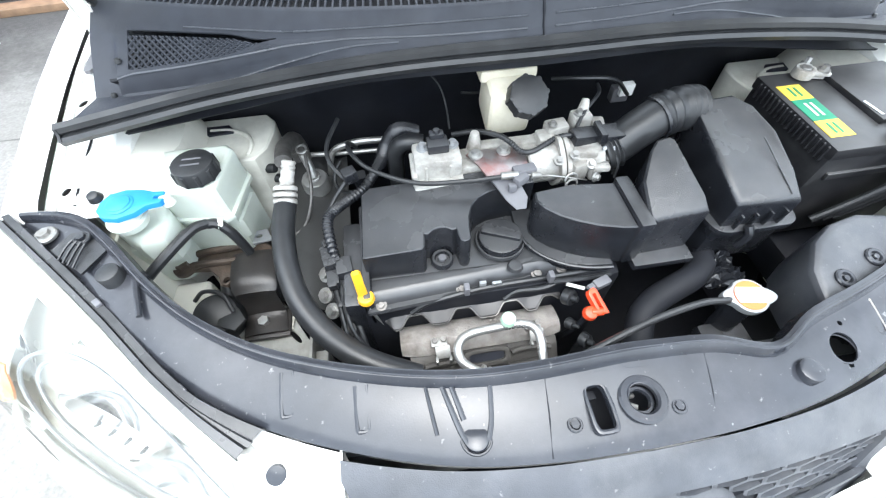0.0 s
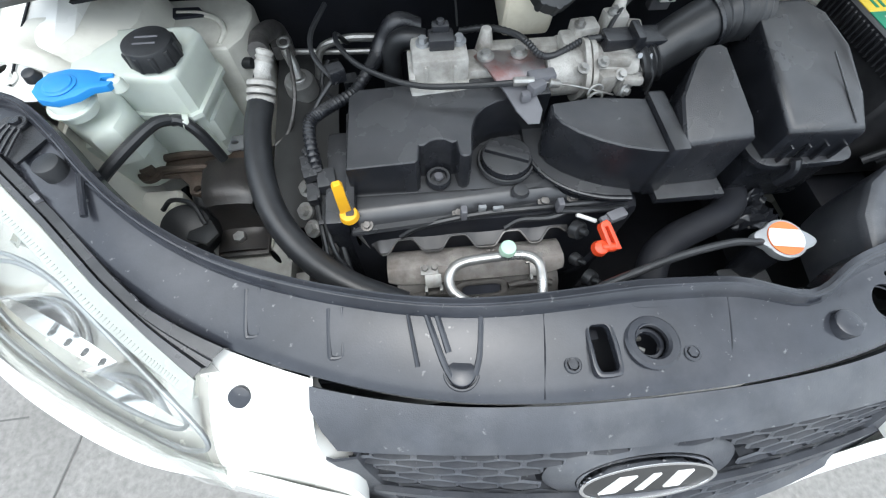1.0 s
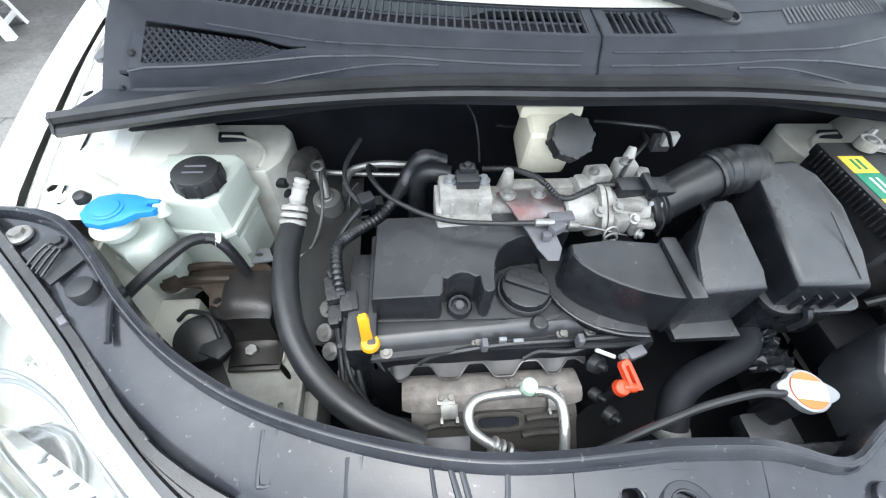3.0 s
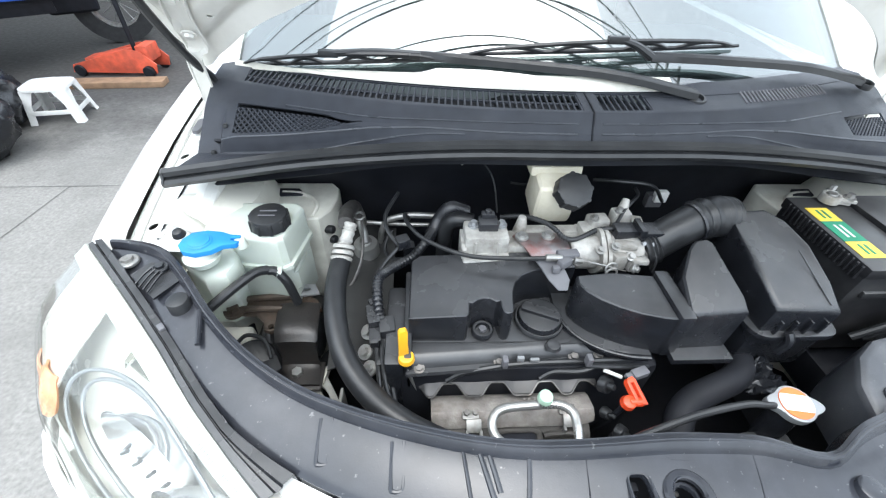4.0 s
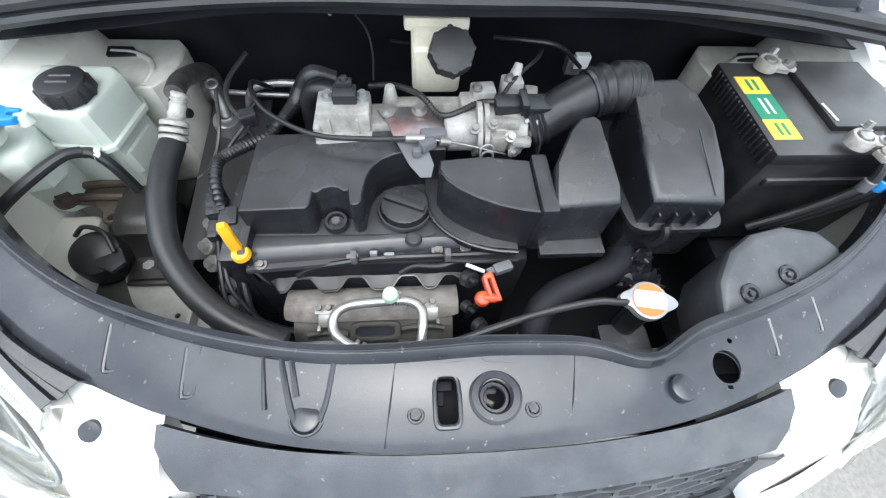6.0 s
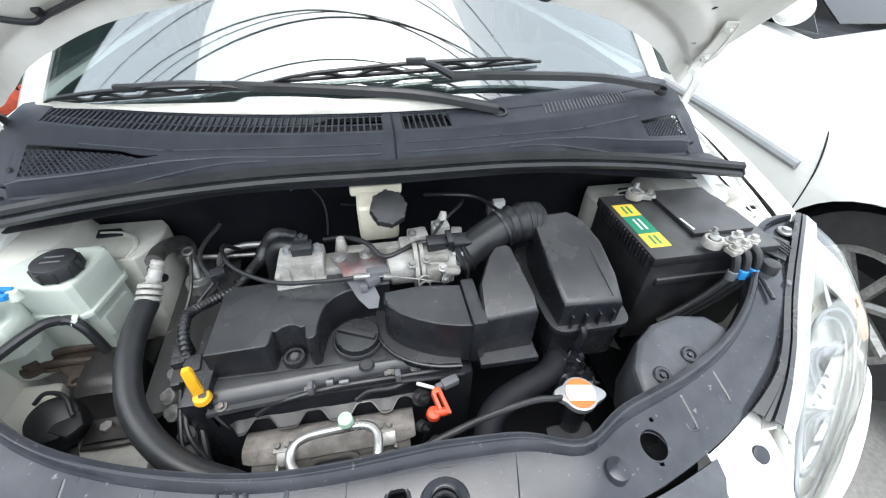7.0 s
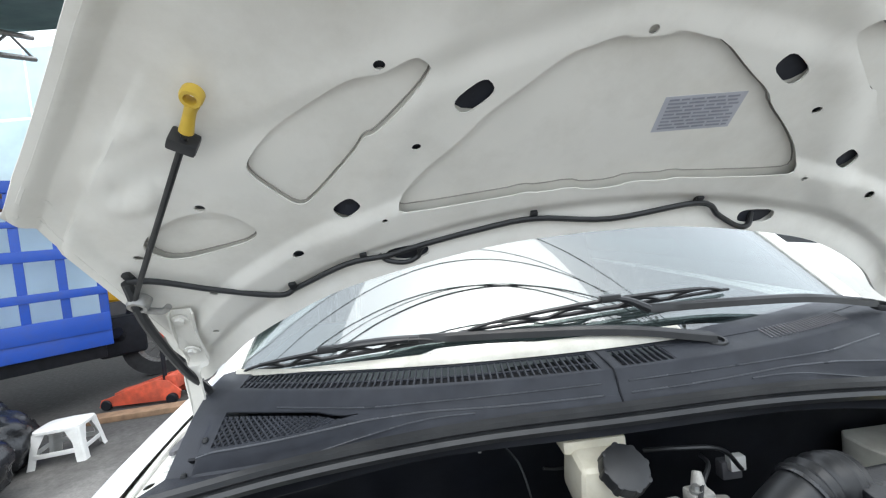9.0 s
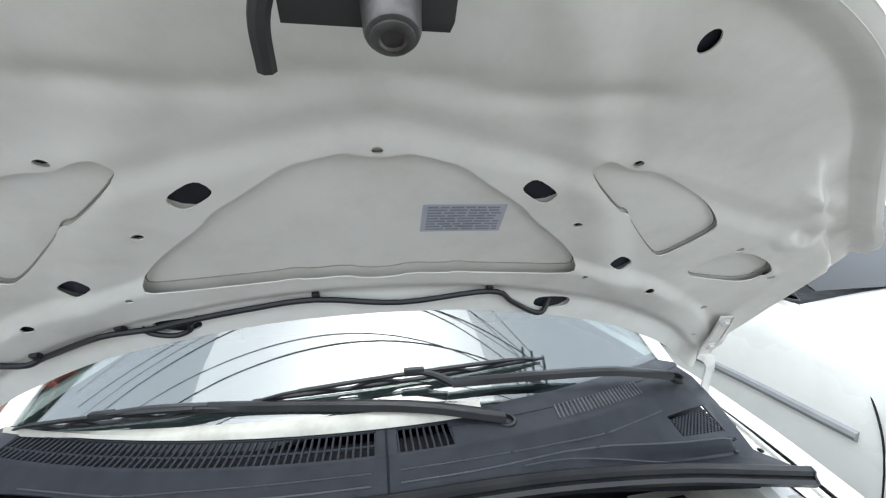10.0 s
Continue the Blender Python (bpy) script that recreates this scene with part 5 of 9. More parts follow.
N, K = 161, 110
rows = []
for t in np.linspace(0, 1, K):
    r = []
    for u in np.linspace(-0.672, 0.672, N):
        a, b = REAR(abs(u)), FRONT(abs(u))
        v = a + (b - a) * t
        r.append(hood_pt(u, v))
    rows.append(r)
bm = bmesh.new()
sheet(bm, rows, -0.0018)
inner = part("inner_panel", bm, PRIMER, bonnet, "dusty white pressed inner frame")
c = bmesh.new()
mid = [(-0.277, 0.152), (-0.262, 0.180), (-0.228, 0.215), (-0.180, 0.255), (-0.168, 0.272), (-0.128, 0.300), (-0.083, 0.335), (-0.060, 0.341), (-0.030, 0.350), (-0.018, 0.345), (0.018, 0.345), (0.030, 0.350), (0.060, 0.341), (0.083, 0.335), (0.128, 0.300), (0.168, 0.272), (0.180, 0.255), (0.228, 0.215), (0.262, 0.180), (0.277, 0.152), (0.262, 0.146), (0.13, 0.153), (0.105, 0.158), (0.085, 0.154), (0.04, 0.158), (0.02, 0.150), (-0.02, 0.150), (-0.04, 0.158), (-0.085, 0.154), (-0.105, 0.158), (-0.13, 0.153), (-0.262, 0.146)]
wing = [(0.219, 0.330), (0.226, 0.344), (0.238, 0.349), (0.272, 0.330), (0.298, 0.334), (0.345, 0.312), (0.395, 0.285), (0.430, 0.254), (0.434, 0.236), (0.410, 0.196), (0.396, 0.178), (0.380, 0.182), (0.312, 0.248), (0.300, 0.266), (0.286, 0.268)]
tri_ = [(0.452, 0.135), (0.470, 0.176), (0.500, 0.192), (0.545, 0.186), (0.590, 0.160), (0.598, 0.140), (0.580, 0.112), (0.520, 0.118)]
LOCAL = HOOD.copy()


def soft(o, n=4):
    """Closed outline with rounded corners."""
    q = [Vector((*p, 0)) for p in o]
    for _ in range(n - 2):
        q = [x for a, b in zip(q, q[1:] + q[:1]) for x in (a.lerp(b, 0.25), a.lerp(b, 0.75))]
    return [(p.x, p.y) for p in q]


mid, wing, tri_ = soft(mid, 3), soft(wing), soft(tri_)
for o in (mid, wing, [(-x, y) for x, y in wing][::-1], tri_, [(-x, y) for x, y in tri_][::-1]):
    prism(c, o, -0.03, 0.13, LOCAL)
for s in (-1, 1):
    for u, v, ru, rv, turn in ((0.177, 0.298, 0.023, 0.012, -0.6), (0.339, 0.165, 0.018, 0.012, -0.6), (0.243, 0.244, 0.0055, 0.0045, 0), (0.294, 0.138, 0.004, 0.0035, 0), (0.419, 0.098, 0.0085, 0.006, -0.5), (0.271, 0.342, 0.006, 0.005, 0), (0.271, 0.062, 0.032, 0.010, -0.1), (0.505, 0.197, 0.006, 0.005, 0), (0.612, 0.130, 0.006, 0.005, 0), (0.245, 0.478, 0.008, 0.010, 0), (0.600, -0.06, 0.005, 0.004, 0), (0.565, 0.03, 0.006, 0.004, 0)):
        if s < 0 and v > 0.46:
            continue
        prism(c, oval(s * u, v, ru, rv, 16, s * turn, 3.0 if ru > 0.012 else 2.0), -0.03, 0.13, LOCAL)
prism(c, oval(0, 0.352, 0.0055, 0.0045, 14), -0.03, 0.13, LOCAL)
prism(c, oval(0, 0.134, 0.004, 0.0035, 14), -0.03, 0.13, LOCAL)
cut(inner, c)
# dark discs added behind the holes paint the cavity's shade
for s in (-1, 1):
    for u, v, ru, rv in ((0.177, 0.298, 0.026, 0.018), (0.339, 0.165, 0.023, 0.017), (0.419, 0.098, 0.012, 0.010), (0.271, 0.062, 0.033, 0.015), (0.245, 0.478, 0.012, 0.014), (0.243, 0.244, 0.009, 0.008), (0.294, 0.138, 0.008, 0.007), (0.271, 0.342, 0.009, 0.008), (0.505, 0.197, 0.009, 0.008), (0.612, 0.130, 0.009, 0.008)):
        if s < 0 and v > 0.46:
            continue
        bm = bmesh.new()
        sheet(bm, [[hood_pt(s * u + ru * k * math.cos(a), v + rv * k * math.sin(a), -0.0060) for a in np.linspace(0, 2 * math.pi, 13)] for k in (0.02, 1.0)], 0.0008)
        part("shade_disc", bm, NAVY, inner, "dark disc painting the shade behind the hole")


def skin_d(u, v):
    a = abs(u)
    return 0.10 * min(u * u, 0.23) + 0.010 * smooth01(0.50, 0.70, a) + 0.022 * smooth01(0.38, 0.56, v) - 0.0075


bm = bmesh.new()
rows = []
for t in np.linspace(-0.004, 1.006, 40):
    r = []
    for u in np.linspace(-0.679, 0.679, 71):
        a, b = REAR(min(0.672, abs(u))), FRONT(min(0.672, abs(u)))
        v = a + (b - a) * t
        e = max(smooth01(0.03, 0.0, v - a), smooth01(0.03, 0.0, b - v), smooth01(0.642, 0.677, abs(u)))
        d0, d1 = skin_d(u, v), hood_d(max(-0.672, min(0.672, u)), v) - 0.004
        r.append(HOOD @ Vector((u, v, d0 + (d1 - d0) * e)))
    rows.append(r)
sheet(bm, rows, -0.0012)
part("outer_skin", bm, PRIMER, bonnet)
# folded hem along the sides and front
for off, r in ((0.010, 0.0030), (0.026, 0.0022)):
    for s in (-1, 1):
        bm = bmesh.new()
        tube(bm, [hood_pt(s * u, FRONT(u) - off * 1.1, -0.001) for u in np.linspace(0.30, 0.672 - off, 30)], r, 6, 2)
        part("hem_bead", bm, PRIMER, bonnet)
        bm = bmesh.new()
        tube(bm, [hood_pt(s * (0.672 - off), v, -0.001) for v in np.linspace(REAR(0.64) + 0.04, FRONT(0.672 - off) - off * 1.1, 20)], r, 6, 2)
        part("hem_bead", bm, PRIMER, bonnet)
# grey lines painting the shaded gap round each opening, drawn as thin tubes
GAPLINE = mat("gap_shade", (0.30, 0.285, 0.26), 0.7, vary=0.2)
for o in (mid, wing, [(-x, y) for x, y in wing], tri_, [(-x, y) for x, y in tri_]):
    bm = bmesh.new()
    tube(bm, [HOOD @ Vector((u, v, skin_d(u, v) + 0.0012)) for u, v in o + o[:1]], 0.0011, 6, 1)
    part("gap_line", bm, GAPLINE, bonnet)
# warning label with lines of unreadable print
lab = bmesh.new()
rows = [[HOOD @ Vector((u + (0.010 if v > 0.245 else 0) * 0, v, skin_d(u, v) + 0.0016)) for u in np.linspace(0.050, 0.149, 6)] for v in (0.222, 0.246, 0.270)]
sheet(lab, rows, 0.0008)
lb = part("label_sheet", lab, LABEL, bonnet, "silver warning label with fine print")
rnd = random.Random(4)
for i in range(9):
    v = 0.2655 - i * 0.0048
    u = 0.056
    while u < 0.140:
        w = min(rnd.uniform(0.008, 0.024), 0.144 - u)
        bm = bmesh.new()
        sheet(bm, [[HOOD @ Vector((x, y, skin_d(x, y) + 0.0024)) for x in (u, u + w / 2, u + w)] for y in (v - 0.0012, v + 0.0012)], 0.0004)
        part("print_bar", bm, INK, lb)
        u += w + 0.003
# washer hose with clips
hose = bmesh.new()
line = [(-0.642, 0.098), (-0.61, 0.086), (-0.55, 0.045), (-0.47, 0.022), (-0.44, 0.026), (-0.36, 0.062), (-0.30, 0.066), (-0.25, 0.078), (-0.17, 0.094), (-0.085, 0.104), (0.03, 0.092), (0.159, 0.104), (0.20, 0.078), (0.235, 0.058), (0.254, 0.056), (0.268, 0.062)]
tube(hose, [hood_pt(u, v, 0.010) for u, v in line[:-1]] + [hood_pt(*line[-1], -0.006)], 0.0042, 8, 5)
h = part("washer_hose", hose, RUBBER, bonnet, "black washer hose")
hose = bmesh.new()
tube(hose, [hood_pt(-0.642, 0.098, 0.012), hood_pt(-0.655, 0.02, 0.022), hood_pt(-0.658, -0.10, 0.030), (-0.650, 1.075, 0.985), (-0.640, 1.07, 0.955)], 0.0068, 8, 6)
part("hose_sleeve", hose, RUBBER, h, "thick rubber sleeve")
for u, v in ((-0.640, 0.100), (-0.447, 0.030), (-0.335, 0.068), (-0.085, 0.106), (0.159, 0.106)):
    bm = bmesh.new()
    p = hood_pt(u, v, 0.006)
    box(bm, p, (0.010, 0.018, 0.008), 0.002, HOOD)
    part("hose_clip", bm, RUBBER, h)
bm = bmesh.new()
tube(bm, [hood_pt(-0.312, 0.067, 0.008), hood_pt(-0.300, 0.056, 0.008), hood_pt(-0.275, 0.051, 0.006), hood_pt(-0.256, 0.057, 0.004), hood_pt(-0.252, 0.068, 0.006), hood_pt(-0.240, 0.080, 0.008)], 0.0038, 8, 5)
part("hose_loop", bm, RUBBER, h)
# prop rod laid along the underside in its clip
bm = bmesh.new()
tube(bm, [hood_pt(-0.652, 0.055, 0.020), hood_pt(-0.63, 0.09, 0.022), hood_pt(-0.462, 0.305, 0.020)], 0.0034, 10, 6)
rod = part("prop_rod", bm, RUBBER, bonnet, "black prop rod with an ochre grip")
bm = bmesh.new()
tube(bm, [hood_pt(-0.458, 0.310, 0.020), hood_pt(-0.446, 0.328, 0.020), hood_pt(-0.440, 0.336, 0.020)], 0.008, 12, 4, True, lambda t: 0.0068 - 0.0015 * math.sin(3 * t))
part("grip", bm, PROPY, rod)
bm = bmesh.new()
p, ax = hood_pt(-0.437, 0.343, 0.020), HOOD.to_3x3() @ Vector((0, 0, 1))
ring(bm, p - ax * 0.006, ax, 0.0045, 0.0098, 0.012, 20)
part("grip_eye", bm, PROPY, rod)
bm = bmesh.new()
box(bm, hood_pt(-0.468, 0.297, 0.016), (0.026, 0.014, 0.022), 0.003, HOOD @ Matrix.Rotation(-0.65, 4, "Z"))
part("rod_clip", bm, RUBBER, rod)
bm = bmesh.new()
ring(bm, hood_pt(-0.646, 0.060, 0.008), ax, 0.006, 0.014, 0.018, 16)
tube(bm, [hood_pt(-0.65, 0.045, 0.016), hood_pt(-0.625, 0.040, 0.026), hood_pt(-0.612, 0.048, 0.026)], 0.005, 8, 4)
part("rod_pivot", bm, STEEL, rod)
# hinges
for s in (-1, 1):
    bm = bmesh.new()
    pts = [hood_pt(s * 0.622, 0.010, 0.008), hood_pt(s * 0.640, -0.045, 0.010), hood_pt(s * 0.648, -0.11, 0.012), Vector((s * 0.656, 1.045, 1.03)), Vector((s * 0.664, 1.065, 0.97)), Vector((s * 0.668, 1.07, 0.925))]
    rows = []
    for i, p in enumerate(spline(pts, 4)):
        wdt = 0.020 if i < 10 else 0.014
        rows.append([p + Vector((s * 0.5 * wdt * k, -0.010 * abs(k) * 0, 0)) + (Vector((0, 0, -0.008)) if abs(k) > 1.5 else Vector()) for k in (-1.7, -1.4, 0, 1.4, 1.7)])
    sheet(bm, rows, 0.003)
    hg = part("hinge", bm, PRIMER, bonnet, "white painted steel hinge arm")
    for v in (-0.010, -0.085):
        bm = bmesh.new()
        bolt(bm, hood_pt(s * (0.630 if v > -0.05 else 0.645), v, 0.010), ax, 0.0075, 0.008)
        part("hinge_bolt", bm, PRIMER, hg)
# latch striker plate
bm = bmesh.new()
M = HOOD @ Matrix.Translation((0, 0, 0.062))
prism(bm, [(-0.052, 0.492), (0.040, 0.492), (0.042, 0.498), (0.042, 0.535), (-0.052, 0.535)], -0.010, 0.006, M, 0.002)
plate = part("striker_plate", bm, BADGE, bonnet, "dark steel striker plate")
bm = bmesh.new()
cyl(bm, M @ Vector((0.006, 0.508, 0.0)), M @ Vector((0.006, 0.498, 0.026)), 0.0165, 0.0150, 28, 0.003)
ring(bm, M @ Vector((0.006, 0.498, 0.025)), (M.to_3x3() @ Vector((0, -0.36, 0.93))), 0.006, 0.012, 0.003, 24)
part("striker_pin", bm, DARKST, plate, "round striker pin")
bm = bmesh.new()
tube(bm, [M @ Vector((-0.052, 0.52, 0.0)), M @ Vector((-0.062, 0.495, 0.006)), M @ Vector((-0.064, 0.466, 0.006))], 0.006, 8, 5)
part("safety_hook", bm, BADGE, plate)

# ---- engine bay ----
engine = thing("engine", "four-cylinder engine under a black plastic top cover", "engine", (-0.1, 0.66, 0.33))
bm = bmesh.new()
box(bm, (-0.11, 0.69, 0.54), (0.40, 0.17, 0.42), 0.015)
part("block", bm, DARK, engine, "dark engine block")


def top_z(x, y):
    return 0.819 + 0.06 * (x + 0.28)


bm = bmesh.new()
o = [(-0.287, 0.648), (-0.205, 0.647), (-0.2005, 0.652), (-0.198, 0.672), (-0.193, 0.671), (-0.1855, 0.677), (-0.176, 0.679), (-0.1665, 0.677), (-0.159, 0.671), (-0.154, 0.672), (-0.151, 0.652), (-0.146, 0.648), (-0.140, 0.649), (-0.136, 0.654), (-0.1345, 0.668), (-0.131, 0.690), (-0.124, 0.708), (-0.112, 0.721), (-0.095, 0.729), (-0.06, 0.733), (-0.025, 0.733), (-0.025, 0.772), (-0.270, 0.778), (-0.284, 0.765)]
prism(bm, o, 0.745, 0.82, None, 0.004, seg=3, top=top_z)
part("top_cover", bm, PLASTIC, engine, "matt black moulded top cover")
bm = bmesh.new()
rows = []
for x in np.linspace(-0.290, 0.004, 30):
    k = (x + 0.29) / 0.294
    yf = 0.592 + 0.022 * k
    d = 0.006 * k
    rows.append([(x, 0.735, 0.766 - d), (x, 0.665, 0.766 - d), (x, 0.645, 0.766 - d), (x, 0.641, 0.769 - d), (x, yf + 0.036, 0.7695 - d), (x, yf + 0.030, 0.7685 - d), (x, yf + 0.024, 0.7655 - d), (x, yf + 0.018, 0.7605 - d), (x, yf + 0.014, 0.755 - d), (x, yf + 0.007, 0.754 - d), (x, yf + 0.005, 0.749 - d), (x, yf + 0.02, 0.735)])
sheet(bm, rows, 0.004)
vcov = part("rocker_cover", bm, ROCKER, engine, "satin grey rocker cover")
bm = bmesh.new()
box(bm, (-0.288, 0.69, 0.745), (0.012, 0.17, 0.08), 0.004)
part("rocker_end", bm, PLASTIC, engine)
bm = bmesh.new()
tube(bm, [(-0.292, 0.602, 0.749), (-0.15, 0.613, 0.746), (0.004, 0.624, 0.743)], 0.0035, 8, 4)
part("gasket_rail", bm, DARK, engine)
for x in (-0.272, -0.155, -0.04, 0.0):
    bm = bmesh.new()
    k = (x + 0.29) / 0.294
    bolt(bm, (x, 0.606 + 0.022 * k, 0.756 - 0.006 * k), (0, -0.3, 1), 0.005, 0.006)
    part("bolt", bm, DARKST, engine)
# oil filler cap and breather
bm = bmesh.new()
ring(bm, (-0.083, 0.683, 0.766), (0, 0, 1), 0.0342, 0.0385, 0.006, 40)
cyl(bm, (-0.072, 0.633, 0.764), (-0.072, 0.633, 0.7715), 0.012, 0.010, 20, 0.002)
part("filler_collar", bm, ROCKER, engine)
bm = bmesh.new()
cyl(bm, (-0.083, 0.683, 0.760), (-0.083, 0.683, 0.781), 0.0345, 0.0335, 40, 0.003)
cap = part("oil_filler_cap", bm, PLASTIC, engine, "black oil filler cap with a raised bar")
bm = bmesh.new()
box(bm, (-0.083, 0.683, 0.783), (0.060, 0.011, 0.008), 0.002, Matrix.Rotation(radians(-24), 4, "Z"))
part("grip_bar", bm, PLASTIC, cap)
bm = bmesh.new()
ring(bm, (-0.176, 0.660, 0.768), (0, 0, 1), 0.010, 0.0165, 0.009, 28)
cyl(bm, (-0.176, 0.660, 0.768), (-0.176, 0.660, 0.772), 0.011, seg=20)
br = part("cover_nut", bm, PLASTIC, engine)
bm = bmesh.new()
bolt(bm, (-0.176, 0.660, 0.772), (0, 0, 1), 0.0065, 0.006, False)
part("nut", bm, GREY, br)
# timing end clutter
bm = bmesh.new()
box(bm, (-0.308, 0.68, 0.62), (0.030, 0.15, 0.30), 0.008)
part("timing_cover", bm, PLASTIC, engine)
for y, z in ((0.60, 0.715), (0.585, 0.690), (0.60, 0.665)):
    bm = bmesh.new()
    bolt(bm, (-0.326, y, z), (-0.3, -0.7, 0.6), 0.007, 0.014)
    part("bolt", bm, STEEL, engine)
# plug boots
for x in (-0.252, -0.192, -0.118, -0.050):
    bm = bmesh.new()
    cyl(bm, (x, 0.622, 0.722), (x + 0.008, 0.632, 0.742), 0.0125, 0.009, 14, 0.003)
    part("plug_boot", bm, RUBBER, engine, "rubber spark plug boot")
for x in (-0.150, -0.028):
    bm = bmesh.new()
    box(bm, (x, 0.604, 0.772), (0.008, 0.012, 0.018), 0.002)
    part("lead_clip", bm, GREY, engine)
bm = bmesh.new()
box(bm, (0.046, 0.590, 0.758), (0.026, 0.014, 0.012), 0.003, Matrix.Rotation(0.3, 4, "Z"))
box(bm, (0.030, 0.586, 0.757), (0.012, 0.009, 0.008), 0.002, Matrix.Rotation(0.3, 4, "Z"))
part("connector", bm, GREY, engine)

settle(engine, (-0.003, 0.009, -0.015))
# exhaust: a scalloped steel flange over the ports, the bright shield and the sooty one under it
ARCH = (-0.230, -0.158, -0.084, -0.022)


def scallop(x):
    """1 on a lobe, 0 at the top of an arch."""
    k = min(abs(x - a) for a in ARCH)
    return smooth01(0.008, 0.027, k) if x < -0.022 else 0.55 * smooth01(0.0, 0.02, x + 0.022)


bm = bmesh.new()
rows = []
for x in np.linspace(-0.276, -0.006, 109):
    q = scallop(x)
    end = 1 - smooth01(-0.262, -0.276, x)
    rise = 0.012 * (1 - q)
    rows.append([(x, 0.660, 0.716), (x, 0.648, 0.714 + rise * 0.3), (x, 0.638, 0.711 + rise * 0.8), (x, 0.624 - 0.008 * q * end, 0.704 + 0.6 * rise), (x, 0.613 - 0.015 * q * end, 0.697 + 0.6 * rise - 0.002 * q), (x, 0.612 - 0.016 * q * end, 0.694 + 0.6 * rise - 0.003 * q)])
sheet(bm, rows, 0.0022)
flg = part("scalloped_shield", bm, HEATSH, engine, "sooty scalloped steel shield")
bm = bmesh.new()
tube(bm, [(x, 0.6118 - 0.016 * scallop(x), 0.6965 + 0.007 * (1 - scallop(x)) - 0.003 * scallop(x)) for x in np.linspace(-0.262, -0.010, 70)], 0.0013, 6, 1)
part("bright_edge", bm, DARKST, flg)
bm = bmesh.new()
rows = []
for x in np.linspace(-0.258, -0.013, 60):
    e = max(0.0, 1 - abs((x + 0.1355) / 0.1225) ** 9)
    rows.append([(x, 0.618, 0.655), (x, 0.612, 0.668), (x, 0.604, 0.674 + 0.003 * e), (x, 0.592 - 0.002 * e, 0.678 + 0.006 * e), (x, 0.580 - 0.004 * e, 0.681 + 0.005 * e), (x, 0.571 - 0.006 * e, 0.677), (x, 0.566 - 0.006 * e, 0.668), (x, 0.568 - 0.006 * e, 0.662)])
sheet(bm, rows, 0.003)
man = part("exhaust_heat_shield", bm, STAINED, engine, "heat-stained mottled aluminium heat shield")
bm = bmesh.new()
for k in range(7):
    x = -0.118 + 0.007 * (k % 4)
    box(bm, (x, 0.592 - 0.008 * (k // 4), 0.6895), (0.004, 0.003, 0.0016), 0.0006, Matrix.Rotation(0.7 * k, 4, "Z"), seg=1)
part("stamping", bm, STAINED, man)
bm = bmesh.new()
rows = []
for x in np.linspace(-0.246, -0.022, 30):
    e = max(0.0, 1 - abs((x + 0.134) / 0.112) ** 6)
    rows.append([(x, 0.572, 0.664), (x, 0.560 - 0.002 * e, 0.665), (x, 0.550 - 0.004 * e, 0.660), (x, 0.542 - 0.006 * e, 0.650), (x, 0.530 - 0.006 * e, 0.640), (x, 0.516, 0.630), (x, 0.505, 0.60)])
sheet(bm, rows, 0.003)
lowm = part("lower_shield", bm, SOOTALU, engine, "dark sooty lower heat shield")
M = Matrix.Translation((-0.132, 0.546, 0.664)) @ Matrix.Rotation(radians(38), 4, "X")
bm = bmesh.new()
prism(bm, oval(0, 0, 0.036, 0.014, 28, 0, 4), -0.004, 0.004, M, 0.002, holes=[oval(0, 0, 0.027, 0.0072, 24, 0, 4)])
part("slotted_flange", bm, SOOTALU, lowm)
# slot filled with a navy slab that paints its inner shade
bm = bmesh.new()
prism(bm, oval(0, 0, 0.027, 0.0072, 24, 0, 4), -0.0036, -0.001, M)
part("slot", bm, NAVY, lowm)
for k, (xa, xb, y, z) in enumerate(((-0.095, -0.035, 0.548, 0.668), (-0.100, -0.040, 0.532, 0.652), (-0.225, -0.170, 0.546, 0.664))):
    bm = bmesh.new()
    tube(bm, [(xa, y - 0.002, z), (xa + 0.015, y, z + 0.001), (xb - 0.015, y, z + 0.001), (xb, y - 0.003, z - 0.001)], 0.005, 8, 4)
    part("rib", bm, SOOTALU, lowm)
for x, y in ((-0.201, 0.571), (-0.058, 0.575)):
    bm = bmesh.new()
    box(bm, (x, y, 0.687), (0.024, 0.014, 0.004), 0.001)
    box(bm, (x + 0.004, y - 0.014, 0.682), (0.022, 0.018, 0.004), 0.001, Matrix.Rotation(radians(30), 4, "X"))
    box(bm, (x - 0.006, y - 0.024, 0.674), (0.004, 0.008, 0.014), 0.001)
    box(bm, (x + 0.014, y - 0.024, 0.674), (0.004, 0.008, 0.014), 0.001)
    br_ = part("bracket", bm, STEEL, man)
    for dx in (-0.006, 0.007):
        bm = bmesh.new()
        bolt(bm, (x + dx, y + 0.002, 0.688), (0, -0.2, 1), 0.0046, 0.008, False)
        part("bolt", bm, DARKST, br_)
bm = bmesh.new()
box(bm, (-0.128, 0.50, 0.60), (0.17, 0.02, 0.06), 0.006)
part("manifold", bm, SOOTALU, engine)
bm = bmesh.new()
box(bm, (-0.203, 0.512, 0.690), (0.056, 0.026, 0.005), 0.002, Matrix.Rotation(radians(12), 4, "X"))
box(bm, (-0.203, 0.500, 0.672), (0.056, 0.005, 0.034), 0.002)
part("lower_bracket", bm, GREY, engine)
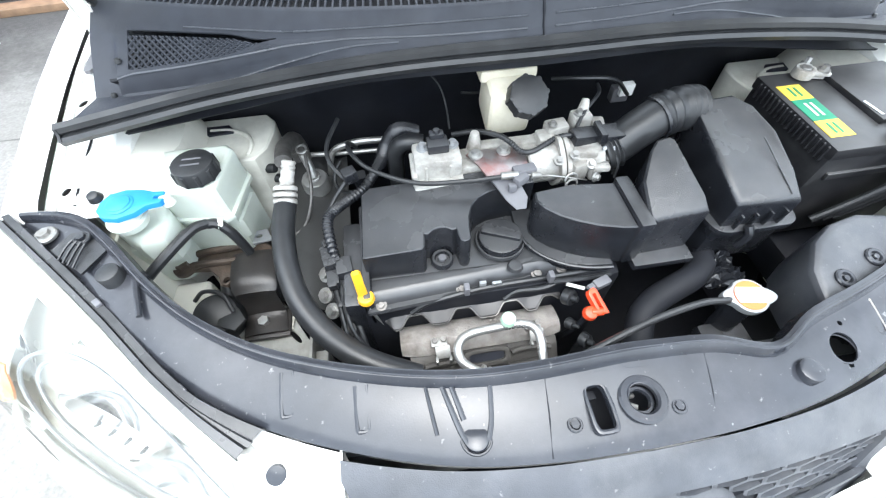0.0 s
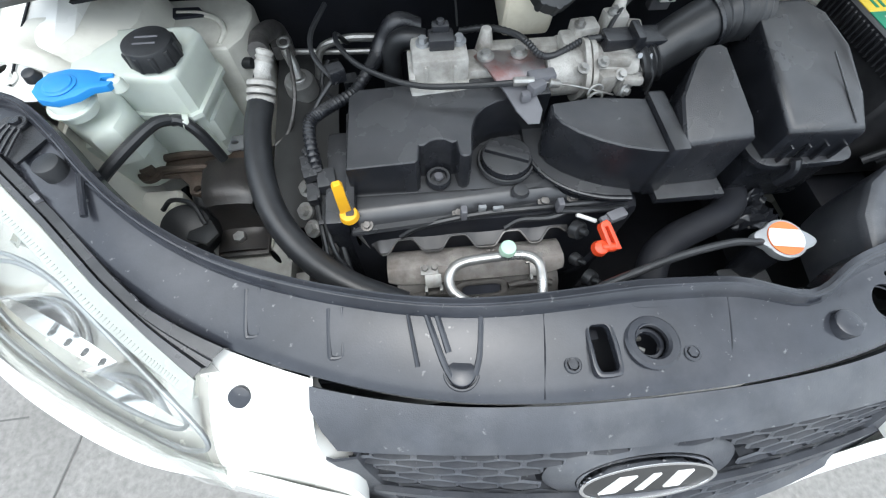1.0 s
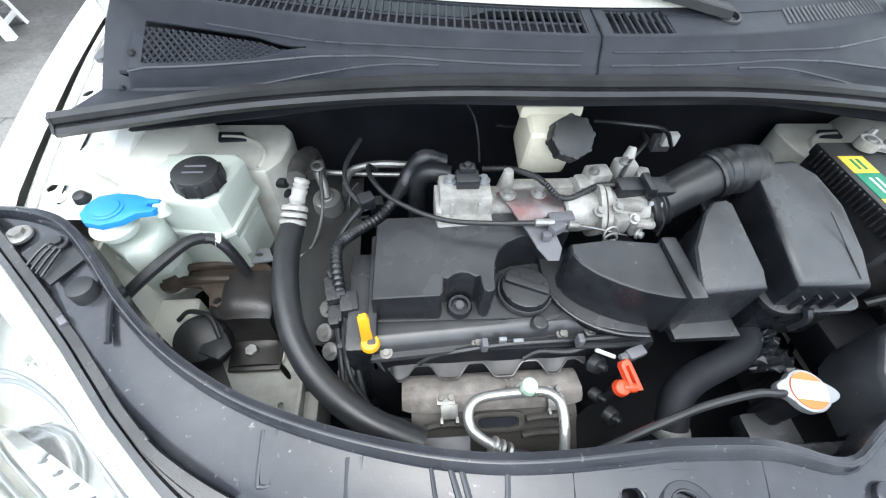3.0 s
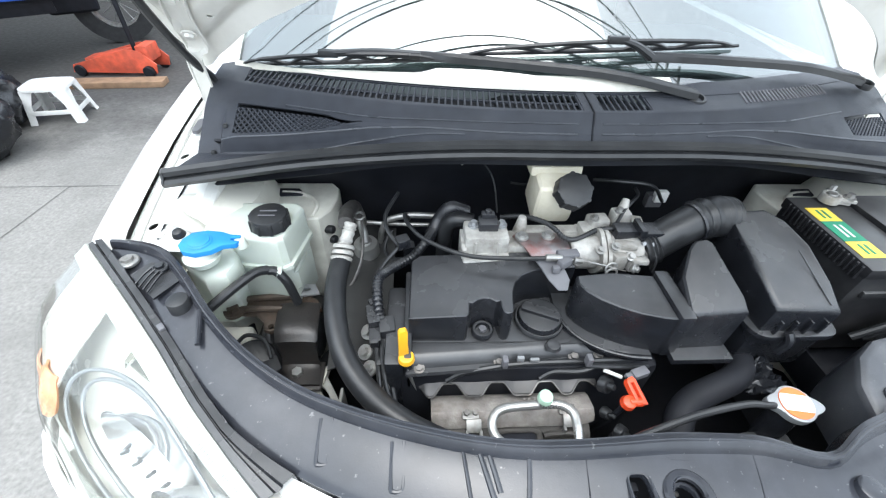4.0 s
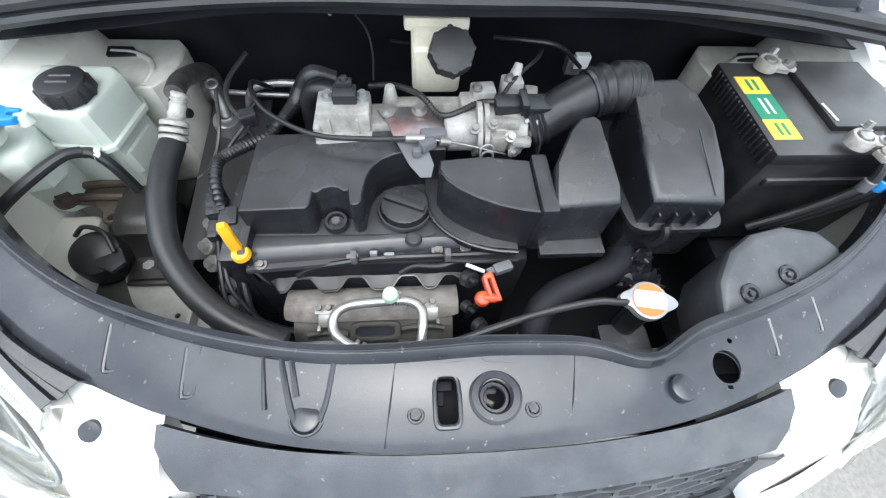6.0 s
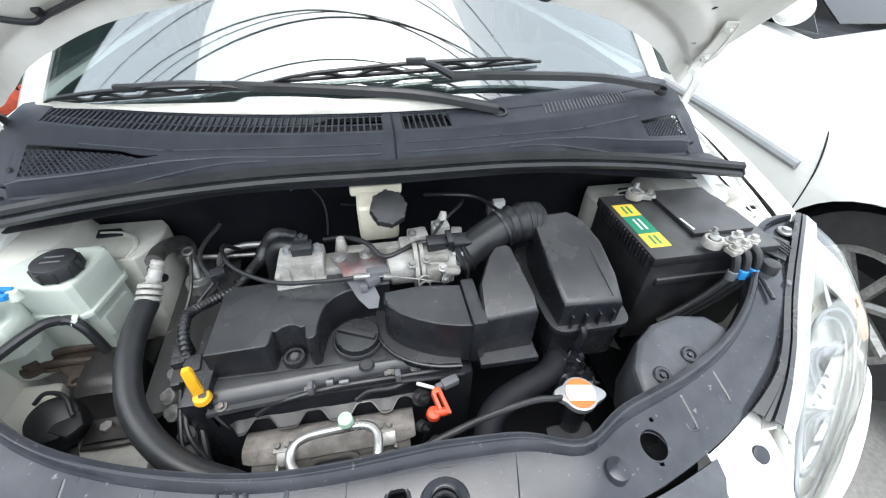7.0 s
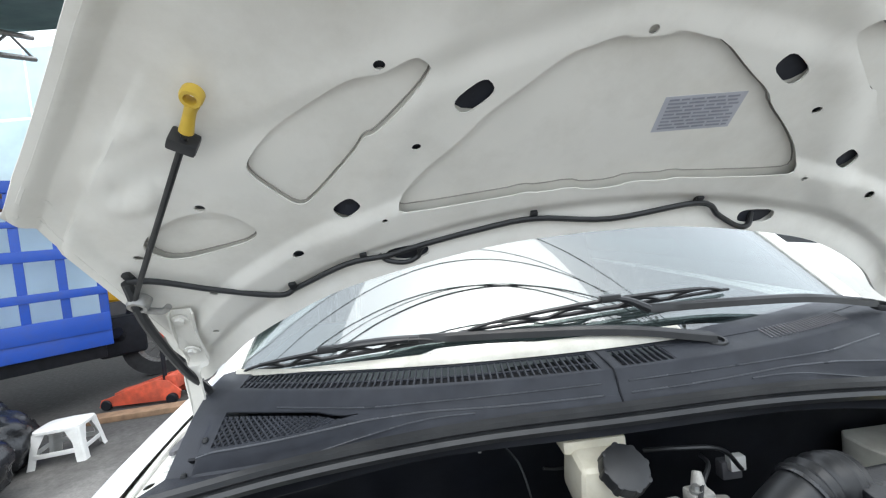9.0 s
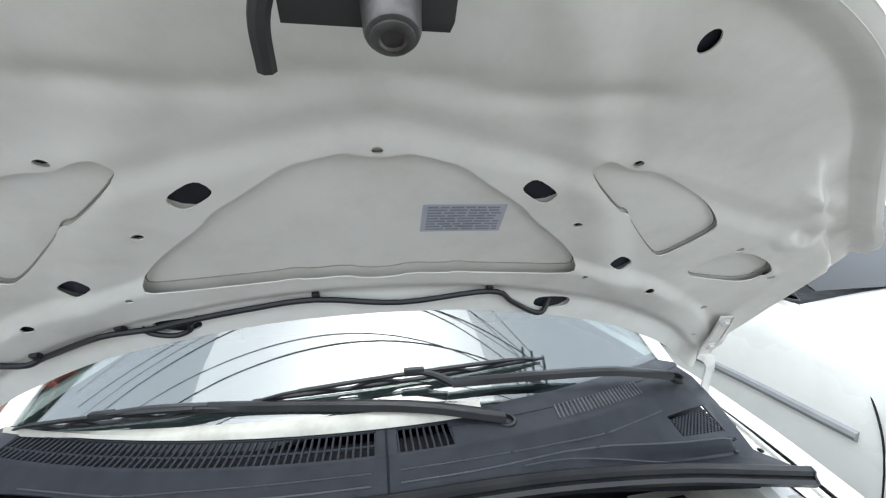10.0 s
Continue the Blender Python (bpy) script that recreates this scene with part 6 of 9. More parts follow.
for x, y, z, r in ((-0.002, 0.603, 0.712, 0.014), (-0.006, 0.570, 0.690, 0.009), (0.010, 0.545, 0.680, 0.012)):
    bm = bmesh.new()
    cyl(bm, (x, y, z), (x + 0.006, y - 0.010, z + 0.006), r, r * 0.9, 18, 0.002)
    cyl(bm, (x + 0.005, y - 0.009, z + 0.006), (x + 0.010, y - 0.016, z + 0.012), r * 0.4, r * 0.35, 10, 0.001)
    part("sender", bm, RUBBER, engine, "dark oil pressure sender")
# leads lying along the front of the rocker cover
for k in (0, 2):
    bm = bmesh.new()
    tube(bm, [(-0.235 + 0.07 * k, 0.612, 0.712), (-0.215 + 0.07 * k, 0.616, 0.724), (-0.180 + 0.07 * k, 0.617 - 0.004 * k, 0.735), (-0.120 + 0.05 * k, 0.620 - 0.004 * k, 0.742), (-0.03, 0.622 - 0.005 * k, 0.741 + 0.002 * k), (0.03, 0.626 - 0.006 * k, 0.736), (0.07, 0.632 - 0.006 * k, 0.728)], 0.0042, 8, 6)
    part("lead", bm, RUBBER, engine)
bm = bmesh.new()
tube(bm, [(-0.005, 0.608, 0.738), (0.020, 0.599, 0.733)], 0.0028, 8, 1)
part("bare_wire", bm, WHITEP, engine)
bm = bmesh.new()
box(bm, (-0.128, 0.621, 0.752), (0.010, 0.005, 0.009), 0.001)
box(bm, (-0.108, 0.619, 0.752), (0.014, 0.005, 0.006), 0.002)
part("lead_clip", bm, LAMPG, engine, "small pale lead clip")

# dipsticks
stick = thing("oil_dipstick", "orange-yellow loop-handled dipstick beside the rocker cover", "dipstick", (-0.294, 0.622, 0.70))
bm = bmesh.new()
prism(bm, [(-0.0075, 0.0), (0.0065, 0.0), (0.0055, 0.030), (0.0060, 0.052), (0.0035, 0.057), (-0.0040, 0.057), (-0.0065, 0.053), (-0.0070, 0.030)], -0.0036, 0.0036, Matrix.Translation((-0.296, 0.6235, 0.763)) @ Matrix.Rotation(radians(88), 4, "X") @ Matrix.Rotation(0.25, 4, "Y"), 0.0014)
part("loop", bm, YELLOW, stick)
bm = bmesh.new()
cyl(bm, (-0.293, 0.620, 0.757), (-0.293, 0.619, 0.769), 0.0120, 0.0112, 22, 0.003)
part("stem", bm, YELLOW, stick)
bm = bmesh.new()
tube(bm, [(-0.293, 0.620, 0.760), (-0.288, 0.617, 0.72), (-0.270, 0.62, 0.64)], 0.0042, 8, 4)
part("tube", bm, STEEL, stick)
stick2 = thing("gearbox_dipstick", "orange-red loop-handled dipstick deep in the bay", "dipstick", (0.022, 0.565, 0.68))
bm = bmesh.new()
prism(bm, [(-0.009, 0.004), (0.009, 0.0), (0.0085, 0.040), (0.005, 0.046), (-0.005, 0.045), (-0.0085, 0.040)], -0.0050, 0.0050, Matrix.Translation((0.029, 0.551, 0.738)) @ Matrix.Rotation(0.30, 4, "Z") @ Matrix.Diagonal((0.86, 0.86, 1, 1)) @ Matrix.Rotation(radians(18), 4, "X"), 0.0016, holes=[[(-0.0026, 0.011), (0.0026, 0.010), (0.0024, 0.037), (-0.0024, 0.037)]])
part("loop", bm, RED, stick2)
bm = bmesh.new()
cyl(bm, (0.012, 0.559, 0.732), (0.012, 0.556, 0.744), 0.0105, 0.0095, 20, 0.003)
cyl(bm, (0.012, 0.558, 0.739), (0.030, 0.556, 0.741), 0.0065, 0.006, 12, 0.002)
part("stem", bm, RED, stick2)
bm = bmesh.new()
tube(bm, [(0.012, 0.559, 0.735), (0.004, 0.562, 0.68), (0.0, 0.58, 0.60)], 0.0042, 8, 4)
part("tube", bm, DARK, stick2)

# ---- air intake ----
duct = thing("air_duct", "black moulded intake duct curving over the engine", "air duct", (0.05, 0.66, 0.76))
bm = bmesh.new()
o = [(-0.034, 0.700), (-0.036, 0.684), (-0.028, 0.668), (-0.012, 0.652), (0.010, 0.638), (0.036, 0.626), (0.064, 0.618), (0.084, 0.615), (0.084, 0.698), (0.02, 0.706)]
prism(bm, o, 0.762, 0.843, None, 0.005, seg=3)
part("duct_shell", bm, PLASTIC, duct)
bm = bmesh.new()
box(bm, (0.0935, 0.656, 0.806), (0.021, 0.092, 0.088), 0.004)
part("joint_band", bm, PLASTIC, duct)
bm = bmesh.new()
o = [(0.100, 0.617), (0.182, 0.620), (0.184, 0.64), (0.168, 0.722), (0.160, 0.728), (0.142, 0.726), (0.128, 0.712), (0.106, 0.672)]
prism(bm, o, 0.755, 0.85, None, 0.007, seg=3, top=lambda x, y: 0.847 + 0.38 * (y - 0.62) + 0.05 * (x - 0.1))
part("resonator", bm, PLASTIC, duct, "wedge-shaped resonator box")
bm = bmesh.new()
o = [(-0.050, 0.745), (-0.052, 0.70), (-0.046, 0.668), (-0.028, 0.642), (0.0, 0.622), (0.035, 0.612), (0.070, 0.608), (0.070, 0.70), (0.0, 0.74)]
prism(bm, o, 0.752, 0.768, None, 0.002)
part("lower_shell", bm, PLASTIC, duct)
bm = bmesh.new()
tube(bm, [(-0.052, 0.70, 0.768), (-0.046, 0.668, 0.768), (-0.028, 0.641, 0.767), (0.0, 0.621, 0.766), (0.035, 0.610, 0.764), (0.070, 0.606, 0.763)], 0.003, 8, 5)
part("rim_bead", bm, PLASTIC, duct)
bm = bmesh.new()
box(bm, (0.142, 0.652, 0.765), (0.090, 0.110, 0.012), 0.002)
part("lower_flange", bm, PLASTIC, duct)

airbox = thing("air_filter_box", "black plastic air filter box with a domed lid", "air filter box", (0.25, 0.72, 0.72))
bm = bmesh.new()
o = [(0.206, 0.624), (0.298, 0.620), (0.305, 0.66), (0.303, 0.72), (0.294, 0.77), (0.278, 0.800), (0.216, 0.795), (0.206, 0.76), (0.202, 0.69)]
prism(bm, o, 0.80, 0.87, None, 0.010, seg=4, top=lambda x, y: 0.848 + 0.37 * (y - 0.62) - 0.6 * max(0, y - 0.70) ** 2 * 4)
lid = part("lid", bm, PLASTIC, airbox, "domed black lid")
bm = bmesh.new()
box(bm, (0.258, 0.715, 0.755), (0.118, 0.185, 0.085), 0.010)
part("base", bm, PLASTIC, airbox)
bm = bmesh.new()
prism(bm, oval(0.260, 0.715, 0.068, 0.104, 32, 0, 7), 0.794, 0.802, None, 0.002)
part("lid_flange", bm, PLASTIC, airbox)
for x in (0.222, 0.244, 0.266, 0.288):
    bm = bmesh.new()
    box(bm, (x, 0.6185, 0.815), (0.003, 0.006, 0.026), 0.001)
    part("rib", bm, PLASTIC, lid)
bm = bmesh.new()
tube(bm, [(0.236, 0.612, 0.812), (0.238, 0.604, 0.800), (0.236, 0.606, 0.775)], 0.006, 8, 4)
part("lid_catch", bm, PLASTIC, airbox, "sprung lid catch")


lid_z = lambda y: 0.8485 + 0.37 * (y - 0.62) - 0.6 * max(0, y - 0.70) ** 2 * 4
bm = bmesh.new()
tube(bm, [(0.284 - 0.012 * k, 0.628 + 0.135 * k, lid_z(0.628 + 0.135 * k)) for k in np.linspace(0, 0.6, 8)], 0.0010, 6, 2)
part("lid_crease", bm, PLASTIC, lid)
elbow = thing("intake_hose", "ribbed black rubber hose from the filter box to the throttle", "hose", (0.15, 0.775, 0.87))
bm = bmesh.new()


def bellows(t):
    r = 0.029
    for c in (0.04, 0.10, 0.16, 0.60, 0.66, 0.76, 0.82, 0.88, 0.94):
        r += 0.0048 * math.exp(-((t - c) / 0.018) ** 2)
    return r


tube(bm, [(0.082, 0.764, 0.842), (0.105, 0.768, 0.850), (0.135, 0.774, 0.870), (0.168, 0.782, 0.884), (0.205, 0.790, 0.886), (0.232, 0.795, 0.880)], 0.03, 24, 16, True, bellows)
part("bellows", bm, RUBBER, elbow)
bm = bmesh.new()
ring(bm, (0.160, 0.780, 0.881), (1, 0.25, 0.3), 0.029, 0.0325, 0.006, 28)
part("clamp", bm, PLASTIC, elbow)

settle(duct, (-0.005, 0.011, -0.011))
settle(airbox, (0.010, 0.008, -0.007))
settle(elbow, (0.004, 0.012, -0.014))

# ---- intake manifold and throttle ----
manif = thing("intake_manifold", "stained cast aluminium intake manifold and throttle body", "manifold", (-0.06, 0.78, 0.78))
box(bm := bmesh.new(), (-0.163, 0.790, 0.838), (0.072, 0.050, 0.052), 0.006)
plen = part("plenum", bm, ALU, manif, "pale cast aluminium plenum")
bm = bmesh.new()
box(bm, (-0.163, 0.772, 0.818), (0.080, 0.050, 0.030), 0.006)
box(bm, (-0.200, 0.785, 0.824), (0.008, 0.056, 0.044), 0.002)
part("step", bm, ALU, plen)
bm = bmesh.new()
box(bm, (-0.062, 0.792, 0.826), (0.140, 0.046, 0.034), 0.008)
box(bm, (-0.050, 0.812, 0.842), (0.120, 0.020, 0.012), 0.004)
part("runner_log", bm, ALU, plen)
bm = bmesh.new()
box(bm, (-0.095, 0.766, 0.812), (0.050, 0.030, 0.018), 0.004)
part("step", bm, ALU, plen)
for x, y, z, r, h in ((-0.100, 0.812, 0.842, 0.014, 0.040), (-0.055, 0.815, 0.846, 0.007, 0.014), (-0.190, 0.765, 0.830, 0.007, 0.012), (-0.132, 0.764, 0.830, 0.007, 0.012), (0.0, 0.820, 0.842, 0.008, 0.016)):
    bm = bmesh.new()
    cyl(bm, (x, y, z - 0.01), (x, y, z + h - 0.01), r, r * 0.5, 16, 0.002)
    part("boss", bm, ALU, plen)
for x in (-0.182, -0.145):
    bm = bmesh.new()
    box(bm, (x, 0.764, 0.842), (0.004, 0.006, 0.030), 0.001)
    part("rib", bm, ALU, plen)
bm = bmesh.new()
box(bm, (-0.160, 0.796, 0.870), (0.032, 0.026, 0.016), 0.003)
box(bm, (-0.160, 0.806, 0.880), (0.022, 0.014, 0.012), 0.003)
cyl(bm, (-0.160, 0.806, 0.884), (-0.160, 0.806, 0.891), 0.006, 0.005, 12, 0.001)
sens = part("pressure_sensor", bm, PLASTIC, manif, "black pressure sensor with two bolts")
for dx in (-0.023, 0.023):
    bm = bmesh.new()
    bolt(bm, (-0.160 + dx, 0.798, 0.864), (0, 0, 1), 0.0058, 0.010)
    part("bolt", bm, LAMPG, sens)
bm = bmesh.new()
prism(bm, [(-0.118, 0.788), (-0.108, 0.796), (-0.034, 0.792), (-0.030, 0.780), (-0.030, 0.742), (-0.058, 0.742), (-0.072, 0.735), (-0.096, 0.736), (-0.104, 0.762)], 0.8485, 0.8515, None, 0.0008)
brk = part("cable_bracket", bm, TINTED, manif, "heat-tinted steel bracket")
bm = bmesh.new()
sheet(bm, [[(x, y, z) for x in np.linspace(x0, x1, 6)] for x0, x1, y, z in ((-0.096, -0.058, 0.736, 0.850), (-0.088, -0.052, 0.720, 0.847), (-0.076, -0.044, 0.700, 0.836), (-0.062, -0.048, 0.688, 0.826))], 0.003)
part("tongue", bm, GREY, brk)
for x, y in ((-0.104, 0.782), (-0.060, 0.784)):
    bm = bmesh.new()
    ring(bm, (x, y, 0.852), (0, 0, 1), 0.006, 0.0105, 0.002, 18)
    bolt(bm, (x, y, 0.853), (0, 0, 1), 0.007, 0.008)
    part("bolt", bm, STEEL, brk)
# throttle body: a machined barrel with flanges and cast lugs
tb = bmesh.new()
cyl(tb, (-0.025, 0.768, 0.830), (0.020, 0.768, 0.834), 0.027, 0.029, 28, 0.003)
cyl(tb, (0.026, 0.768, 0.835), (0.088, 0.764, 0.842), 0.030, 0.030, 28, 0.003)
tbo = part("throttle_body", tb, ALU, manif, "machined throttle body")
for x, r in ((0.020, 0.036), (0.030, 0.034)):
    bm = bmesh.new()
    M = Matrix.Translation((x, 0.768, 0.834)) @ Matrix.Rotation(radians(90), 4, "Y")
    prism(bm, oval(0, 0, r, r, 32, 0.6, 3.2), -0.0035, 0.0035, M, 0.001)
    part("flange", bm, ALU, tbo)
for c, s_ in (((0.030, 0.812, 0.856), (0.034, 0.026, 0.030)), ((0.072, 0.822, 0.860), (0.030, 0.024, 0.034)), ((0.100, 0.815, 0.852), (0.020, 0.024, 0.024)), ((0.045, 0.738, 0.840), (0.024, 0.018, 0.030)), ((0.070, 0.738, 0.836), (0.018, 0.020, 0.026)), ((0.075, 0.728, 0.848), (0.026, 0.012, 0.010)), ((0.010, 0.800, 0.852), (0.026, 0.030, 0.020)), ((0.055, 0.750, 0.862), (0.036, 0.016, 0.012))):
    bm = bmesh.new()
    box(bm, c, s_, 0.004, Matrix.Rotation(0.2 * math.sin(c[0] * 300), 4, "Z"))
    part("lug", bm, ALU, tbo)
for c, ax in (((0.012, 0.742, 0.858), (0, -0.4, 1)), ((0.036, 0.744, 0.864), (0, -0.4, 1)), ((0.060, 0.734, 0.852), (0, -0.6, 1)), ((0.082, 0.732, 0.846), (0.2, -0.8, 0.6)), ((0.020, 0.806, 0.872), (0, 0, 1)), ((0.066, 0.818, 0.878), (0, 0, 1)), ((0.060, 0.714, 0.846), (0.6, -0.8, 0.2)), ((0.092, 0.744, 0.850), (0.3, -0.5, 0.8))):
    bm = bmesh.new()
    bolt(bm, c, ax, 0.0048, 0.008)
    part("screw", bm, STEEL, tbo)
bm = bmesh.new()
cyl(bm, (0.074, 0.824, 0.872), (0.080, 0.836, 0.892), 0.010, 0.006, 14, 0.002)
part("stub", bm, ALU, tbo)
bm = bmesh.new()
box(bm, (0.060, 0.772, 0.873), (0.040, 0.026, 0.018), 0.003)
box(bm, (0.096, 0.766, 0.872), (0.036, 0.032, 0.026), 0.004)
box(bm, (0.076, 0.764, 0.884), (0.010, 0.034, 0.018), 0.002)
cyl(bm, (0.112, 0.766, 0.872), (0.122, 0.766, 0.873), 0.014, 0.012, 18, 0.002)
part("position_sensor", bm, PLASTIC, tbo, "black throttle sensor plug")
for x, y in ((0.080, 0.748), (0.094, 0.746), (0.106, 0.748)):
    bm = bmesh.new()
    bolt(bm, (x, y, 0.868), (0, -0.8, 0.5), 0.0036, 0.006, False)
    part("screw", bm, LAMPG, tbo)
for k in range(5):
    bm = bmesh.new()
    y = 0.730 + 0.007 * k
    tube(bm, [(0.096, y + 0.008, 0.862), (0.102, y, 0.848), (0.102, y - 0.004, 0.826)], 0.0024, 6, 4)
    part("wire", bm, RUBBER, tbo)
bm = bmesh.new()
coil = [(0.028 + 0.009 * math.cos(a), 0.722 - 0.0009 * a + 0.003 * math.sin(a), 0.842 - 0.0011 * a + 0.008 * math.sin(a)) for a in np.linspace(0, 10 * math.pi, 90)]
tube(bm, coil, 0.0017, 6, 1)
part("return_spring", bm, STEEL, tbo)
bm = bmesh.new()
cyl(bm, (0.045, 0.716, 0.806), (0.046, 0.722, 0.824), 0.022, 0.022, 24, 0.002)
part("cable_quadrant", bm, DARK, tbo)

cable = thing("throttle_cable", "thin black throttle cable arching over the engine", "cable", (-0.1, 0.74, 0.85))
bm = bmesh.new()
tube(bm, [(-0.292, 0.90, 0.80), (-0.298, 0.855, 0.845), (-0.290, 0.82, 0.850), (-0.262, 0.785, 0.846), (-0.20, 0.745, 0.848), (-0.13, 0.728, 0.856), (-0.055, 0.722, 0.862)], 0.0036, 8, 8)
part("sheath", bm, RUBBER, cable)
bm = bmesh.new()
tube(bm, [(-0.055, 0.722, 0.862), (0.0, 0.722, 0.850), (0.055, 0.722, 0.832)], 0.0012, 6, 4)
part("inner_wire", bm, STEEL, cable)
bm = bmesh.new()
cyl(bm, (-0.080, 0.724, 0.861), (-0.055, 0.722, 0.862), 0.0055, 0.0055, 10, 0.001)
cyl(bm, (-0.036, 0.722, 0.858), (-0.022, 0.722, 0.855), 0.006, 0.005, 10, 0.001)
part("adjuster", bm, STEEL, cable)
bm = bmesh.new()
box(bm, (-0.044, 0.730, 0.862), (0.034, 0.016, 0.010), 0.003, Matrix.Rotation(0.1, 4, "Z"))
box(bm, (-0.052, 0.716, 0.858), (0.022, 0.014, 0.014), 0.004, Matrix.Rotation(0.5, 4, "Z"))
box(bm, (-0.066, 0.708, 0.852), (0.012, 0.010, 0.012), 0.003)
part("clamp_block", bm, GREY, cable)

loom = thing("wiring_loom", "corrugated black wiring loom round the engine", "wiring loom", (-0.3, 0.7, 0.75))
bm = bmesh.new()
tube(bm, [(0.045, 0.780, 0.872), (0.020, 0.782, 0.868), (0.0, 0.776, 0.862), (-0.022, 0.768, 0.859), (-0.038, 0.772, 0.860), (-0.050, 0.790, 0.864), (-0.065, 0.806, 0.866), (-0.095, 0.826, 0.862), (-0.13, 0.84, 0.85)], 0.004, 10, 10, True, lambda t: 0.0042 + 0.0006 * math.sin(t * 260))
part("sensor_lead", bm, RUBBER, loom)
bm = bmesh.new()
tube(bm, [(-0.185, 0.875, 0.835), (-0.215, 0.872, 0.846), (-0.236, 0.868, 0.822), (-0.249, 0.850, 0.808), (-0.264, 0.820, 0.806), (-0.284, 0.800, 0.794), (-0.311, 0.775, 0.797), (-0.328, 0.750, 0.806), (-0.338, 0.735, 0.806), (-0.338, 0.708, 0.796), (-0.334, 0.68, 0.77)], 0.011, 12, 16, True, lambda t: 0.0080 + 0.0055 * smooth01(0.45, 0.2, t) + 0.0009 * math.sin(t * 330) * smooth01(0.3, 0.5, t))
part("conduit", bm, PLASTIC, loom)
bm = bmesh.new()
tube(bm, [(-0.178, 0.842, 0.838), (-0.205, 0.846, 0.840), (-0.222, 0.850, 0.822), (-0.227, 0.850, 0.78), (-0.226, 0.850, 0.70)], 0.0145, 14, 8)
part("breather_hose", bm, RUBBER, loom, "thick black breather hose")
bm = bmesh.new()
tube(bm, [(-0.325, 0.895, 0.775), (-0.335, 0.88, 0.768), (-0.338, 0.86, 0.755), (-0.325, 0.845, 0.748), (-0.305, 0.84, 0.752)], 0.0032, 8, 6)
part("lead", bm, RUBBER, loom)
for c, sz in (((-0.322, 0.668, 0.762), (0.024, 0.030, 0.034)), ((-0.318, 0.640, 0.748), (0.016, 0.026, 0.030)), ((-0.330, 0.622, 0.735), (0.016, 0.016, 0.034)), ((-0.292, 0.855, 0.762), (0.022, 0.022, 0.026))):
    bm = bmesh.new()
    box(bm, c, sz, 0.003, Matrix.Rotation(0.15, 4, "Z"))
    part("connector", bm, PLASTIC, loom)
for off in (0.0, 0.010):
    bm = bmesh.new()
    tube(bm, [(-0.320, 0.632, 0.73), (-0.322 + off, 0.59, 0.70), (-0.31 + off, 0.560, 0.675), (-0.26, 0.545, 0.665), (-0.20, 0.535, 0.66), (-0.16, 0.53, 0.655)], 0.005, 8, 6)
    part("lead", bm, RUBBER, loom)
bm = bmesh.new()
tube(bm, [(0.055, 0.795, 0.872), (0.075, 0.82, 0.88), (0.11, 0.855, 0.885), (0.13, 0.90, 0.87)], 0.003, 8, 6)
part("lead", bm, RUBBER, loom)
bm = bmesh.new()
tube(bm, [(-0.10, 0.925, 0.866), (-0.07, 0.935, 0.856), (-0.03, 0.94, 0.858), (0.02, 0.94, 0.862)], 0.0022, 8, 6)
part("bulkhead_lead", bm, RUBBER, loom)
bm = bmesh.new()
tube(bm, [(-0.155, 0.945, 0.90), (-0.135, 0.935, 0.875), (-0.128, 0.915, 0.85), (-0.128, 0.88, 0.83)], 0.0018, 6, 6)
part("bulkhead_lead", bm, RUBBER, loom)
bm = bmesh.new()
box(bm, (0.225, 0.955, 0.815), (0.026, 0.014, 0.024), 0.002)
part("white_connector", bm, WHITEP, loom, "white plastic connector")
bm = bmesh.new()
box(bm, (0.220, 0.965, 0.800), (0.034, 0.018, 0.030), 0.003)
part("connector_holder", bm, GREY, loom)
for x, z in ((-0.19, 0.885), (-0.16, 0.90), (-0.10, 0.895)):
    bm = bmesh.new()
    cyl(bm, (x, 0.975, z), (x, 0.960, z), 0.0035, 0.003, 8)
    part("stud", bm, STEEL, loom)

for c, sz, a in (((-0.342, 0.690, 0.770), (0.026, 0.034, 0.022), 0.2), ((-0.345, 0.712, 0.776), (0.018, 0.014, 0.014), 0.5), ((-0.340, 0.655, 0.760), (0.018, 0.026, 0.020), 0.1), ((-0.300, 0.800, 0.828), (0.022, 0.020, 0.020), 0.4)):
    bm = bmesh.new()
    box(bm, c, sz, 0.003, Matrix.Rotation(a, 4, "Z"))
    box(bm, (c[0], c[1] - sz[1] * 0.45, c[2] + 0.004), (sz[0] * 0.7, sz[1] * 0.4, sz[2] * 0.7), 0.002, Matrix.Rotation(a, 4, "Z"))
    part("connector", bm, PLASTIC, loom)
for pts in ([(-0.342, 0.705, 0.776), (-0.345, 0.74, 0.785), (-0.335, 0.775, 0.795), (-0.305, 0.80, 0.82)], [(-0.338, 0.645, 0.758), (-0.332, 0.60, 0.74), (-0.325, 0.565, 0.715), (-0.30, 0.54, 0.69)], [(-0.330, 0.655, 0.760), (-0.326, 0.61, 0.748), (-0.318, 0.58, 0.73), (-0.30, 0.56, 0.70)], [(-0.300, 0.790, 0.82), (-0.325, 0.815, 0.84), (-0.330, 0.85, 0.85), (-0.31, 0.90, 0.86)], [(0.06, 0.93, 0.87), (0.10, 0.90, 0.885), (0.15, 0.885, 0.885), (0.215, 0.93, 0.82)]):
    bm = bmesh.new()
    tube(bm, pts, 0.0035, 8, 6)
    part("lead", bm, RUBBER, loom)
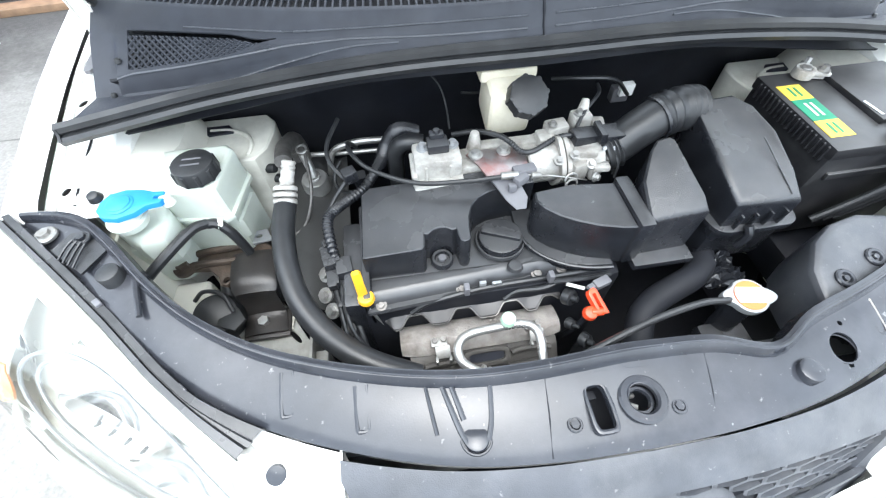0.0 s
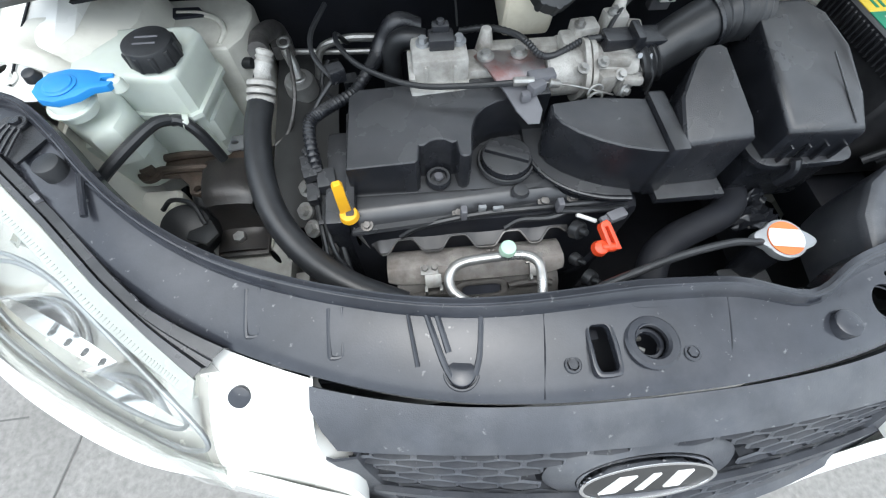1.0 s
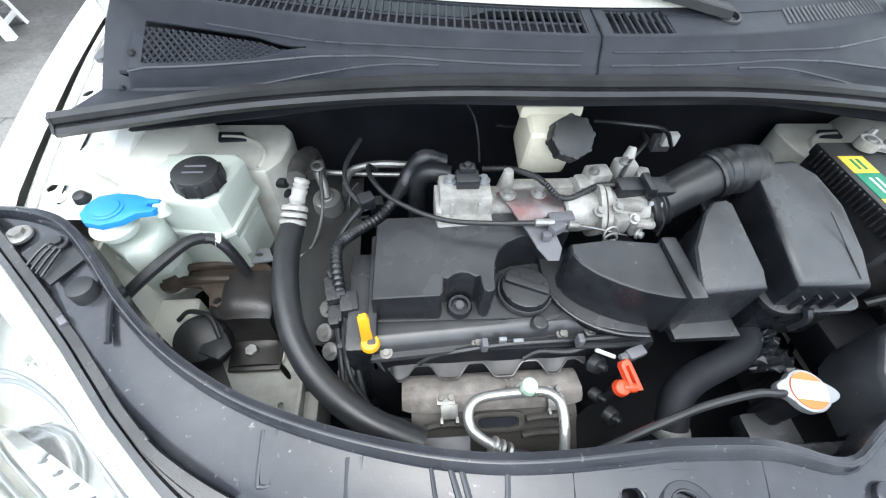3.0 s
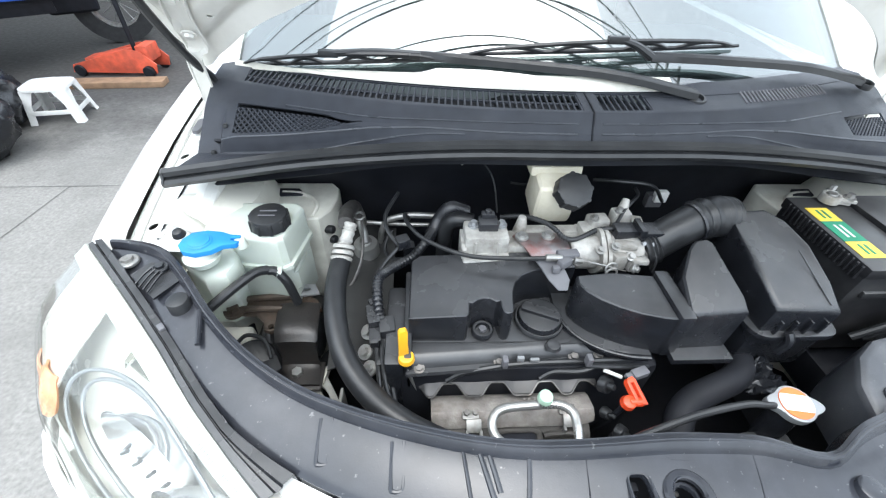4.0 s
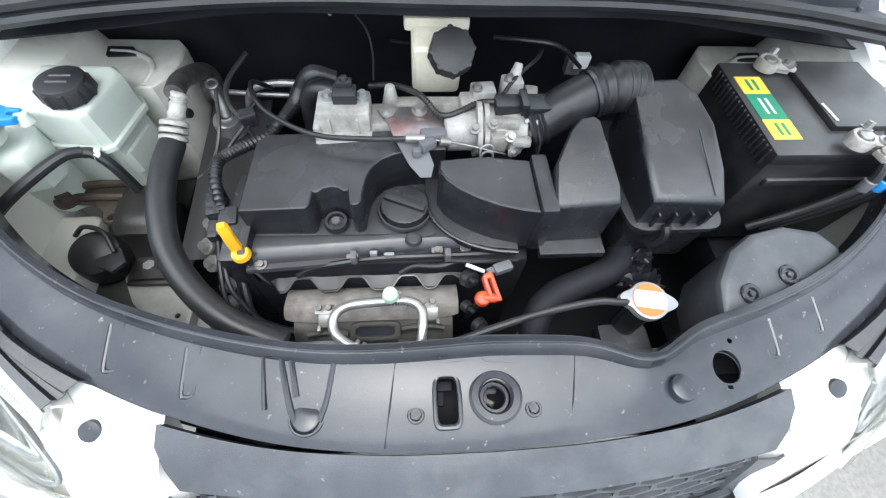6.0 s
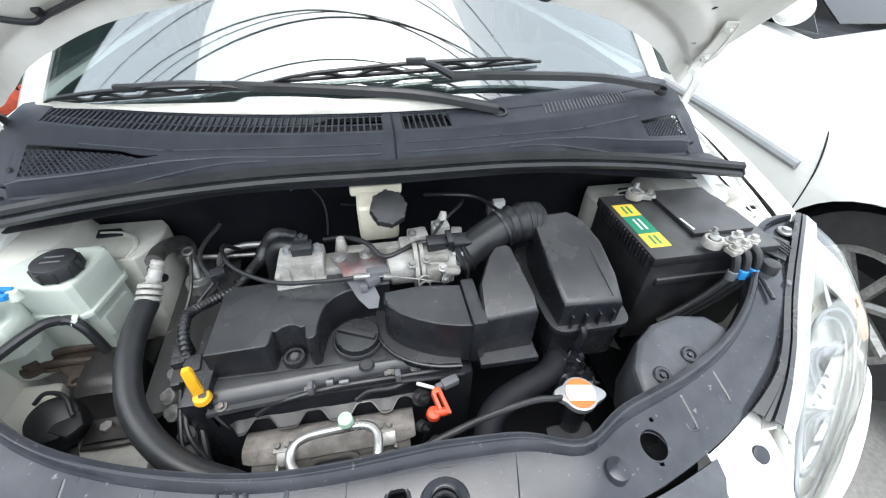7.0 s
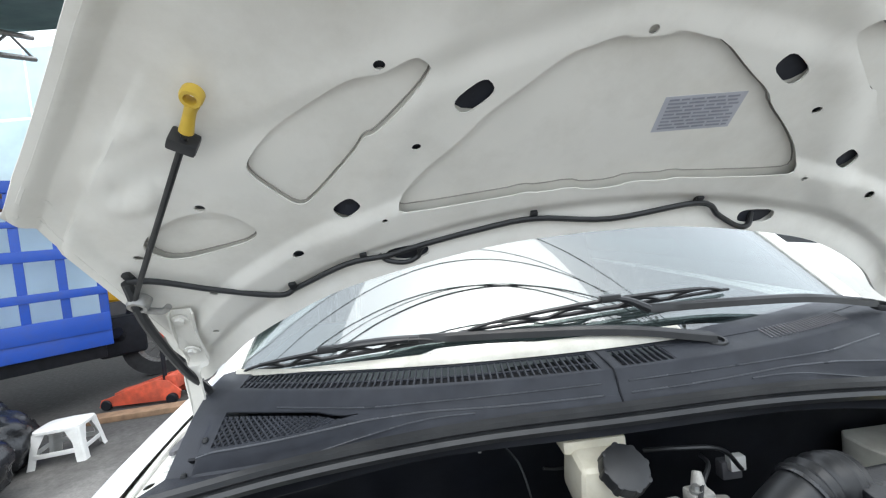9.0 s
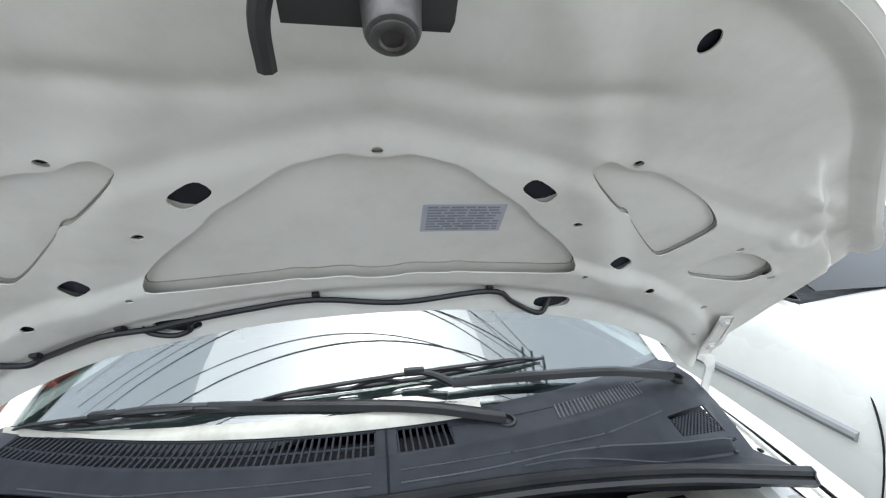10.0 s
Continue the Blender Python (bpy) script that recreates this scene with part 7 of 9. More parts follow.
for c in ((-0.352, 0.672, 0.752), (-0.354, 0.640, 0.745), (-0.346, 0.618, 0.735)):
    bm = bmesh.new()
    bolt(bm, c, (-0.4, -0.4, 0.8), 0.0075, 0.012)
    part("stud", bm, STEEL, loom)

for ob in (manif, cable, loom):
    settle(ob, (-0.002, 0.015, -0.019))

# ---- brake fluid reservoir ----
brake = thing("brake_fluid_reservoir", "yellowed plastic reservoir with a black screw cap", "fluid reservoir", (-0.03, 0.90, 0.82))
bm = bmesh.new()
box(bm, (-0.035, 0.885, 0.868), (0.072, 0.080, 0.085), 0.012, Matrix.Rotation(radians(12), 4, "X"), seg=3, taper=(1.0, 0.9))
part("tank", bm, CREAM, brake)
bm = bmesh.new()
box(bm, (-0.035, 0.905, 0.912), (0.092, 0.05, 0.02), 0.006)
part("tank_top", bm, CREAM, brake)
bm = bmesh.new()
n = Vector((0.05, -0.62, 0.78)).normalized()
c0 = Vector((-0.018, 0.842, 0.893))
cyl(bm, c0, c0 + n * 0.024, 0.031, 0.030, 36, 0.004)
bcap = part("cap", bm, RUBBER, brake, "ribbed black screw cap")
sd = n.orthogonal().normalized()
upv = n.cross(sd)
for k in range(8):
    a = k * math.pi / 4
    bm = bmesh.new()
    q = c0 + 0.0268 * (math.cos(a) * sd + math.sin(a) * upv)
    cyl(bm, q, q + n * 0.0235, 0.0055, 0.005, 10, 0.001)
    part("grip_lobe", bm, RUBBER, bcap)

settle(brake, (0.0, 0.018, -0.016))

# ---- battery ----
battery = thing("battery", "black car battery with a yellow and green label strip", "battery", (0.485, 0.77, 0.65))
bm = bmesh.new()
box(bm, (0.487, 0.768, 0.742), (0.236, 0.186, 0.185), 0.006)
part("case", bm, BATT, battery)
bm = bmesh.new()
box(bm, (0.487, 0.768, 0.842), (0.240, 0.190, 0.020), 0.004)
part("lid", bm, BATT, battery)
bm = bmesh.new()
box(bm, (0.525, 0.785, 0.856), (0.120, 0.140, 0.010), 0.003)
part("vent_bar", bm, BATT, battery)
for i in range(18):
    bm = bmesh.new()
    box(bm, (0.3675, 0.686 + i * 0.0094, 0.836), (0.006, 0.0045, 0.026), 0.0012, seg=1)
    part("grip_rib", bm, BATT, battery)
bm = bmesh.new()
box(bm, (0.487, 0.672, 0.800), (0.20, 0.006, 0.012), 0.002)
part("case_rib", bm, BATT, battery)
lbl = [(0.700, 0.738, LABY), (0.738, 0.790, LABG), (0.790, 0.828, LABY)]
for y0, y1, m_ in lbl:
    bm = bmesh.new()
    box(bm, (0.396, (y0 + y1) / 2, 0.8525), (0.040, y1 - y0 - 0.0006, 0.0012), 0.0003, seg=1)
    lp = part("label_field", bm, m_, battery, "green label field" if m_ is LABG else "yellow label field")
    for k in range(2):
        bm = bmesh.new()
        box(bm, (0.391 + 0.010 * k, (y0 + y1) / 2, 0.8533), (0.004, (y1 - y0) * 0.6, 0.0008), seg=1)
        part("print_bar", bm, INKW if m_ is LABG else LABG, lp)
bm = bmesh.new()
box(bm, (0.470, 0.742, 0.8618), (0.004, 0.034, 0.0008), 0, Matrix.Rotation(0.1, 4, "Z"))
part("print_bar", bm, INKW, battery)


def clamp(x, y, z, label):
    t = thing("battery_terminal", label, "battery clamp", (x, y, z), group="battery clamps")
    b = bmesh.new()
    ring(b, (x, y, z), (0, 0, 1), 0.009, 0.016, 0.014, 20)
    part("ring", b, ALU, t)
    b = bmesh.new()
    cyl(b, (x, y, z - 0.004), (x, y, z + 0.016), 0.0085, 0.008, 14, 0.001)
    part("post", b, STEEL, t)
    b = bmesh.new()
    box(b, (x + 0.022, y - 0.006, z + 0.008), (0.030, 0.020, 0.006), 0.002, Matrix.Rotation(-0.3, 4, "Z"))
    box(b, (x + 0.020, y - 0.004, z + 0.001), (0.026, 0.016, 0.005), 0.002, Matrix.Rotation(-0.3, 4, "Z"))
    part("jaw", b, ALU, t)
    b = bmesh.new()
    bolt(b, (x + 0.026, y - 0.008, z + 0.010), (0, 0, 1), 0.006, 0.010)
    bolt(b, (x + 0.010, y + 0.014, z + 0.010), (0.2, 0.2, 1), 0.005, 0.012)
    part("nut", b, STEEL, t)
    return t


tp = clamp(0.470, 0.660 + 0.022, 0.862, "greasy zinc battery clamp with fused leads")
clamp(0.430, 0.845, 0.856, "corroded battery clamp near the firewall")
for k, (dx, dy) in enumerate(((0.0, -0.012), (0.024, -0.004), (0.048, 0.004), (0.03, 0.018))):
    bm = bmesh.new()
    box(bm, (0.488 + dx, 0.668 + dy, 0.868), (0.022, 0.018, 0.008), 0.002, Matrix.Rotation(0.2 + 0.2 * k, 4, "Z"))
    bolt(bm, (0.488 + dx, 0.668 + dy, 0.871), (0, 0, 1), 0.006, 0.010)
    part("fuse_link", bm, ALU, tp)
for k in range(3):
    bm = bmesh.new()
    x = 0.490 + 0.020 * k
    tube(bm, [(x, 0.664, 0.866), (x + 0.002, 0.648, 0.858), (x, 0.640, 0.825), (x - 0.03, 0.645, 0.77), (x - 0.08, 0.65, 0.72)], 0.0065, 10, 6)
    ld = part("lead", bm, RUBBER, tp)
    bm = bmesh.new()
    cyl(bm, (x + 0.001, 0.641, 0.838), (x, 0.639, 0.822), 0.008, 0.008, 12, 0.001)
    part("sleeve", bm, BLUE if k else GREY, ld)

for ob in [battery] + [o for o in bpy.data.objects if o.name.startswith("battery_terminal")]:
    settle(ob, (0.024, 0.015, 0.006))

# ---- coolant and washer tanks ----
cool = thing("coolant_reservoir", "milky plastic coolant tank with a black screw cap", "fluid reservoir", (-0.52, 0.81, 0.66))
bm = bmesh.new()
prism(bm, [(-0.459, 0.852), (-0.473, 0.771), (-0.482, 0.764), (-0.545, 0.772), (-0.570, 0.784), (-0.590, 0.780), (-0.615, 0.790), (-0.622, 0.850), (-0.600, 0.868), (-0.47, 0.866)], 0.805, 0.862, None, 0.010, seg=4)
part("upper_half", bm, RESERV, cool)
bm = bmesh.new()
prism(bm, [(-0.453, 0.850), (-0.468, 0.766), (-0.480, 0.758), (-0.547, 0.767), (-0.572, 0.778), (-0.605, 0.780), (-0.622, 0.873), (-0.466, 0.872)], 0.799, 0.806, None, 0.0015)
part("weld_flange", bm, RESERV, cool)
bm = bmesh.new()
prism(bm, [(-0.462, 0.848), (-0.474, 0.774), (-0.484, 0.768), (-0.560, 0.779), (-0.590, 0.792), (-0.590, 0.866), (-0.472, 0.864)], 0.690, 0.800, None, 0.004)
part("lower_half", bm, RESERV, cool)
bm = bmesh.new()
cyl(bm, (-0.500, 0.806, 0.852), (-0.500, 0.806, 0.868), 0.026, 0.024, 28)
part("neck", bm, RESERV, cool)
bm = bmesh.new()
cc = Vector((-0.498, 0.800, 0.863))
cyl(bm, cc, cc + Vector((0, 0, 0.024)), 0.031, 0.029, 36, 0.003)
ccap = part("cap", bm, RUBBER, cool, "ribbed black screw cap")
bm = bmesh.new()
prism(bm, [(-0.458, 0.838), (-0.468, 0.778), (-0.4775, 0.7715), (-0.520, 0.7765), (-0.520, 0.85)], 0.742, 0.780, None, 0.004)
part("step", bm, RESERV, cool)
for k in range(10):
    a = k * math.pi / 5
    bm = bmesh.new()
    q = cc + Vector((0.0278 * math.cos(a), 0.0278 * math.sin(a), 0.001))
    cyl(bm, q, q + Vector((0, 0, 0.019)), 0.0045, 0.004, 8, 0.001)
    part("grip_lobe", bm, RUBBER, ccap)
for k in (-1, 1):
    bm = bmesh.new()
    box(bm, cc + Vector((0, 0.006 * k, 0.0245)), (0.026, 0.003, 0.001), 0.0003, seg=1)
    part("print_bar", bm, GREY, ccap)

wash = thing("washer_reservoir", "milky washer tank neck with a blue flap cap", "fluid reservoir", (-0.575, 0.74, 0.70))
bm = bmesh.new()
cyl(bm, (-0.572, 0.727, 0.850), (-0.572, 0.727, 0.876), 0.022, 0.021, 24, 0.002)
ring(bm, (-0.572, 0.727, 0.862), (0, 0, 1), 0.02, 0.0265, 0.003, 24)
part("neck", bm, RESERV, wash)
bm = bmesh.new()
prism(bm, [(-0.655, 0.774), (-0.630, 0.753), (-0.598, 0.723), (-0.570, 0.702), (-0.541, 0.712), (-0.533, 0.735), (-0.540, 0.760), (-0.560, 0.785), (-0.655, 0.785)], 0.780, 0.838, None, 0.016, seg=4, top=lambda x, y: 0.842 - 0.25 * max(0, 0.73 - y))
part("shoulder", bm, RESERV, wash)
bm = bmesh.new()
prism(bm, [(-0.640, 0.745), (-0.620, 0.732), (-0.575, 0.730), (-0.556, 0.742), (-0.555, 0.775), (-0.64, 0.780)], 0.700, 0.787, None, 0.008)
part("lower_neck", bm, RESERV, wash)
bm = bmesh.new()
box(bm, (-0.606, 0.690, 0.640), (0.080, 0.130, 0.060), 0.012, seg=3)
part("inner_wing_pad", bm, BAYPAINT, car, "dusty white inner wing pad")
bm = bmesh.new()
prism(bm, [(-0.610, 0.740), (-0.600, 0.757), (-0.575, 0.764), (-0.548, 0.760), (-0.530, 0.752), (-0.512, 0.750), (-0.512, 0.744), (-0.526, 0.742), (-0.526, 0.736), (-0.510, 0.734), (-0.514, 0.725), (-0.535, 0.722), (-0.550, 0.708), (-0.575, 0.700), (-0.598, 0.706), (-0.611, 0.722)], 0.877, 0.885, Matrix.Translation((-0.556, 0.731, 0)) @ Matrix.Diagonal((0.82, 0.82, 1, 1)) @ Matrix.Translation((0.560, -0.731, 0)), 0.002)
fl = part("flap", bm, BLUE, wash, "bright blue flap cap")
bm = bmesh.new()
cyl(bm, (-0.570, 0.731, 0.884), (-0.570, 0.731, 0.889), 0.018, 0.015, 28, 0.002)
part("disc", bm, BLUE, fl)
bm = bmesh.new()
cyl(bm, (-0.517, 0.739, 0.868), (-0.517, 0.739, 0.882), 0.010, 0.008, 14, 0.002)
part("pip", bm, RESERV, wash)
bm = bmesh.new()
cyl(bm, (-0.612, 0.757, 0.874), (-0.612, 0.755, 0.886), 0.010, 0.008, 16, 0.003)
part("push_rivet", bm, RUBBER, wash)
for pts in ([(-0.504, 0.752, 0.810), (-0.520, 0.738, 0.816), (-0.548, 0.706, 0.810), (-0.580, 0.676, 0.795), (-0.612, 0.655, 0.770)], [(-0.504, 0.752, 0.808), (-0.492, 0.752, 0.806), (-0.478, 0.748, 0.785), (-0.468, 0.742, 0.74)]):
    bm = bmesh.new()
    tube(bm, pts, 0.0075, 10, 6)
    part("overflow_hose", bm, RUBBER, cool, "black overflow hose")
bm = bmesh.new()
tube(bm, [(-0.520, 0.745, 0.70), (-0.522, 0.715, 0.69), (-0.52, 0.69, 0.66)], 0.011, 12, 4)
part("drain_hose", bm, RUBBER, cool)
bm = bmesh.new()
ring(bm, (-0.492, 0.754, 0.803), (0.9, 0.2, -0.3), 0.0075, 0.0105, 0.007, 16)
part("hose_clip", bm, RESERV, cool)

settle(cool, (-0.013, 0.017, -0.018))
settle(wash, (-0.022, 0.024, -0.021))

# ---- mount, pipes and hoses on the near side ----
mount = thing("engine_mount", "rust-brown steel engine mount bracket with a rubber bush", "engine mount", (-0.48, 0.70, 0.66))
bm = bmesh.new()
prism(bm, [(-0.594, 0.752), (-0.584, 0.762), (-0.545, 0.762), (-0.520, 0.772), (-0.470, 0.780), (-0.452, 0.778), (-0.430, 0.760), (-0.420, 0.740), (-0.470, 0.735), (-0.488, 0.728), (-0.487, 0.700), (-0.496, 0.693), (-0.508, 0.697), (-0.512, 0.712), (-0.530, 0.730), (-0.575, 0.734), (-0.590, 0.738)], 0.722, 0.730, None, 0.003, holes=[oval(-0.464, 0.768, 0.006, 0.005, 12), oval(-0.498, 0.704, 0.005, 0.005, 12)])
arm = part("arm", bm, RUST, mount)
bm = bmesh.new()
for a, b in (((-0.588, 0.758, 0.731), (-0.478, 0.766, 0.734)), ((-0.586, 0.738, 0.731), (-0.486, 0.738, 0.734))):
    tube(bm, [a, tuple((p + q) / 2 + (0.003 if i == 2 else 0) for i, (p, q) in enumerate(zip(a, b))), b], 0.006, 8, 4)
part("arm_flange", bm, RUST, arm)
bm = bmesh.new()
rows = []
for t in np.linspace(0, 1, 28):
    if t < 0.62:
        a = math.pi * (0.5 - t / 0.62 * 0.62) + 0.55
        y, z = 0.712 + 0.036 * math.cos(math.pi - a - 0.55 + 0.2) * -1, 0.700 + 0.036 * math.sin(math.pi / 2 * (1 - ((t / 0.62) - 0.42) ** 2 * 1.6))
        y = 0.748 - 0.070 * (t / 0.62)
    else:
        k = (t - 0.62) / 0.38
        y, z = 0.678 - 0.052 * smooth01(0.15, 1, k), z0 + (0.672 - z0) * smooth01(0, 0.5, k)
    if t < 0.62:
        z0 = z
    hw = 0.033 - 0.004 * smooth01(0.55, 0.7, t) + 0.004 * smooth01(0.75, 0.9, t)
    rows.append([(-0.458 + 0.010 * t + hw * q, y, z - 0.004 * abs(q) ** 6) for q in (-1.0, -0.92, -0.5, 0, 0.5, 0.92, 1.0)])
sheet(bm, rows, 0.005)
part("strap", bm, MOUNTST, mount, "dark brown pressed strap")
bm = bmesh.new()
box(bm, (-0.448, 0.646, 0.667), (0.074, 0.052, 0.007), 0.002)
part("foot", bm, MOUNTST, mount)
bm = bmesh.new()
ring(bm, (-0.452, 0.646, 0.670), (0, 0, 1), 0.009, 0.0155, 0.003, 20)
bolt(bm, (-0.452, 0.646, 0.672), (0, 0, 1), 0.0095, 0.013)
part("bolt", bm, STEEL, mount)
bm = bmesh.new()
cyl(bm, (-0.494, 0.715, 0.690), (-0.420, 0.715, 0.690), 0.037, 0.037, 26, 0.004)
part("bush", bm, RUBBER, mount)
bm = bmesh.new()
ring(bm, (-0.566, 0.734, 0.7315), (0, 0, 1), 0.009, 0.017, 0.004, 22)
bolt(bm, (-0.566, 0.734, 0.733), (0, 0, 1), 0.0105, 0.015)
part("bolt", bm, RUST, mount)
bm = bmesh.new()
prism(bm, [(-0.488, 0.660), (-0.478, 0.632), (-0.410, 0.636), (-0.405, 0.668)], 0.652, 0.664, None, 0.001)
part("white_plate", bm, BAYPAINT, mount, "white painted spacer plate")
bm = bmesh.new()
prism(bm, [(-0.475, 0.790), (-0.440, 0.795), (-0.428, 0.770), (-0.46, 0.765)], 0.733, 0.737, None, 0.001, holes=[oval(-0.452, 0.781, 0.006, 0.004, 12)])
part("tab", bm, LAMPG, mount)
# chassis leg and painted brackets under it
bm = bmesh.new()
box(bm, (-0.525, 0.71, 0.585), (0.11, 0.32, 0.07), 0.01)
part("chassis_leg", bm, BAYDARK, car, "grimy grey chassis leg, darkened for the bay's shade")
bm = bmesh.new()
box(bm, (0.50, 0.70, 0.60), (0.11, 0.32, 0.07), 0.01)
part("chassis_leg", bm, DARK, car)
bm = bmesh.new()
prism(bm, [(-0.556, 0.713), (-0.456, 0.713), (-0.404, 0.625), (-0.402, 0.560), (-0.452, 0.565), (-0.502, 0.620)], 0.622, 0.628, None, 0.001, holes=[oval(-0.432, 0.644, 0.016, 0.004, 16, -0.9), oval(-0.430, 0.595, 0.004, 0.004, 10), oval(-0.520, 0.690, 0.006, 0.005, 12)])
part("support_bracket", bm, BRKT, car, "pale grey slotted bracket")
bm = bmesh.new()
box(bm, (-0.400, 0.595, 0.60), (0.005, 0.09, 0.10), 0.001)
box(bm, (-0.388, 0.582, 0.58), (0.022, 0.06, 0.10), 0.003)
part("support_web", bm, BRKT, car)
horn = thing("horn", "black trumpet horn behind the front cover", "horn", (-0.50, 0.63, 0.64))
bm = bmesh.new()
cyl(bm, (-0.530, 0.672, 0.655), (-0.525, 0.660, 0.700), 0.040, 0.036, 30, 0.010)
part("shell", bm, RUBBER, horn)
bm = bmesh.new()
prism(bm, [(-0.520, 0.640), (-0.490, 0.628), (-0.476, 0.645), (-0.490, 0.668), (-0.515, 0.675)], 0.692, 0.697, None, 0.001)
part("bracket", bm, RUBBER, horn)
bm = bmesh.new()
tube(bm, [(-0.560, 0.690, 0.700), (-0.54, 0.695, 0.715), (-0.51, 0.685, 0.716), (-0.495, 0.66, 0.700)], 0.0035, 8, 6)
part("lead", bm, RUBBER, horn)
achose = thing("aircon_hose", "thick black hose with a crimped alloy sleeve", "hose", (-0.37, 0.65, 0.78))
bm = bmesh.new()
tube(bm, [(-0.389, 0.760, 0.812), (-0.391, 0.715, 0.806), (-0.384, 0.655, 0.797), (-0.366, 0.600, 0.784), (-0.332, 0.553, 0.772), (-0.282, 0.512, 0.764), (-0.22, 0.485, 0.75)], 0.0165, 18, 10)
part("hose", bm, RUBBER, achose)
for k in range(3):
    bm = bmesh.new()
    p = Vector((-0.389, 0.762, 0.812)).lerp(Vector((-0.384, 0.785, 0.830)), k / 3)
    ring(bm, p, (0.1, 0.8, 0.6), 0.008, 0.0178, 0.0075, 24)
    part("crimp", bm, ALU, achose)
bm = bmesh.new()
tube(bm, [(-0.386, 0.778, 0.824), (-0.378, 0.800, 0.842), (-0.374, 0.812, 0.852)], 0.010, 12, 6, True, lambda t: 0.0105 + 0.0012 * math.sin(t * 30))
part("fitting", bm, ALU, achose)
bm = bmesh.new()
tube(bm, [(-0.384, 0.815, 0.848), (-0.388, 0.850, 0.842), (-0.389, 0.895, 0.822), (-0.388, 0.922, 0.806), (-0.386, 0.932, 0.790), (-0.384, 0.932, 0.765)], 0.0130, 12, 8)
part("joint_block", bm, DARKST, achose)
valve = thing("pressure_valve", "round dull alloy pressure valve on a pipe stub", "valve", (-0.341, 0.800, 0.80))
bm = bmesh.new()
cyl(bm, (-0.366, 0.882, 0.715), (-0.366, 0.878, 0.752), 0.0255, 0.0245, 30, 0.008)
vb = part("body", bm, LOOPM, valve, "round dull alloy valve body")
bm = bmesh.new()
ring(bm, (-0.366, 0.8785, 0.752), (0, -0.1, 1), 0.0075, 0.0125, 0.004, 26)
part("collar", bm, STEEL, vb)
bm = bmesh.new()
tube(bm, [(-0.366, 0.879, 0.750), (-0.370, 0.891, 0.768), (-0.378, 0.905, 0.788)], 0.0078, 12, 4)
part("stub", bm, STEEL, valve)
bm = bmesh.new()
box(bm, (-0.382, 0.912, 0.782), (0.032, 0.024, 0.024), 0.004, Matrix.Rotation(0.25, 4, "Z"))
cyl(bm, (-0.378, 0.905, 0.790), (-0.377, 0.903, 0.797), 0.0085, 0.0075, 16, 0.001)
part("union", bm, DARKST, valve)
bm = bmesh.new()
ring(bm, (-0.376, 0.904, 0.796), (0.05, -0.3, 1), 0.006, 0.0105, 0.003, 18)
part("collar", bm, STEEL, valve)
pipes = thing("aircon_pipes", "bent steel pipes along the firewall", "pipe", (-0.3, 0.87, 0.80))
for pts in ([(-0.165, 0.925, 0.778), (-0.225, 0.917, 0.786), (-0.275, 0.916, 0.789), (-0.308, 0.916, 0.783), (-0.325, 0.916, 0.774), (-0.336, 0.916, 0.752), (-0.343, 0.916, 0.720), (-0.362, 0.918, 0.668)], [(-0.165, 0.930, 0.756), (-0.235, 0.922, 0.760), (-0.30, 0.922, 0.762), (-0.375, 0.926, 0.764)]):
    bm = bmesh.new()
    tube(bm, pts, 0.0062 if len(pts) > 5 else 0.0045, 10, 8)
    part("pipe", bm, STEEL, pipes)
bm = bmesh.new()
tube(bm, [(-0.372, 0.90, 0.79), (-0.368, 0.84, 0.755), (-0.385, 0.80, 0.72), (-0.41, 0.785, 0.705)], 0.003, 10, 6)
part("thin_pipe", bm, DARKST, pipes)
bm = bmesh.new()
sheet(bm, [[(x, y, 0.70 - 0.12 * (0.88 - y) + 0.01 * math.sin(x * 60)) for x in np.linspace(-0.425, -0.325, 6)] for y in np.linspace(0.66, 0.98, 8)], 0.003)
part("bay_panel", bm, BAYDARK, car)

settle(mount, (-0.026, 0.023, -0.030))
settle(horn, (-0.02, 0.018, -0.02))
for ob in (achose, valve, pipes):
    settle(ob, (-0.014, 0.024, -0.018))

loop = thing("charge_pipe", "bright aluminium pipe loop with a pale green cap", "pipe", (-0.12, 0.55, 0.70))
bm = bmesh.new()
tube(bm, [(-0.148, 0.503, 0.728), (-0.166, 0.512, 0.734), (-0.178, 0.523, 0.737), (-0.181, 0.537, 0.739), (-0.176, 0.549, 0.741), (-0.165, 0.556, 0.742), (-0.145, 0.559, 0.743), (-0.100, 0.560, 0.745), (-0.083, 0.558, 0.745), (-0.073, 0.552, 0.745), (-0.068, 0.541, 0.744), (-0.070, 0.515, 0.740), (-0.075, 0.485, 0.725)], 0.0062, 14, 6)
part("pipe", bm, LOOPM, loop)
for k in range(3):
    bm = bmesh.new()
    ring(bm, (-0.156 + 0.008 * k, 0.506 - 0.003 * k, 0.731 - 0.003 * k), (0.85, -0.4, -0.3), 0.006, 0.0115, 0.005, 20)
    part("crimp", bm, LOOPM, loop)
bm = bmesh.new()
tube(bm, [(-0.138, 0.499, 0.724), (-0.11, 0.49, 0.715), (-0.06, 0.482, 0.70)], 0.0095, 12, 4)
part("hose", bm, RUBBER, loop)
bm = bmesh.new()
cyl(bm, (-0.108, 0.562, 0.746), (-0.108, 0.561, 0.758), 0.009, 0.008, 16)
part("port", bm, LOOPM, loop)
bm = bmesh.new()
cyl(bm, (-0.108, 0.561, 0.757), (-0.108, 0.560, 0.769), 0.0105, 0.0095, 20, 0.002)
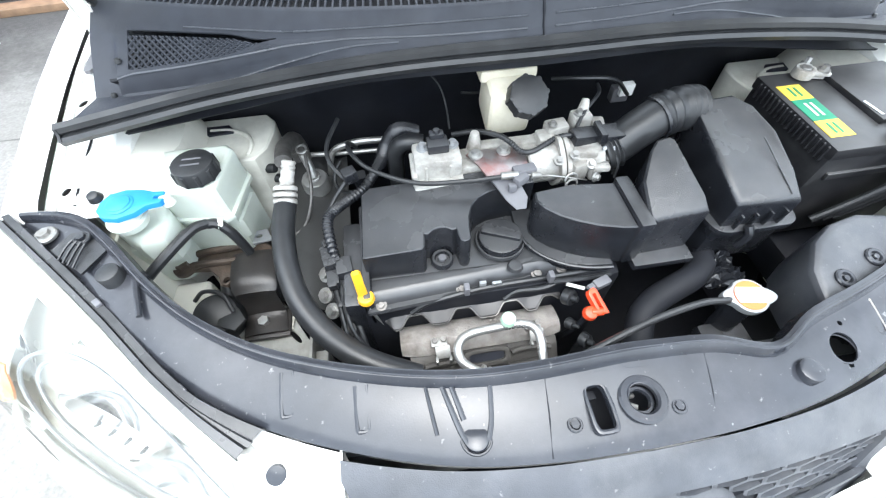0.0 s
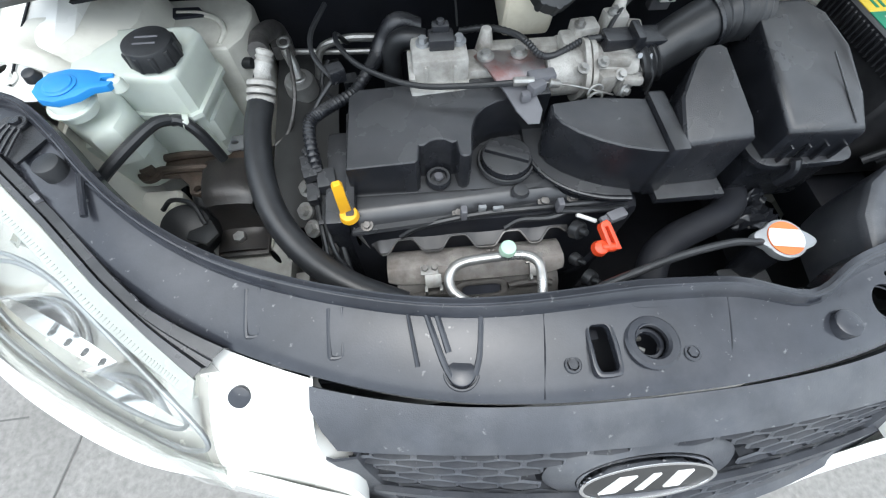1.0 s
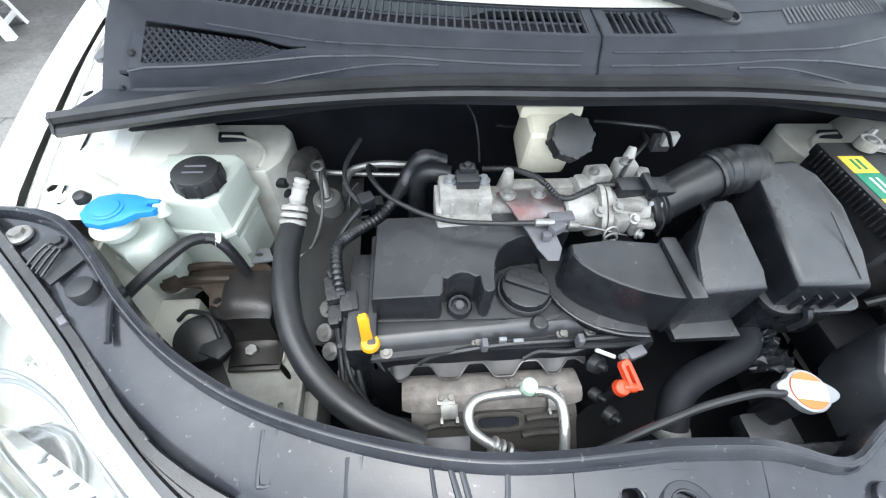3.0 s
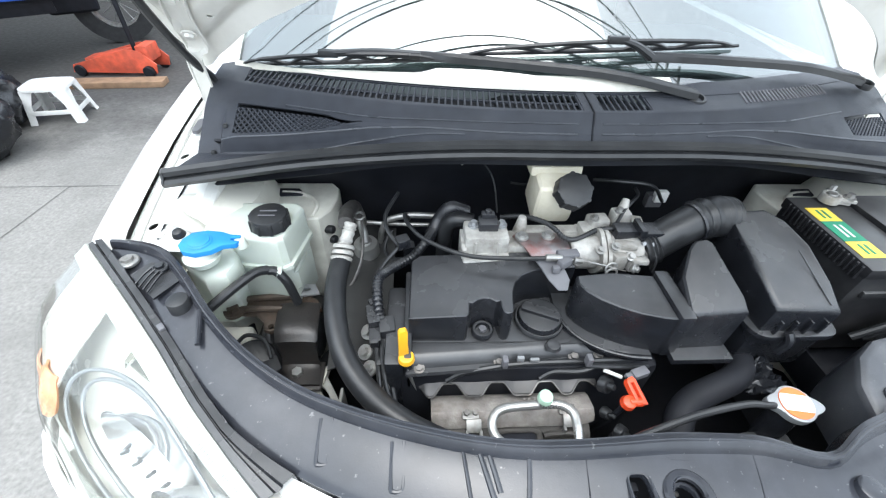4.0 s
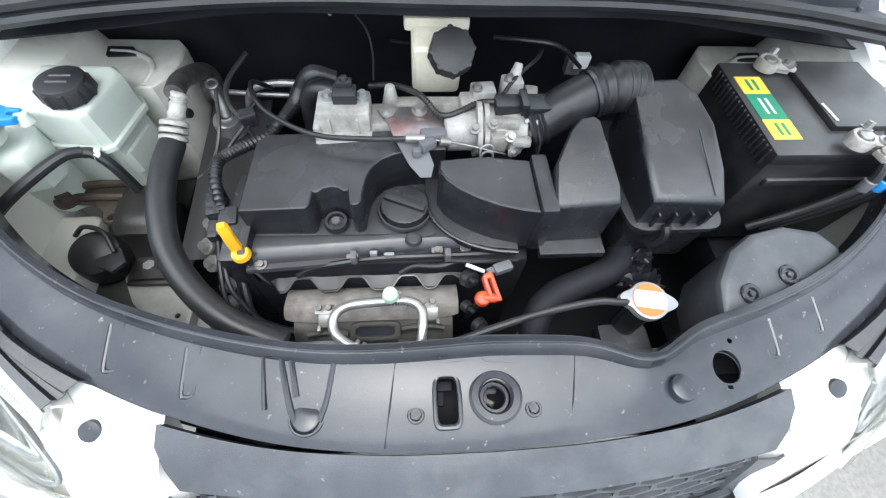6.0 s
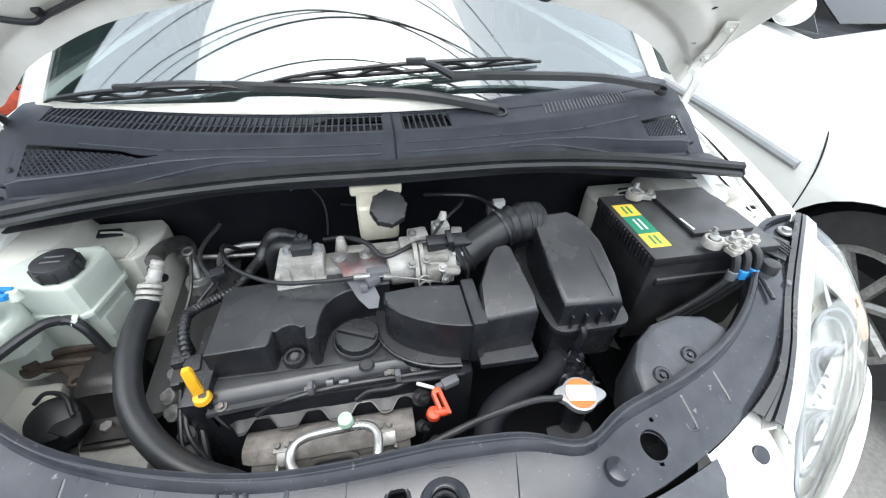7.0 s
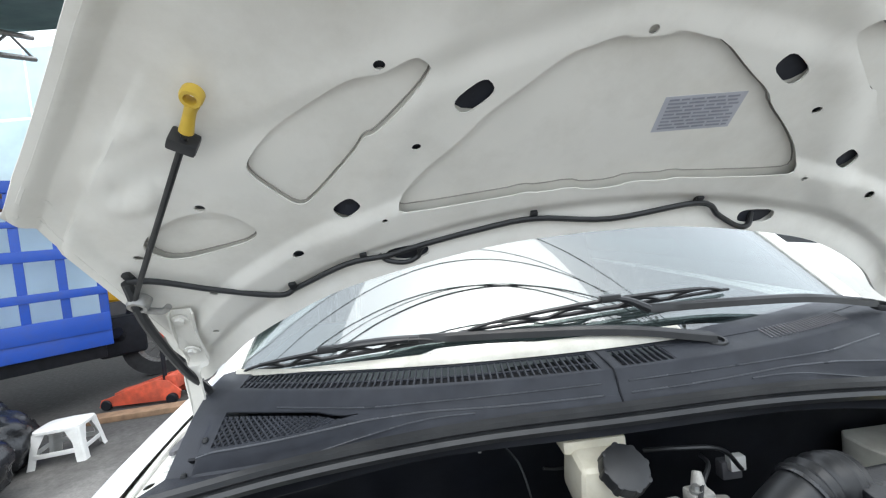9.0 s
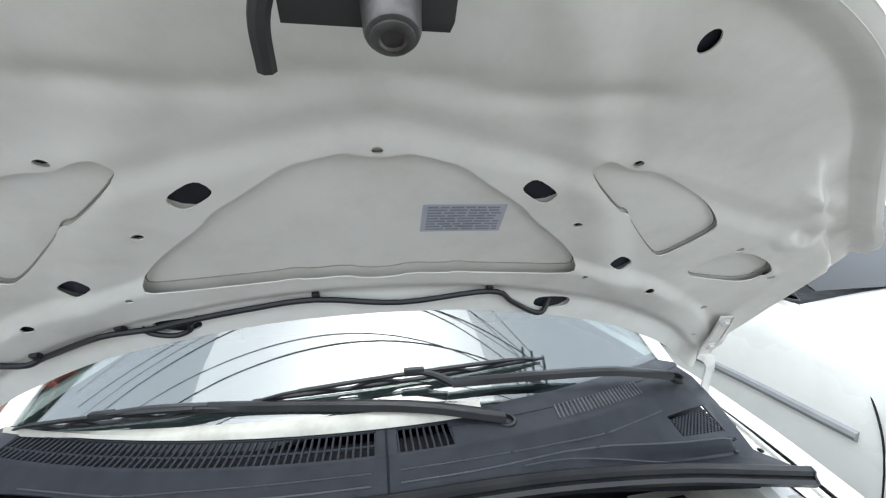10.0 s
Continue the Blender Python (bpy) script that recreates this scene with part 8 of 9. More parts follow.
part("cap", bm, GREENC, loop, "pale green dust cap")

settle(loop, (0.002, 0.0, -0.010))

# ---- radiator, its cap and hose ----
rad = thing("radiator", "black radiator with an orange-marked pressure cap", "radiator", (0, 0.50, 0.45))
bm = bmesh.new()
box(bm, (0, 0.455, 0.58), (0.70, 0.045, 0.30), 0.008)
part("core", bm, DARK, rad)
bm = bmesh.new()
box(bm, (0.06, 0.470, 0.715), (0.60, 0.040, 0.04), 0.012)
part("top_tank", bm, PLASTIC, rad)
bm = bmesh.new()
cyl(bm, (0.201, 0.530, 0.69), (0.201, 0.534, 0.770), 0.016, 0.017, 24, 0.002)
box(bm, (0.197, 0.498, 0.690), (0.07, 0.07, 0.03), 0.01)
part("neck", bm, PLASTIC, rad)
M = Matrix.Translation((0.201, 0.534, 0.774)) @ Matrix.Rotation(radians(-10), 4, "Z") @ Matrix.Rotation(radians(6), 4, "X")
bm = bmesh.new()
o = oval(0, 0, 0.024, 0.024, 48)
o = [(x * (1 + 0.48 * max(0, abs(x) / 0.024 - 0.86) / 0.14), y) for x, y in o]
prism(bm, o, -0.006, 0.004, M, 0.002)
rcap = part("cap", bm, LAMPG, rad, "zinc pressure cap with an orange warning disc")
bm = bmesh.new()
prism(bm, oval(0, 0, 0.0205, 0.0205, 36), 0.004, 0.0052, M)
part("orange_disc", bm, ORANGE, rcap)
bm = bmesh.new()
pts = [(0.0200 * math.sin(a), 0.0200 * math.cos(a)) for a in np.linspace(1.0, 2.14, 8)] + [(-0.0200 * math.sin(a), 0.0200 * math.cos(a)) for a in np.linspace(2.14, 1.0, 8)]
prism(bm, pts, 0.005, 0.0060, M)
part("white_band", bm, WHITEP, rcap, "white band with fine print")
for k in range(4):
    bm = bmesh.new()
    prism(bm, [(-0.012, -0.0066 + 0.004 * k), (0.012, -0.0066 + 0.004 * k), (0.012, -0.0057 + 0.004 * k), (-0.012, -0.0057 + 0.004 * k)], 0.0055, 0.0066, M)
    part("print_bar", bm, LABEL, rcap)
rh = thing("radiator_hose", "smooth black radiator hose", "hose", (0.1, 0.56, 0.74))
# deeper black than the other hoses: the bay's shade put into its colour
bm = bmesh.new()
tube(bm, [(0.225, 0.645, 0.715), (0.212, 0.620, 0.718), (0.185, 0.600, 0.720), (0.150, 0.587, 0.720), (0.115, 0.574, 0.716), (0.090, 0.556, 0.708), (0.078, 0.530, 0.695), (0.074, 0.505, 0.675)], 0.0195, 18, 8)
part("hose", bm, DARK, rh)
bm = bmesh.new()
ring(bm, (0.0755, 0.515, 0.684), (0.05, 0.75, 0.6), 0.0195, 0.0225, 0.012, 26)
part("hose_clamp", bm, STEEL, rh, "steel hose clamp")
rodt = thing("overflow_pipe", "thin black overflow pipe over the radiator", "pipe", (0.05, 0.505, 0.78))
bm = bmesh.new()
tube(bm, [(0.182, 0.533, 0.772), (0.166, 0.530, 0.779), (0.136, 0.531, 0.781), (0.073, 0.521, 0.780), (0.009, 0.504, 0.779), (-0.046, 0.488, 0.776), (-0.09, 0.476, 0.765)], 0.0046, 10, 6)
part("pipe", bm, RUBBER, rodt)
sidebox = thing("side_cover", "dusty grey splash box beside the battery", "plastic cover", (0.36, 0.56, 0.74))
bm = bmesh.new()
o = [(0.268, 0.500), (0.276, 0.548), (0.300, 0.585), (0.335, 0.607), (0.380, 0.616), (0.425, 0.608), (0.448, 0.585), (0.440, 0.56), (0.36, 0.515), (0.30, 0.495)]
prism(bm, o, 0.70, 0.80, None, 0.012, seg=4, top=lambda x, y: 0.790 + 0.20 * (y - 0.53))
part("shell", bm, GRILLP, sidebox)
for x, y in ((0.309, 0.531), (0.364, 0.552)):
    bm = bmesh.new()
    zz = 0.789 + 0.20 * (y - 0.53)
    ring(bm, (x, y, zz), (0, -0.2, 1), 0.006, 0.0125, 0.005, 24)
    cyl(bm, (x, y, zz), (x, y - 0.001, zz + 0.005), 0.004, 0.0035, 12)
    part("rivet", bm, COVERP, sidebox)
foil = thing("crumpled_sleeve", "crumpled black plastic sleeve by the radiator cap", "plastic sleeve", (0.22, 0.58, 0.72))
bm = bmesh.new()
rr = random.Random(5)
rows = []
for v in np.linspace(0, 1, 16):
    rows.append([(0.208 + 0.066 * u + rr.uniform(-0.004, 0.004), 0.572 + 0.062 * v + rr.uniform(-0.003, 0.003), 0.700 + 0.030 * math.sin(math.pi * (0.15 + 0.7 * u)) + rr.uniform(-0.009, 0.009)) for u in np.linspace(0, 1, 12)])
sheet(bm, rows, 0.002)
part("folds", bm, BAG, foil, smooth=8)

for ob in (rad, rh):
    settle(ob, (0.006, -0.004, 0.002))
settle(rodt, (0.003, -0.002, 0.001))
settle(sidebox, (0.007, -0.008, 0.013))

# ---- the yard ----
bm = bmesh.new()
n = 40
bmesh.ops.create_grid(bm, x_segments=2, y_segments=2, size=600)
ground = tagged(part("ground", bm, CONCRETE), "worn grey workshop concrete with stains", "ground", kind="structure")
# saw-cut joints, recessed strips of darker filler
joint = mat("joint_filler", (0.10, 0.10, 0.095), 0.9, vary=0.2)
for p in ([(-8, 2.05), (-0.95, 2.25)], [(-2.55, -2), (-2.15, 2.22)], [(-1.62, -2), (-1.05, 1.0)], [(-8, 0.35), (-1.3, 0.55)], [(-6, 4.9), (-0.9, 5.1)]):
    bm = bmesh.new()
    (xa, ya), (xb, yb) = p
    d = Vector((xb - xa, yb - ya, 0)).normalized()
    nrm = Vector((-d.y, d.x, 0)) * 0.0025
    q = [Vector((xa, ya, 0.002)) - nrm, Vector((xb, yb, 0.002)) - nrm, Vector((xb, yb, 0.002)) + nrm, Vector((xa, ya, 0.002)) + nrm]
    bm.faces.new([bm.verts.new(v) for v in q])
    jt = part("joint", bm, joint, ground)

# plastic stool
stool = thing("plastic_stool", "low white moulded plastic stool on the concrete", "stool", (-2.71, 3.09, 0))
bm = bmesh.new()
S = Matrix.Translation((-2.71, 3.09, 0)) @ Matrix.Rotation(radians(12), 4, "Z")
prism(bm, oval(0, 0, 0.135, 0.115, 28, 0, 5), 0.205, 0.225, S, 0.008)
part("seat", bm, WHITEP, stool)
for sx in (-1, 1):
    for sy in (-1, 1):
        bm = bmesh.new()
        rows = []
        for z, k in ((0.21, 1.0), (0.12, 1.10), (0.02, 1.22), (0.0, 1.26)):
            w = 0.045 if z < 0.2 else 0.075
            cx, cy = sx * 0.125 * k, sy * 0.105 * k
            rows.append([S @ Vector((cx - sx * w, cy, z)), S @ Vector((cx - sx * 0.006, cy + sy * 0.002, z)), S @ Vector((cx, cy - sy * 0.006, z)), S @ Vector((cx, cy - sy * w, z))])
        sheet(bm, rows, 0.004)
        part("leg", bm, WHITEP, stool)
for sx, sy in ((0, 1), (0, -1), (1, 0), (-1, 0)):
    bm = bmesh.new()
    if sx == 0:
        box(bm, S @ Vector((0, sy * 0.122, 0.075)), (0.24, 0.004, 0.03), 0.001, S)
    else:
        box(bm, S @ Vector((sx * 0.142, 0, 0.075)), (0.004, 0.21, 0.03), 0.001, S)
    part("stretcher", bm, WHITEP, stool)

# trolley jack on a plank
plank = thing("plank", "old timber plank lying on the floor", "plank", (-2.7, 3.85, 0))
bm = bmesh.new()
box(bm, (-2.74, 3.66, 0.022), (0.85, 0.13, 0.044), 0.004, Matrix.Rotation(radians(6), 4, "Z"))
part("board", bm, WOOD, plank)
jack = thing("trolley_jack", "red trolley jack with an upright handle", "trolley jack", (-2.75, 3.95, 0))
for dy in (-0.11, 0.11):
    bm = bmesh.new()
    prism(bm, [(-0.36, 0.03), (0.30, 0.03), (0.32, 0.10), (0.22, 0.20), (0.12, 0.21), (-0.34, 0.09)], -0.006, 0.006, Matrix.Translation((-2.75, 3.98 + dy, 0)) @ Matrix.Rotation(radians(90), 4, "X"), 0.001)
    part("side_plate", bm, JACKR, jack)
bm = bmesh.new()
box(bm, (-2.84, 3.98, 0.12), (0.34, 0.14, 0.07), 0.01, Matrix.Rotation(radians(-10), 4, "Y"))
part("lift_arm", bm, JACKR, jack)
bm = bmesh.new()
tube(bm, [(-2.62, 3.98, 0.16), (-2.62, 3.99, 0.56)], 0.018, 12, 1)
hd = part("handle", bm, DARK, jack)
bm = bmesh.new()
tube(bm, [(-2.62, 3.99, 0.54), (-2.62, 4.01, 1.08)], 0.024, 12, 1)
part("sleeve", bm, RED, hd)
bm = bmesh.new()
box(bm, (-2.52, 3.98, 0.17), (0.09, 0.18, 0.12), 0.01)
part("handle_socket", bm, JACKR, jack)
for x, y in ((-3.05, 3.87), (-3.05, 4.09), (-2.50, 3.85), (-2.50, 4.11)):
    bm = bmesh.new()
    cyl(bm, (x, y - 0.02, 0.045), (x, y + 0.02, 0.045), 0.045, 0.045, 20, 0.006)
    part("caster", bm, DARK, jack)

# cargo tricycle with a blue stake bed
trike = thing("cargo_tricycle", "cargo tricycle with a blue slatted steel bed", "cargo tricycle", (-4.0, 4.6, 0))
T = Matrix.Translation((-3.06, 4.05, 0)) @ Matrix.Rotation(radians(40), 4, "Z")


def bar(c, s_, name, m_, parent, label=""):
    b = bmesh.new()
    box(b, T @ Vector(c), s_, 0.006, T)
    return part(name, b, m_, parent, label)


bed = bar((-1.0, 0.55, 0.60), (2.0, 1.1, 0.14), "bed", FENCEB, trike, "blue steel cargo bed")
for y in (0.0, 1.08):
    for z, h in ((0.74, 0.16), (1.02, 0.07), (1.36, 0.09), (1.62, 0.05), (1.92, 0.10)):
        bar((-1.0, y, z), (2.0, 0.03, h), "rail", FENCEB, bed)
    for k in range(9):
        bar((-0.03 - k * 0.243, y + 0.012, 1.32), (0.06, 0.025, 1.27), "stake", FENCEB, bed)
for k in range(5):
    bar((-0.01, 0.05 + k * 0.25, 1.32), (0.03, 0.05, 1.27), "stake", FENCEB, bed)
for z in (1.36, 1.92):
    bar((-0.01, 0.55, z), (0.03, 1.1, 0.09), "rail", FENCEB, bed)
bar((-1.0, 0.30, 1.26), (1.9, 0.02, 0.98), "inner_board", SHEET, bed, "pale board behind the stakes")
bar((-1.0, 0.55, 0.47), (1.9, 0.9, 0.12), "chassis", DARK, trike)
bm = bmesh.new()
tube(bm, [T @ Vector((-2.0, 0.0, 1.72)), T @ Vector((-1.0, 0.0, 1.73)), T @ Vector((0.0, 0.0, 1.66))], 0.02, 8, 3)
part("canopy_rail", bm, WHITEP, trike)
for x, y, r in ((-1.2, 0.05, 0.30), (-1.2, 1.05, 0.30), (0.42, 0.75, 0.34)):
    bm = bmesh.new()
    p = T @ Vector((x, y - 0.07, r))
    ring(bm, p, T.to_3x3() @ Vector((0, 1, 0)), r * 0.62, r, 0.13, 36)
    wh = part("wheel", bm, TYRE, trike, "black tyre with a wire rim")
    bm = bmesh.new()
    ring(bm, p + Vector((0, 0.03, 0)), T.to_3x3() @ Vector((0, 1, 0)), r * 0.54, r * 0.64, 0.06, 30)
    for k in range(12):
        a = k * math.pi / 6
        tube(bm, [p + Vector((0, 0.06, 0)), p + Vector((r * 0.58 * math.cos(a), 0.06, r * 0.58 * math.sin(a)))], 0.004, 5, 1)
    part("rim", bm, STEEL, wh)
bm = bmesh.new()
tube(bm, [T @ Vector((0.05, 0.55, 0.55)), T @ Vector((0.10, 0.65, 0.50)), T @ Vector((0.22, 0.75, 0.70)), T @ Vector((0.28, 0.75, 1.00))], 0.06, 10, 6)
part("frame", bm, DARK, trike)
bm = bmesh.new()
box(bm, T @ Vector((0.08, 0.75, 0.95)), (0.34, 0.26, 0.20), 0.06, T, seg=3)
part("fuel_tank", bm, YELLOW, trike, "yellow fuel tank")
bm = bmesh.new()
box(bm, T @ Vector((0.10, 0.75, 0.50)), (0.40, 0.34, 0.40), 0.05, T, seg=3)
part("motor", bm, DARK, trike)
for dy in (-0.1, 0.1):
    bm = bmesh.new()
    tube(bm, [T @ Vector((0.42, 0.75 + dy, 0.34)), T @ Vector((0.30, 0.75 + dy, 1.05))], 0.022, 10, 1)
    part("fork_leg", bm, STEEL, trike)
bm = bmesh.new()
tube(bm, [T @ Vector((0.22, 0.40, 1.12)), T @ Vector((0.28, 0.60, 1.10)), T @ Vector((0.28, 0.90, 1.10)), T @ Vector((0.22, 1.10, 1.12))], 0.014, 8, 5)
part("handlebar", bm, WHITEP, trike)

# heap of black plastic sacks
sack_rnd = random.Random(11)
for i, (x, y, r, h) in enumerate(((-2.80, 2.50, 0.24, 0.38), (-3.12, 2.68, 0.26, 0.46), (-3.02, 2.92, 0.22, 0.36), (-3.38, 3.05, 0.28, 0.46), (-3.08, 2.30, 0.2, 0.30))):
    sack = thing("plastic_sack", "knotted glossy black plastic sack on the floor", "plastic sack", (x, y, 0), group="black plastic sacks")
    bm = bmesh.new()
    bmesh.ops.create_icosphere(bm, subdivisions=4, radius=1)
    for v in bm.verts:
        q = v.co.copy()
        k = 1 + 0.16 * noise.noise(q * 2.1 + Vector((i * 3.1, 0, 0))) + 0.07 * noise.noise(q * 6 + Vector((0, i, 0)))
        v.co = Vector((x + r * q.x * k, y + r * q.y * k, max(0.0, h * 0.5 + h * 0.55 * q.z * k)))
    part("sack", bm, BAG, sack)
    bm = bmesh.new()
    tube(bm, [(x, y, h * 0.96), (x + 0.02, y, h + 0.05), (x + 0.05, y + 0.01, h + 0.09)], 0.03, 8, 4, True, lambda t: 0.02 + 0.03 * t)
    part("knot", bm, BAG, sack)

# far wall of the yard: pale sheeting, column and dark door
wall = tagged(thing("wall_north", "dark grey yard wall with pale blue sheeting above", "wall"), kind="structure")
bm = bmesh.new()
box(bm, (-4.0, 9.6, 1.5), (14.0, 0.2, 3.0), 0.01)
part("masonry", bm, WALL, wall)
bm = bmesh.new()
box(bm, (-6.4, 9.45, 3.0), (0.45, 0.2, 6.0), 0.01)
part("column", bm, WALL, wall)
for i in range(7):
    for j in range(2):
        bm = bmesh.new()
        rows = []
        for k in range(9):
            x = -11.2 + i * 1.0 + k * 0.12
            rows.append([(x, 9.5 + 0.012 * (k % 2), 3.05 + 1.5 * j), (x, 9.5 + 0.012 * (k % 2), 4.5 + 1.5 * j)])
        sheet(bm, rows, 0.004)
        part("sheet", bm, SHEET, wall)
bm = bmesh.new()
box(bm, (-4.5, 9.40, 2.6), (3.0, 0.15, 5.2), 0.01)
part("door", bm, BROWN, wall, "dark brown steel door")
side = tagged(thing("wall_west", "dark weathered boundary wall", "wall"), kind="structure")
bm = bmesh.new()
box(bm, (-9.0, 3.0, 1.6), (0.2, 14.0, 3.2), 0.01)
part("masonry", bm, BROWN, side)

# white car parked alongside
near = thing("parked_car", "white saloon parked alongside on the concrete", "car", (2.3, 1.9, 0))
X = 1.45


def near_side(s):
    b = bmesh.new()
    rows = []
    for y in np.linspace(0.15, 4.3, 40):
        f = smooth01(0.15, 0.6, y)
        belt = 0.80 + 0.17 * smooth01(0.3, 2.2, y)
        r = []
        for dx, z in ((0.16, belt + 0.03), (0.07, belt + 0.015), (0.025, belt - 0.02), (0.0, belt - 0.09), (-0.012, 0.60), (0.0, 0.42), (0.03, 0.28), (0.10, 0.22)):
            r.append((X + s * 0 + (dx if s < 0 else 1.62 - dx) + (0.10 * (1 - f) if s < 0 else -0.10 * (1 - f)), y, z))
        rows.append(r)
    sheet(b, rows, 0.003 * s)
    o = part("flank", b, PAINT, near, "white painted flank")
    cc_ = bmesh.new()
    for yc in (0.93, 3.45):
        xx = X if s < 0 else X + 1.62
        cyl(cc_, (xx - 0.2, yc, 0.31), (xx + 0.25, yc, 0.31), 0.345, seg=40)
    return cut(o, cc_)


near_side(-1)
near_side(1)
bm = bmesh.new()
sheet(bm, [[(x, y, 0.83 + 0.17 * smooth01(0.3, 2.2, y) + 0.05 * math.sin((x - X - 0.14) / 1.34 * math.pi) - 0.05 * (1 - smooth01(0.1, 0.5, y))) for x in np.linspace(X + 0.15, X + 1.47, 14)] for y in np.linspace(0.14, 1.62, 12)], 0.004)
part("bonnet", bm, PAINT, near)
bm = bmesh.new()
sheet(bm, [[(x, 0.15 - 0.06 * math.sin((x - X - 0.1) / 1.42 * math.pi), z) for x in np.linspace(X + 0.10, X + 1.52, 10)] for z in (0.22, 0.5, 0.8)], 0.004)
part("nose", bm, PAINT, near)
DGLASS = clear("tinted_glass", (0.12, 0.14, 0.16), 0.02, 0.05)
bm = bmesh.new()
sheet(bm, [[(X + 0.11 + 0.22 * k, y, 0.99 + 0.40 * k) for y in np.linspace(1.58 + 0.62 * k, 3.9 - 0.35 * k, 8)] for k in (0, 0.5, 1)], 0.004)
part("side_window", bm, DGLASS, near)
bm = bmesh.new()
sheet(bm, [[(X + 0.20 + 1.22 * u, 1.60 + 0.68 * v, 1.02 + 0.38 * v) for u in np.linspace(0, 1, 8)] for v in (0, 0.5, 1)], 0.004)
part("windscreen", bm, DGLASS, near)
bm = bmesh.new()
sheet(bm, [[(X + 0.33 + 0.96 * u, 2.25 + 1.5 * v, 1.41 + 0.03 * math.sin(u * math.pi)) for u in np.linspace(0, 1, 8)] for v in (0, 0.5, 1)], 0.01)
part("roof", bm, PAINT, near)
bm = bmesh.new()
box(bm, (X + 0.81, 2.2, 0.6), (1.34, 3.9, 0.5), 0.05)
part("cabin", bm, DARK, near)
for yc in (0.93, 3.45):
    for xx in (X + 0.03, X + 1.40):
        bm = bmesh.new()
        ring(bm, (xx, yc, 0.31), (1, 0, 0), 0.20, 0.31, 0.19, 36)
        wh = part("wheel", bm, TYRE, near, "black tyre on an alloy wheel")
        bm = bmesh.new()
        ring(bm, (xx + 0.005, yc, 0.31), (1, 0, 0), 0.175, 0.202, 0.17, 32)
        for k in range(7):
            a = k * 2 * math.pi / 7
            tube(bm, [(xx + 0.03, yc, 0.31), (xx + 0.02, yc + 0.18 * math.cos(a), 0.31 + 0.18 * math.sin(a))], 0.018, 6, 1)
        part("rim", bm, STEEL, wh)
    bm = bmesh.new()
    sheet(bm, [[(xx2, yc + 0.36 * math.cos(a), 0.31 + 0.36 * math.sin(a)) for xx2 in (X + 0.03, X + 0.25)] for a in np.linspace(-0.1, 3.24, 16)], 0.004)
    part("wheel_liner", bm, DARK, near)
bm = bmesh.new()
tube(bm, [(X - 0.010, 1.30, 0.63), (X - 0.014, 1.8, 0.665), (X - 0.014, 2.6, 0.69)], 0.018, 8, 5, True, lambda t: 0.018)
part("side_moulding", bm, LAMPG, near, "grey rubber side moulding")
bm = bmesh.new()
tube(bm, [(X + 0.024, 1.34, 0.86), (X - 0.008, 1.26, 0.72), (X - 0.011, 1.235, 0.60), (X + 0.001, 1.24, 0.42)], 0.003, 6, 4)
part("door_gap", bm, DARK, near)
bm = bmesh.new()
g = bmesh.ops.create_uvsphere(bm, u_segments=16, v_segments=10, radius=1)
for v in g["verts"]:
    v.co = Vector((X + 0.0 + 0.075 * v.co.x, 1.62 + 0.045 * v.co.y, 1.06 + 0.05 * v.co.z))
part("door_mirror", bm, PAINT, near, "white door mirror")

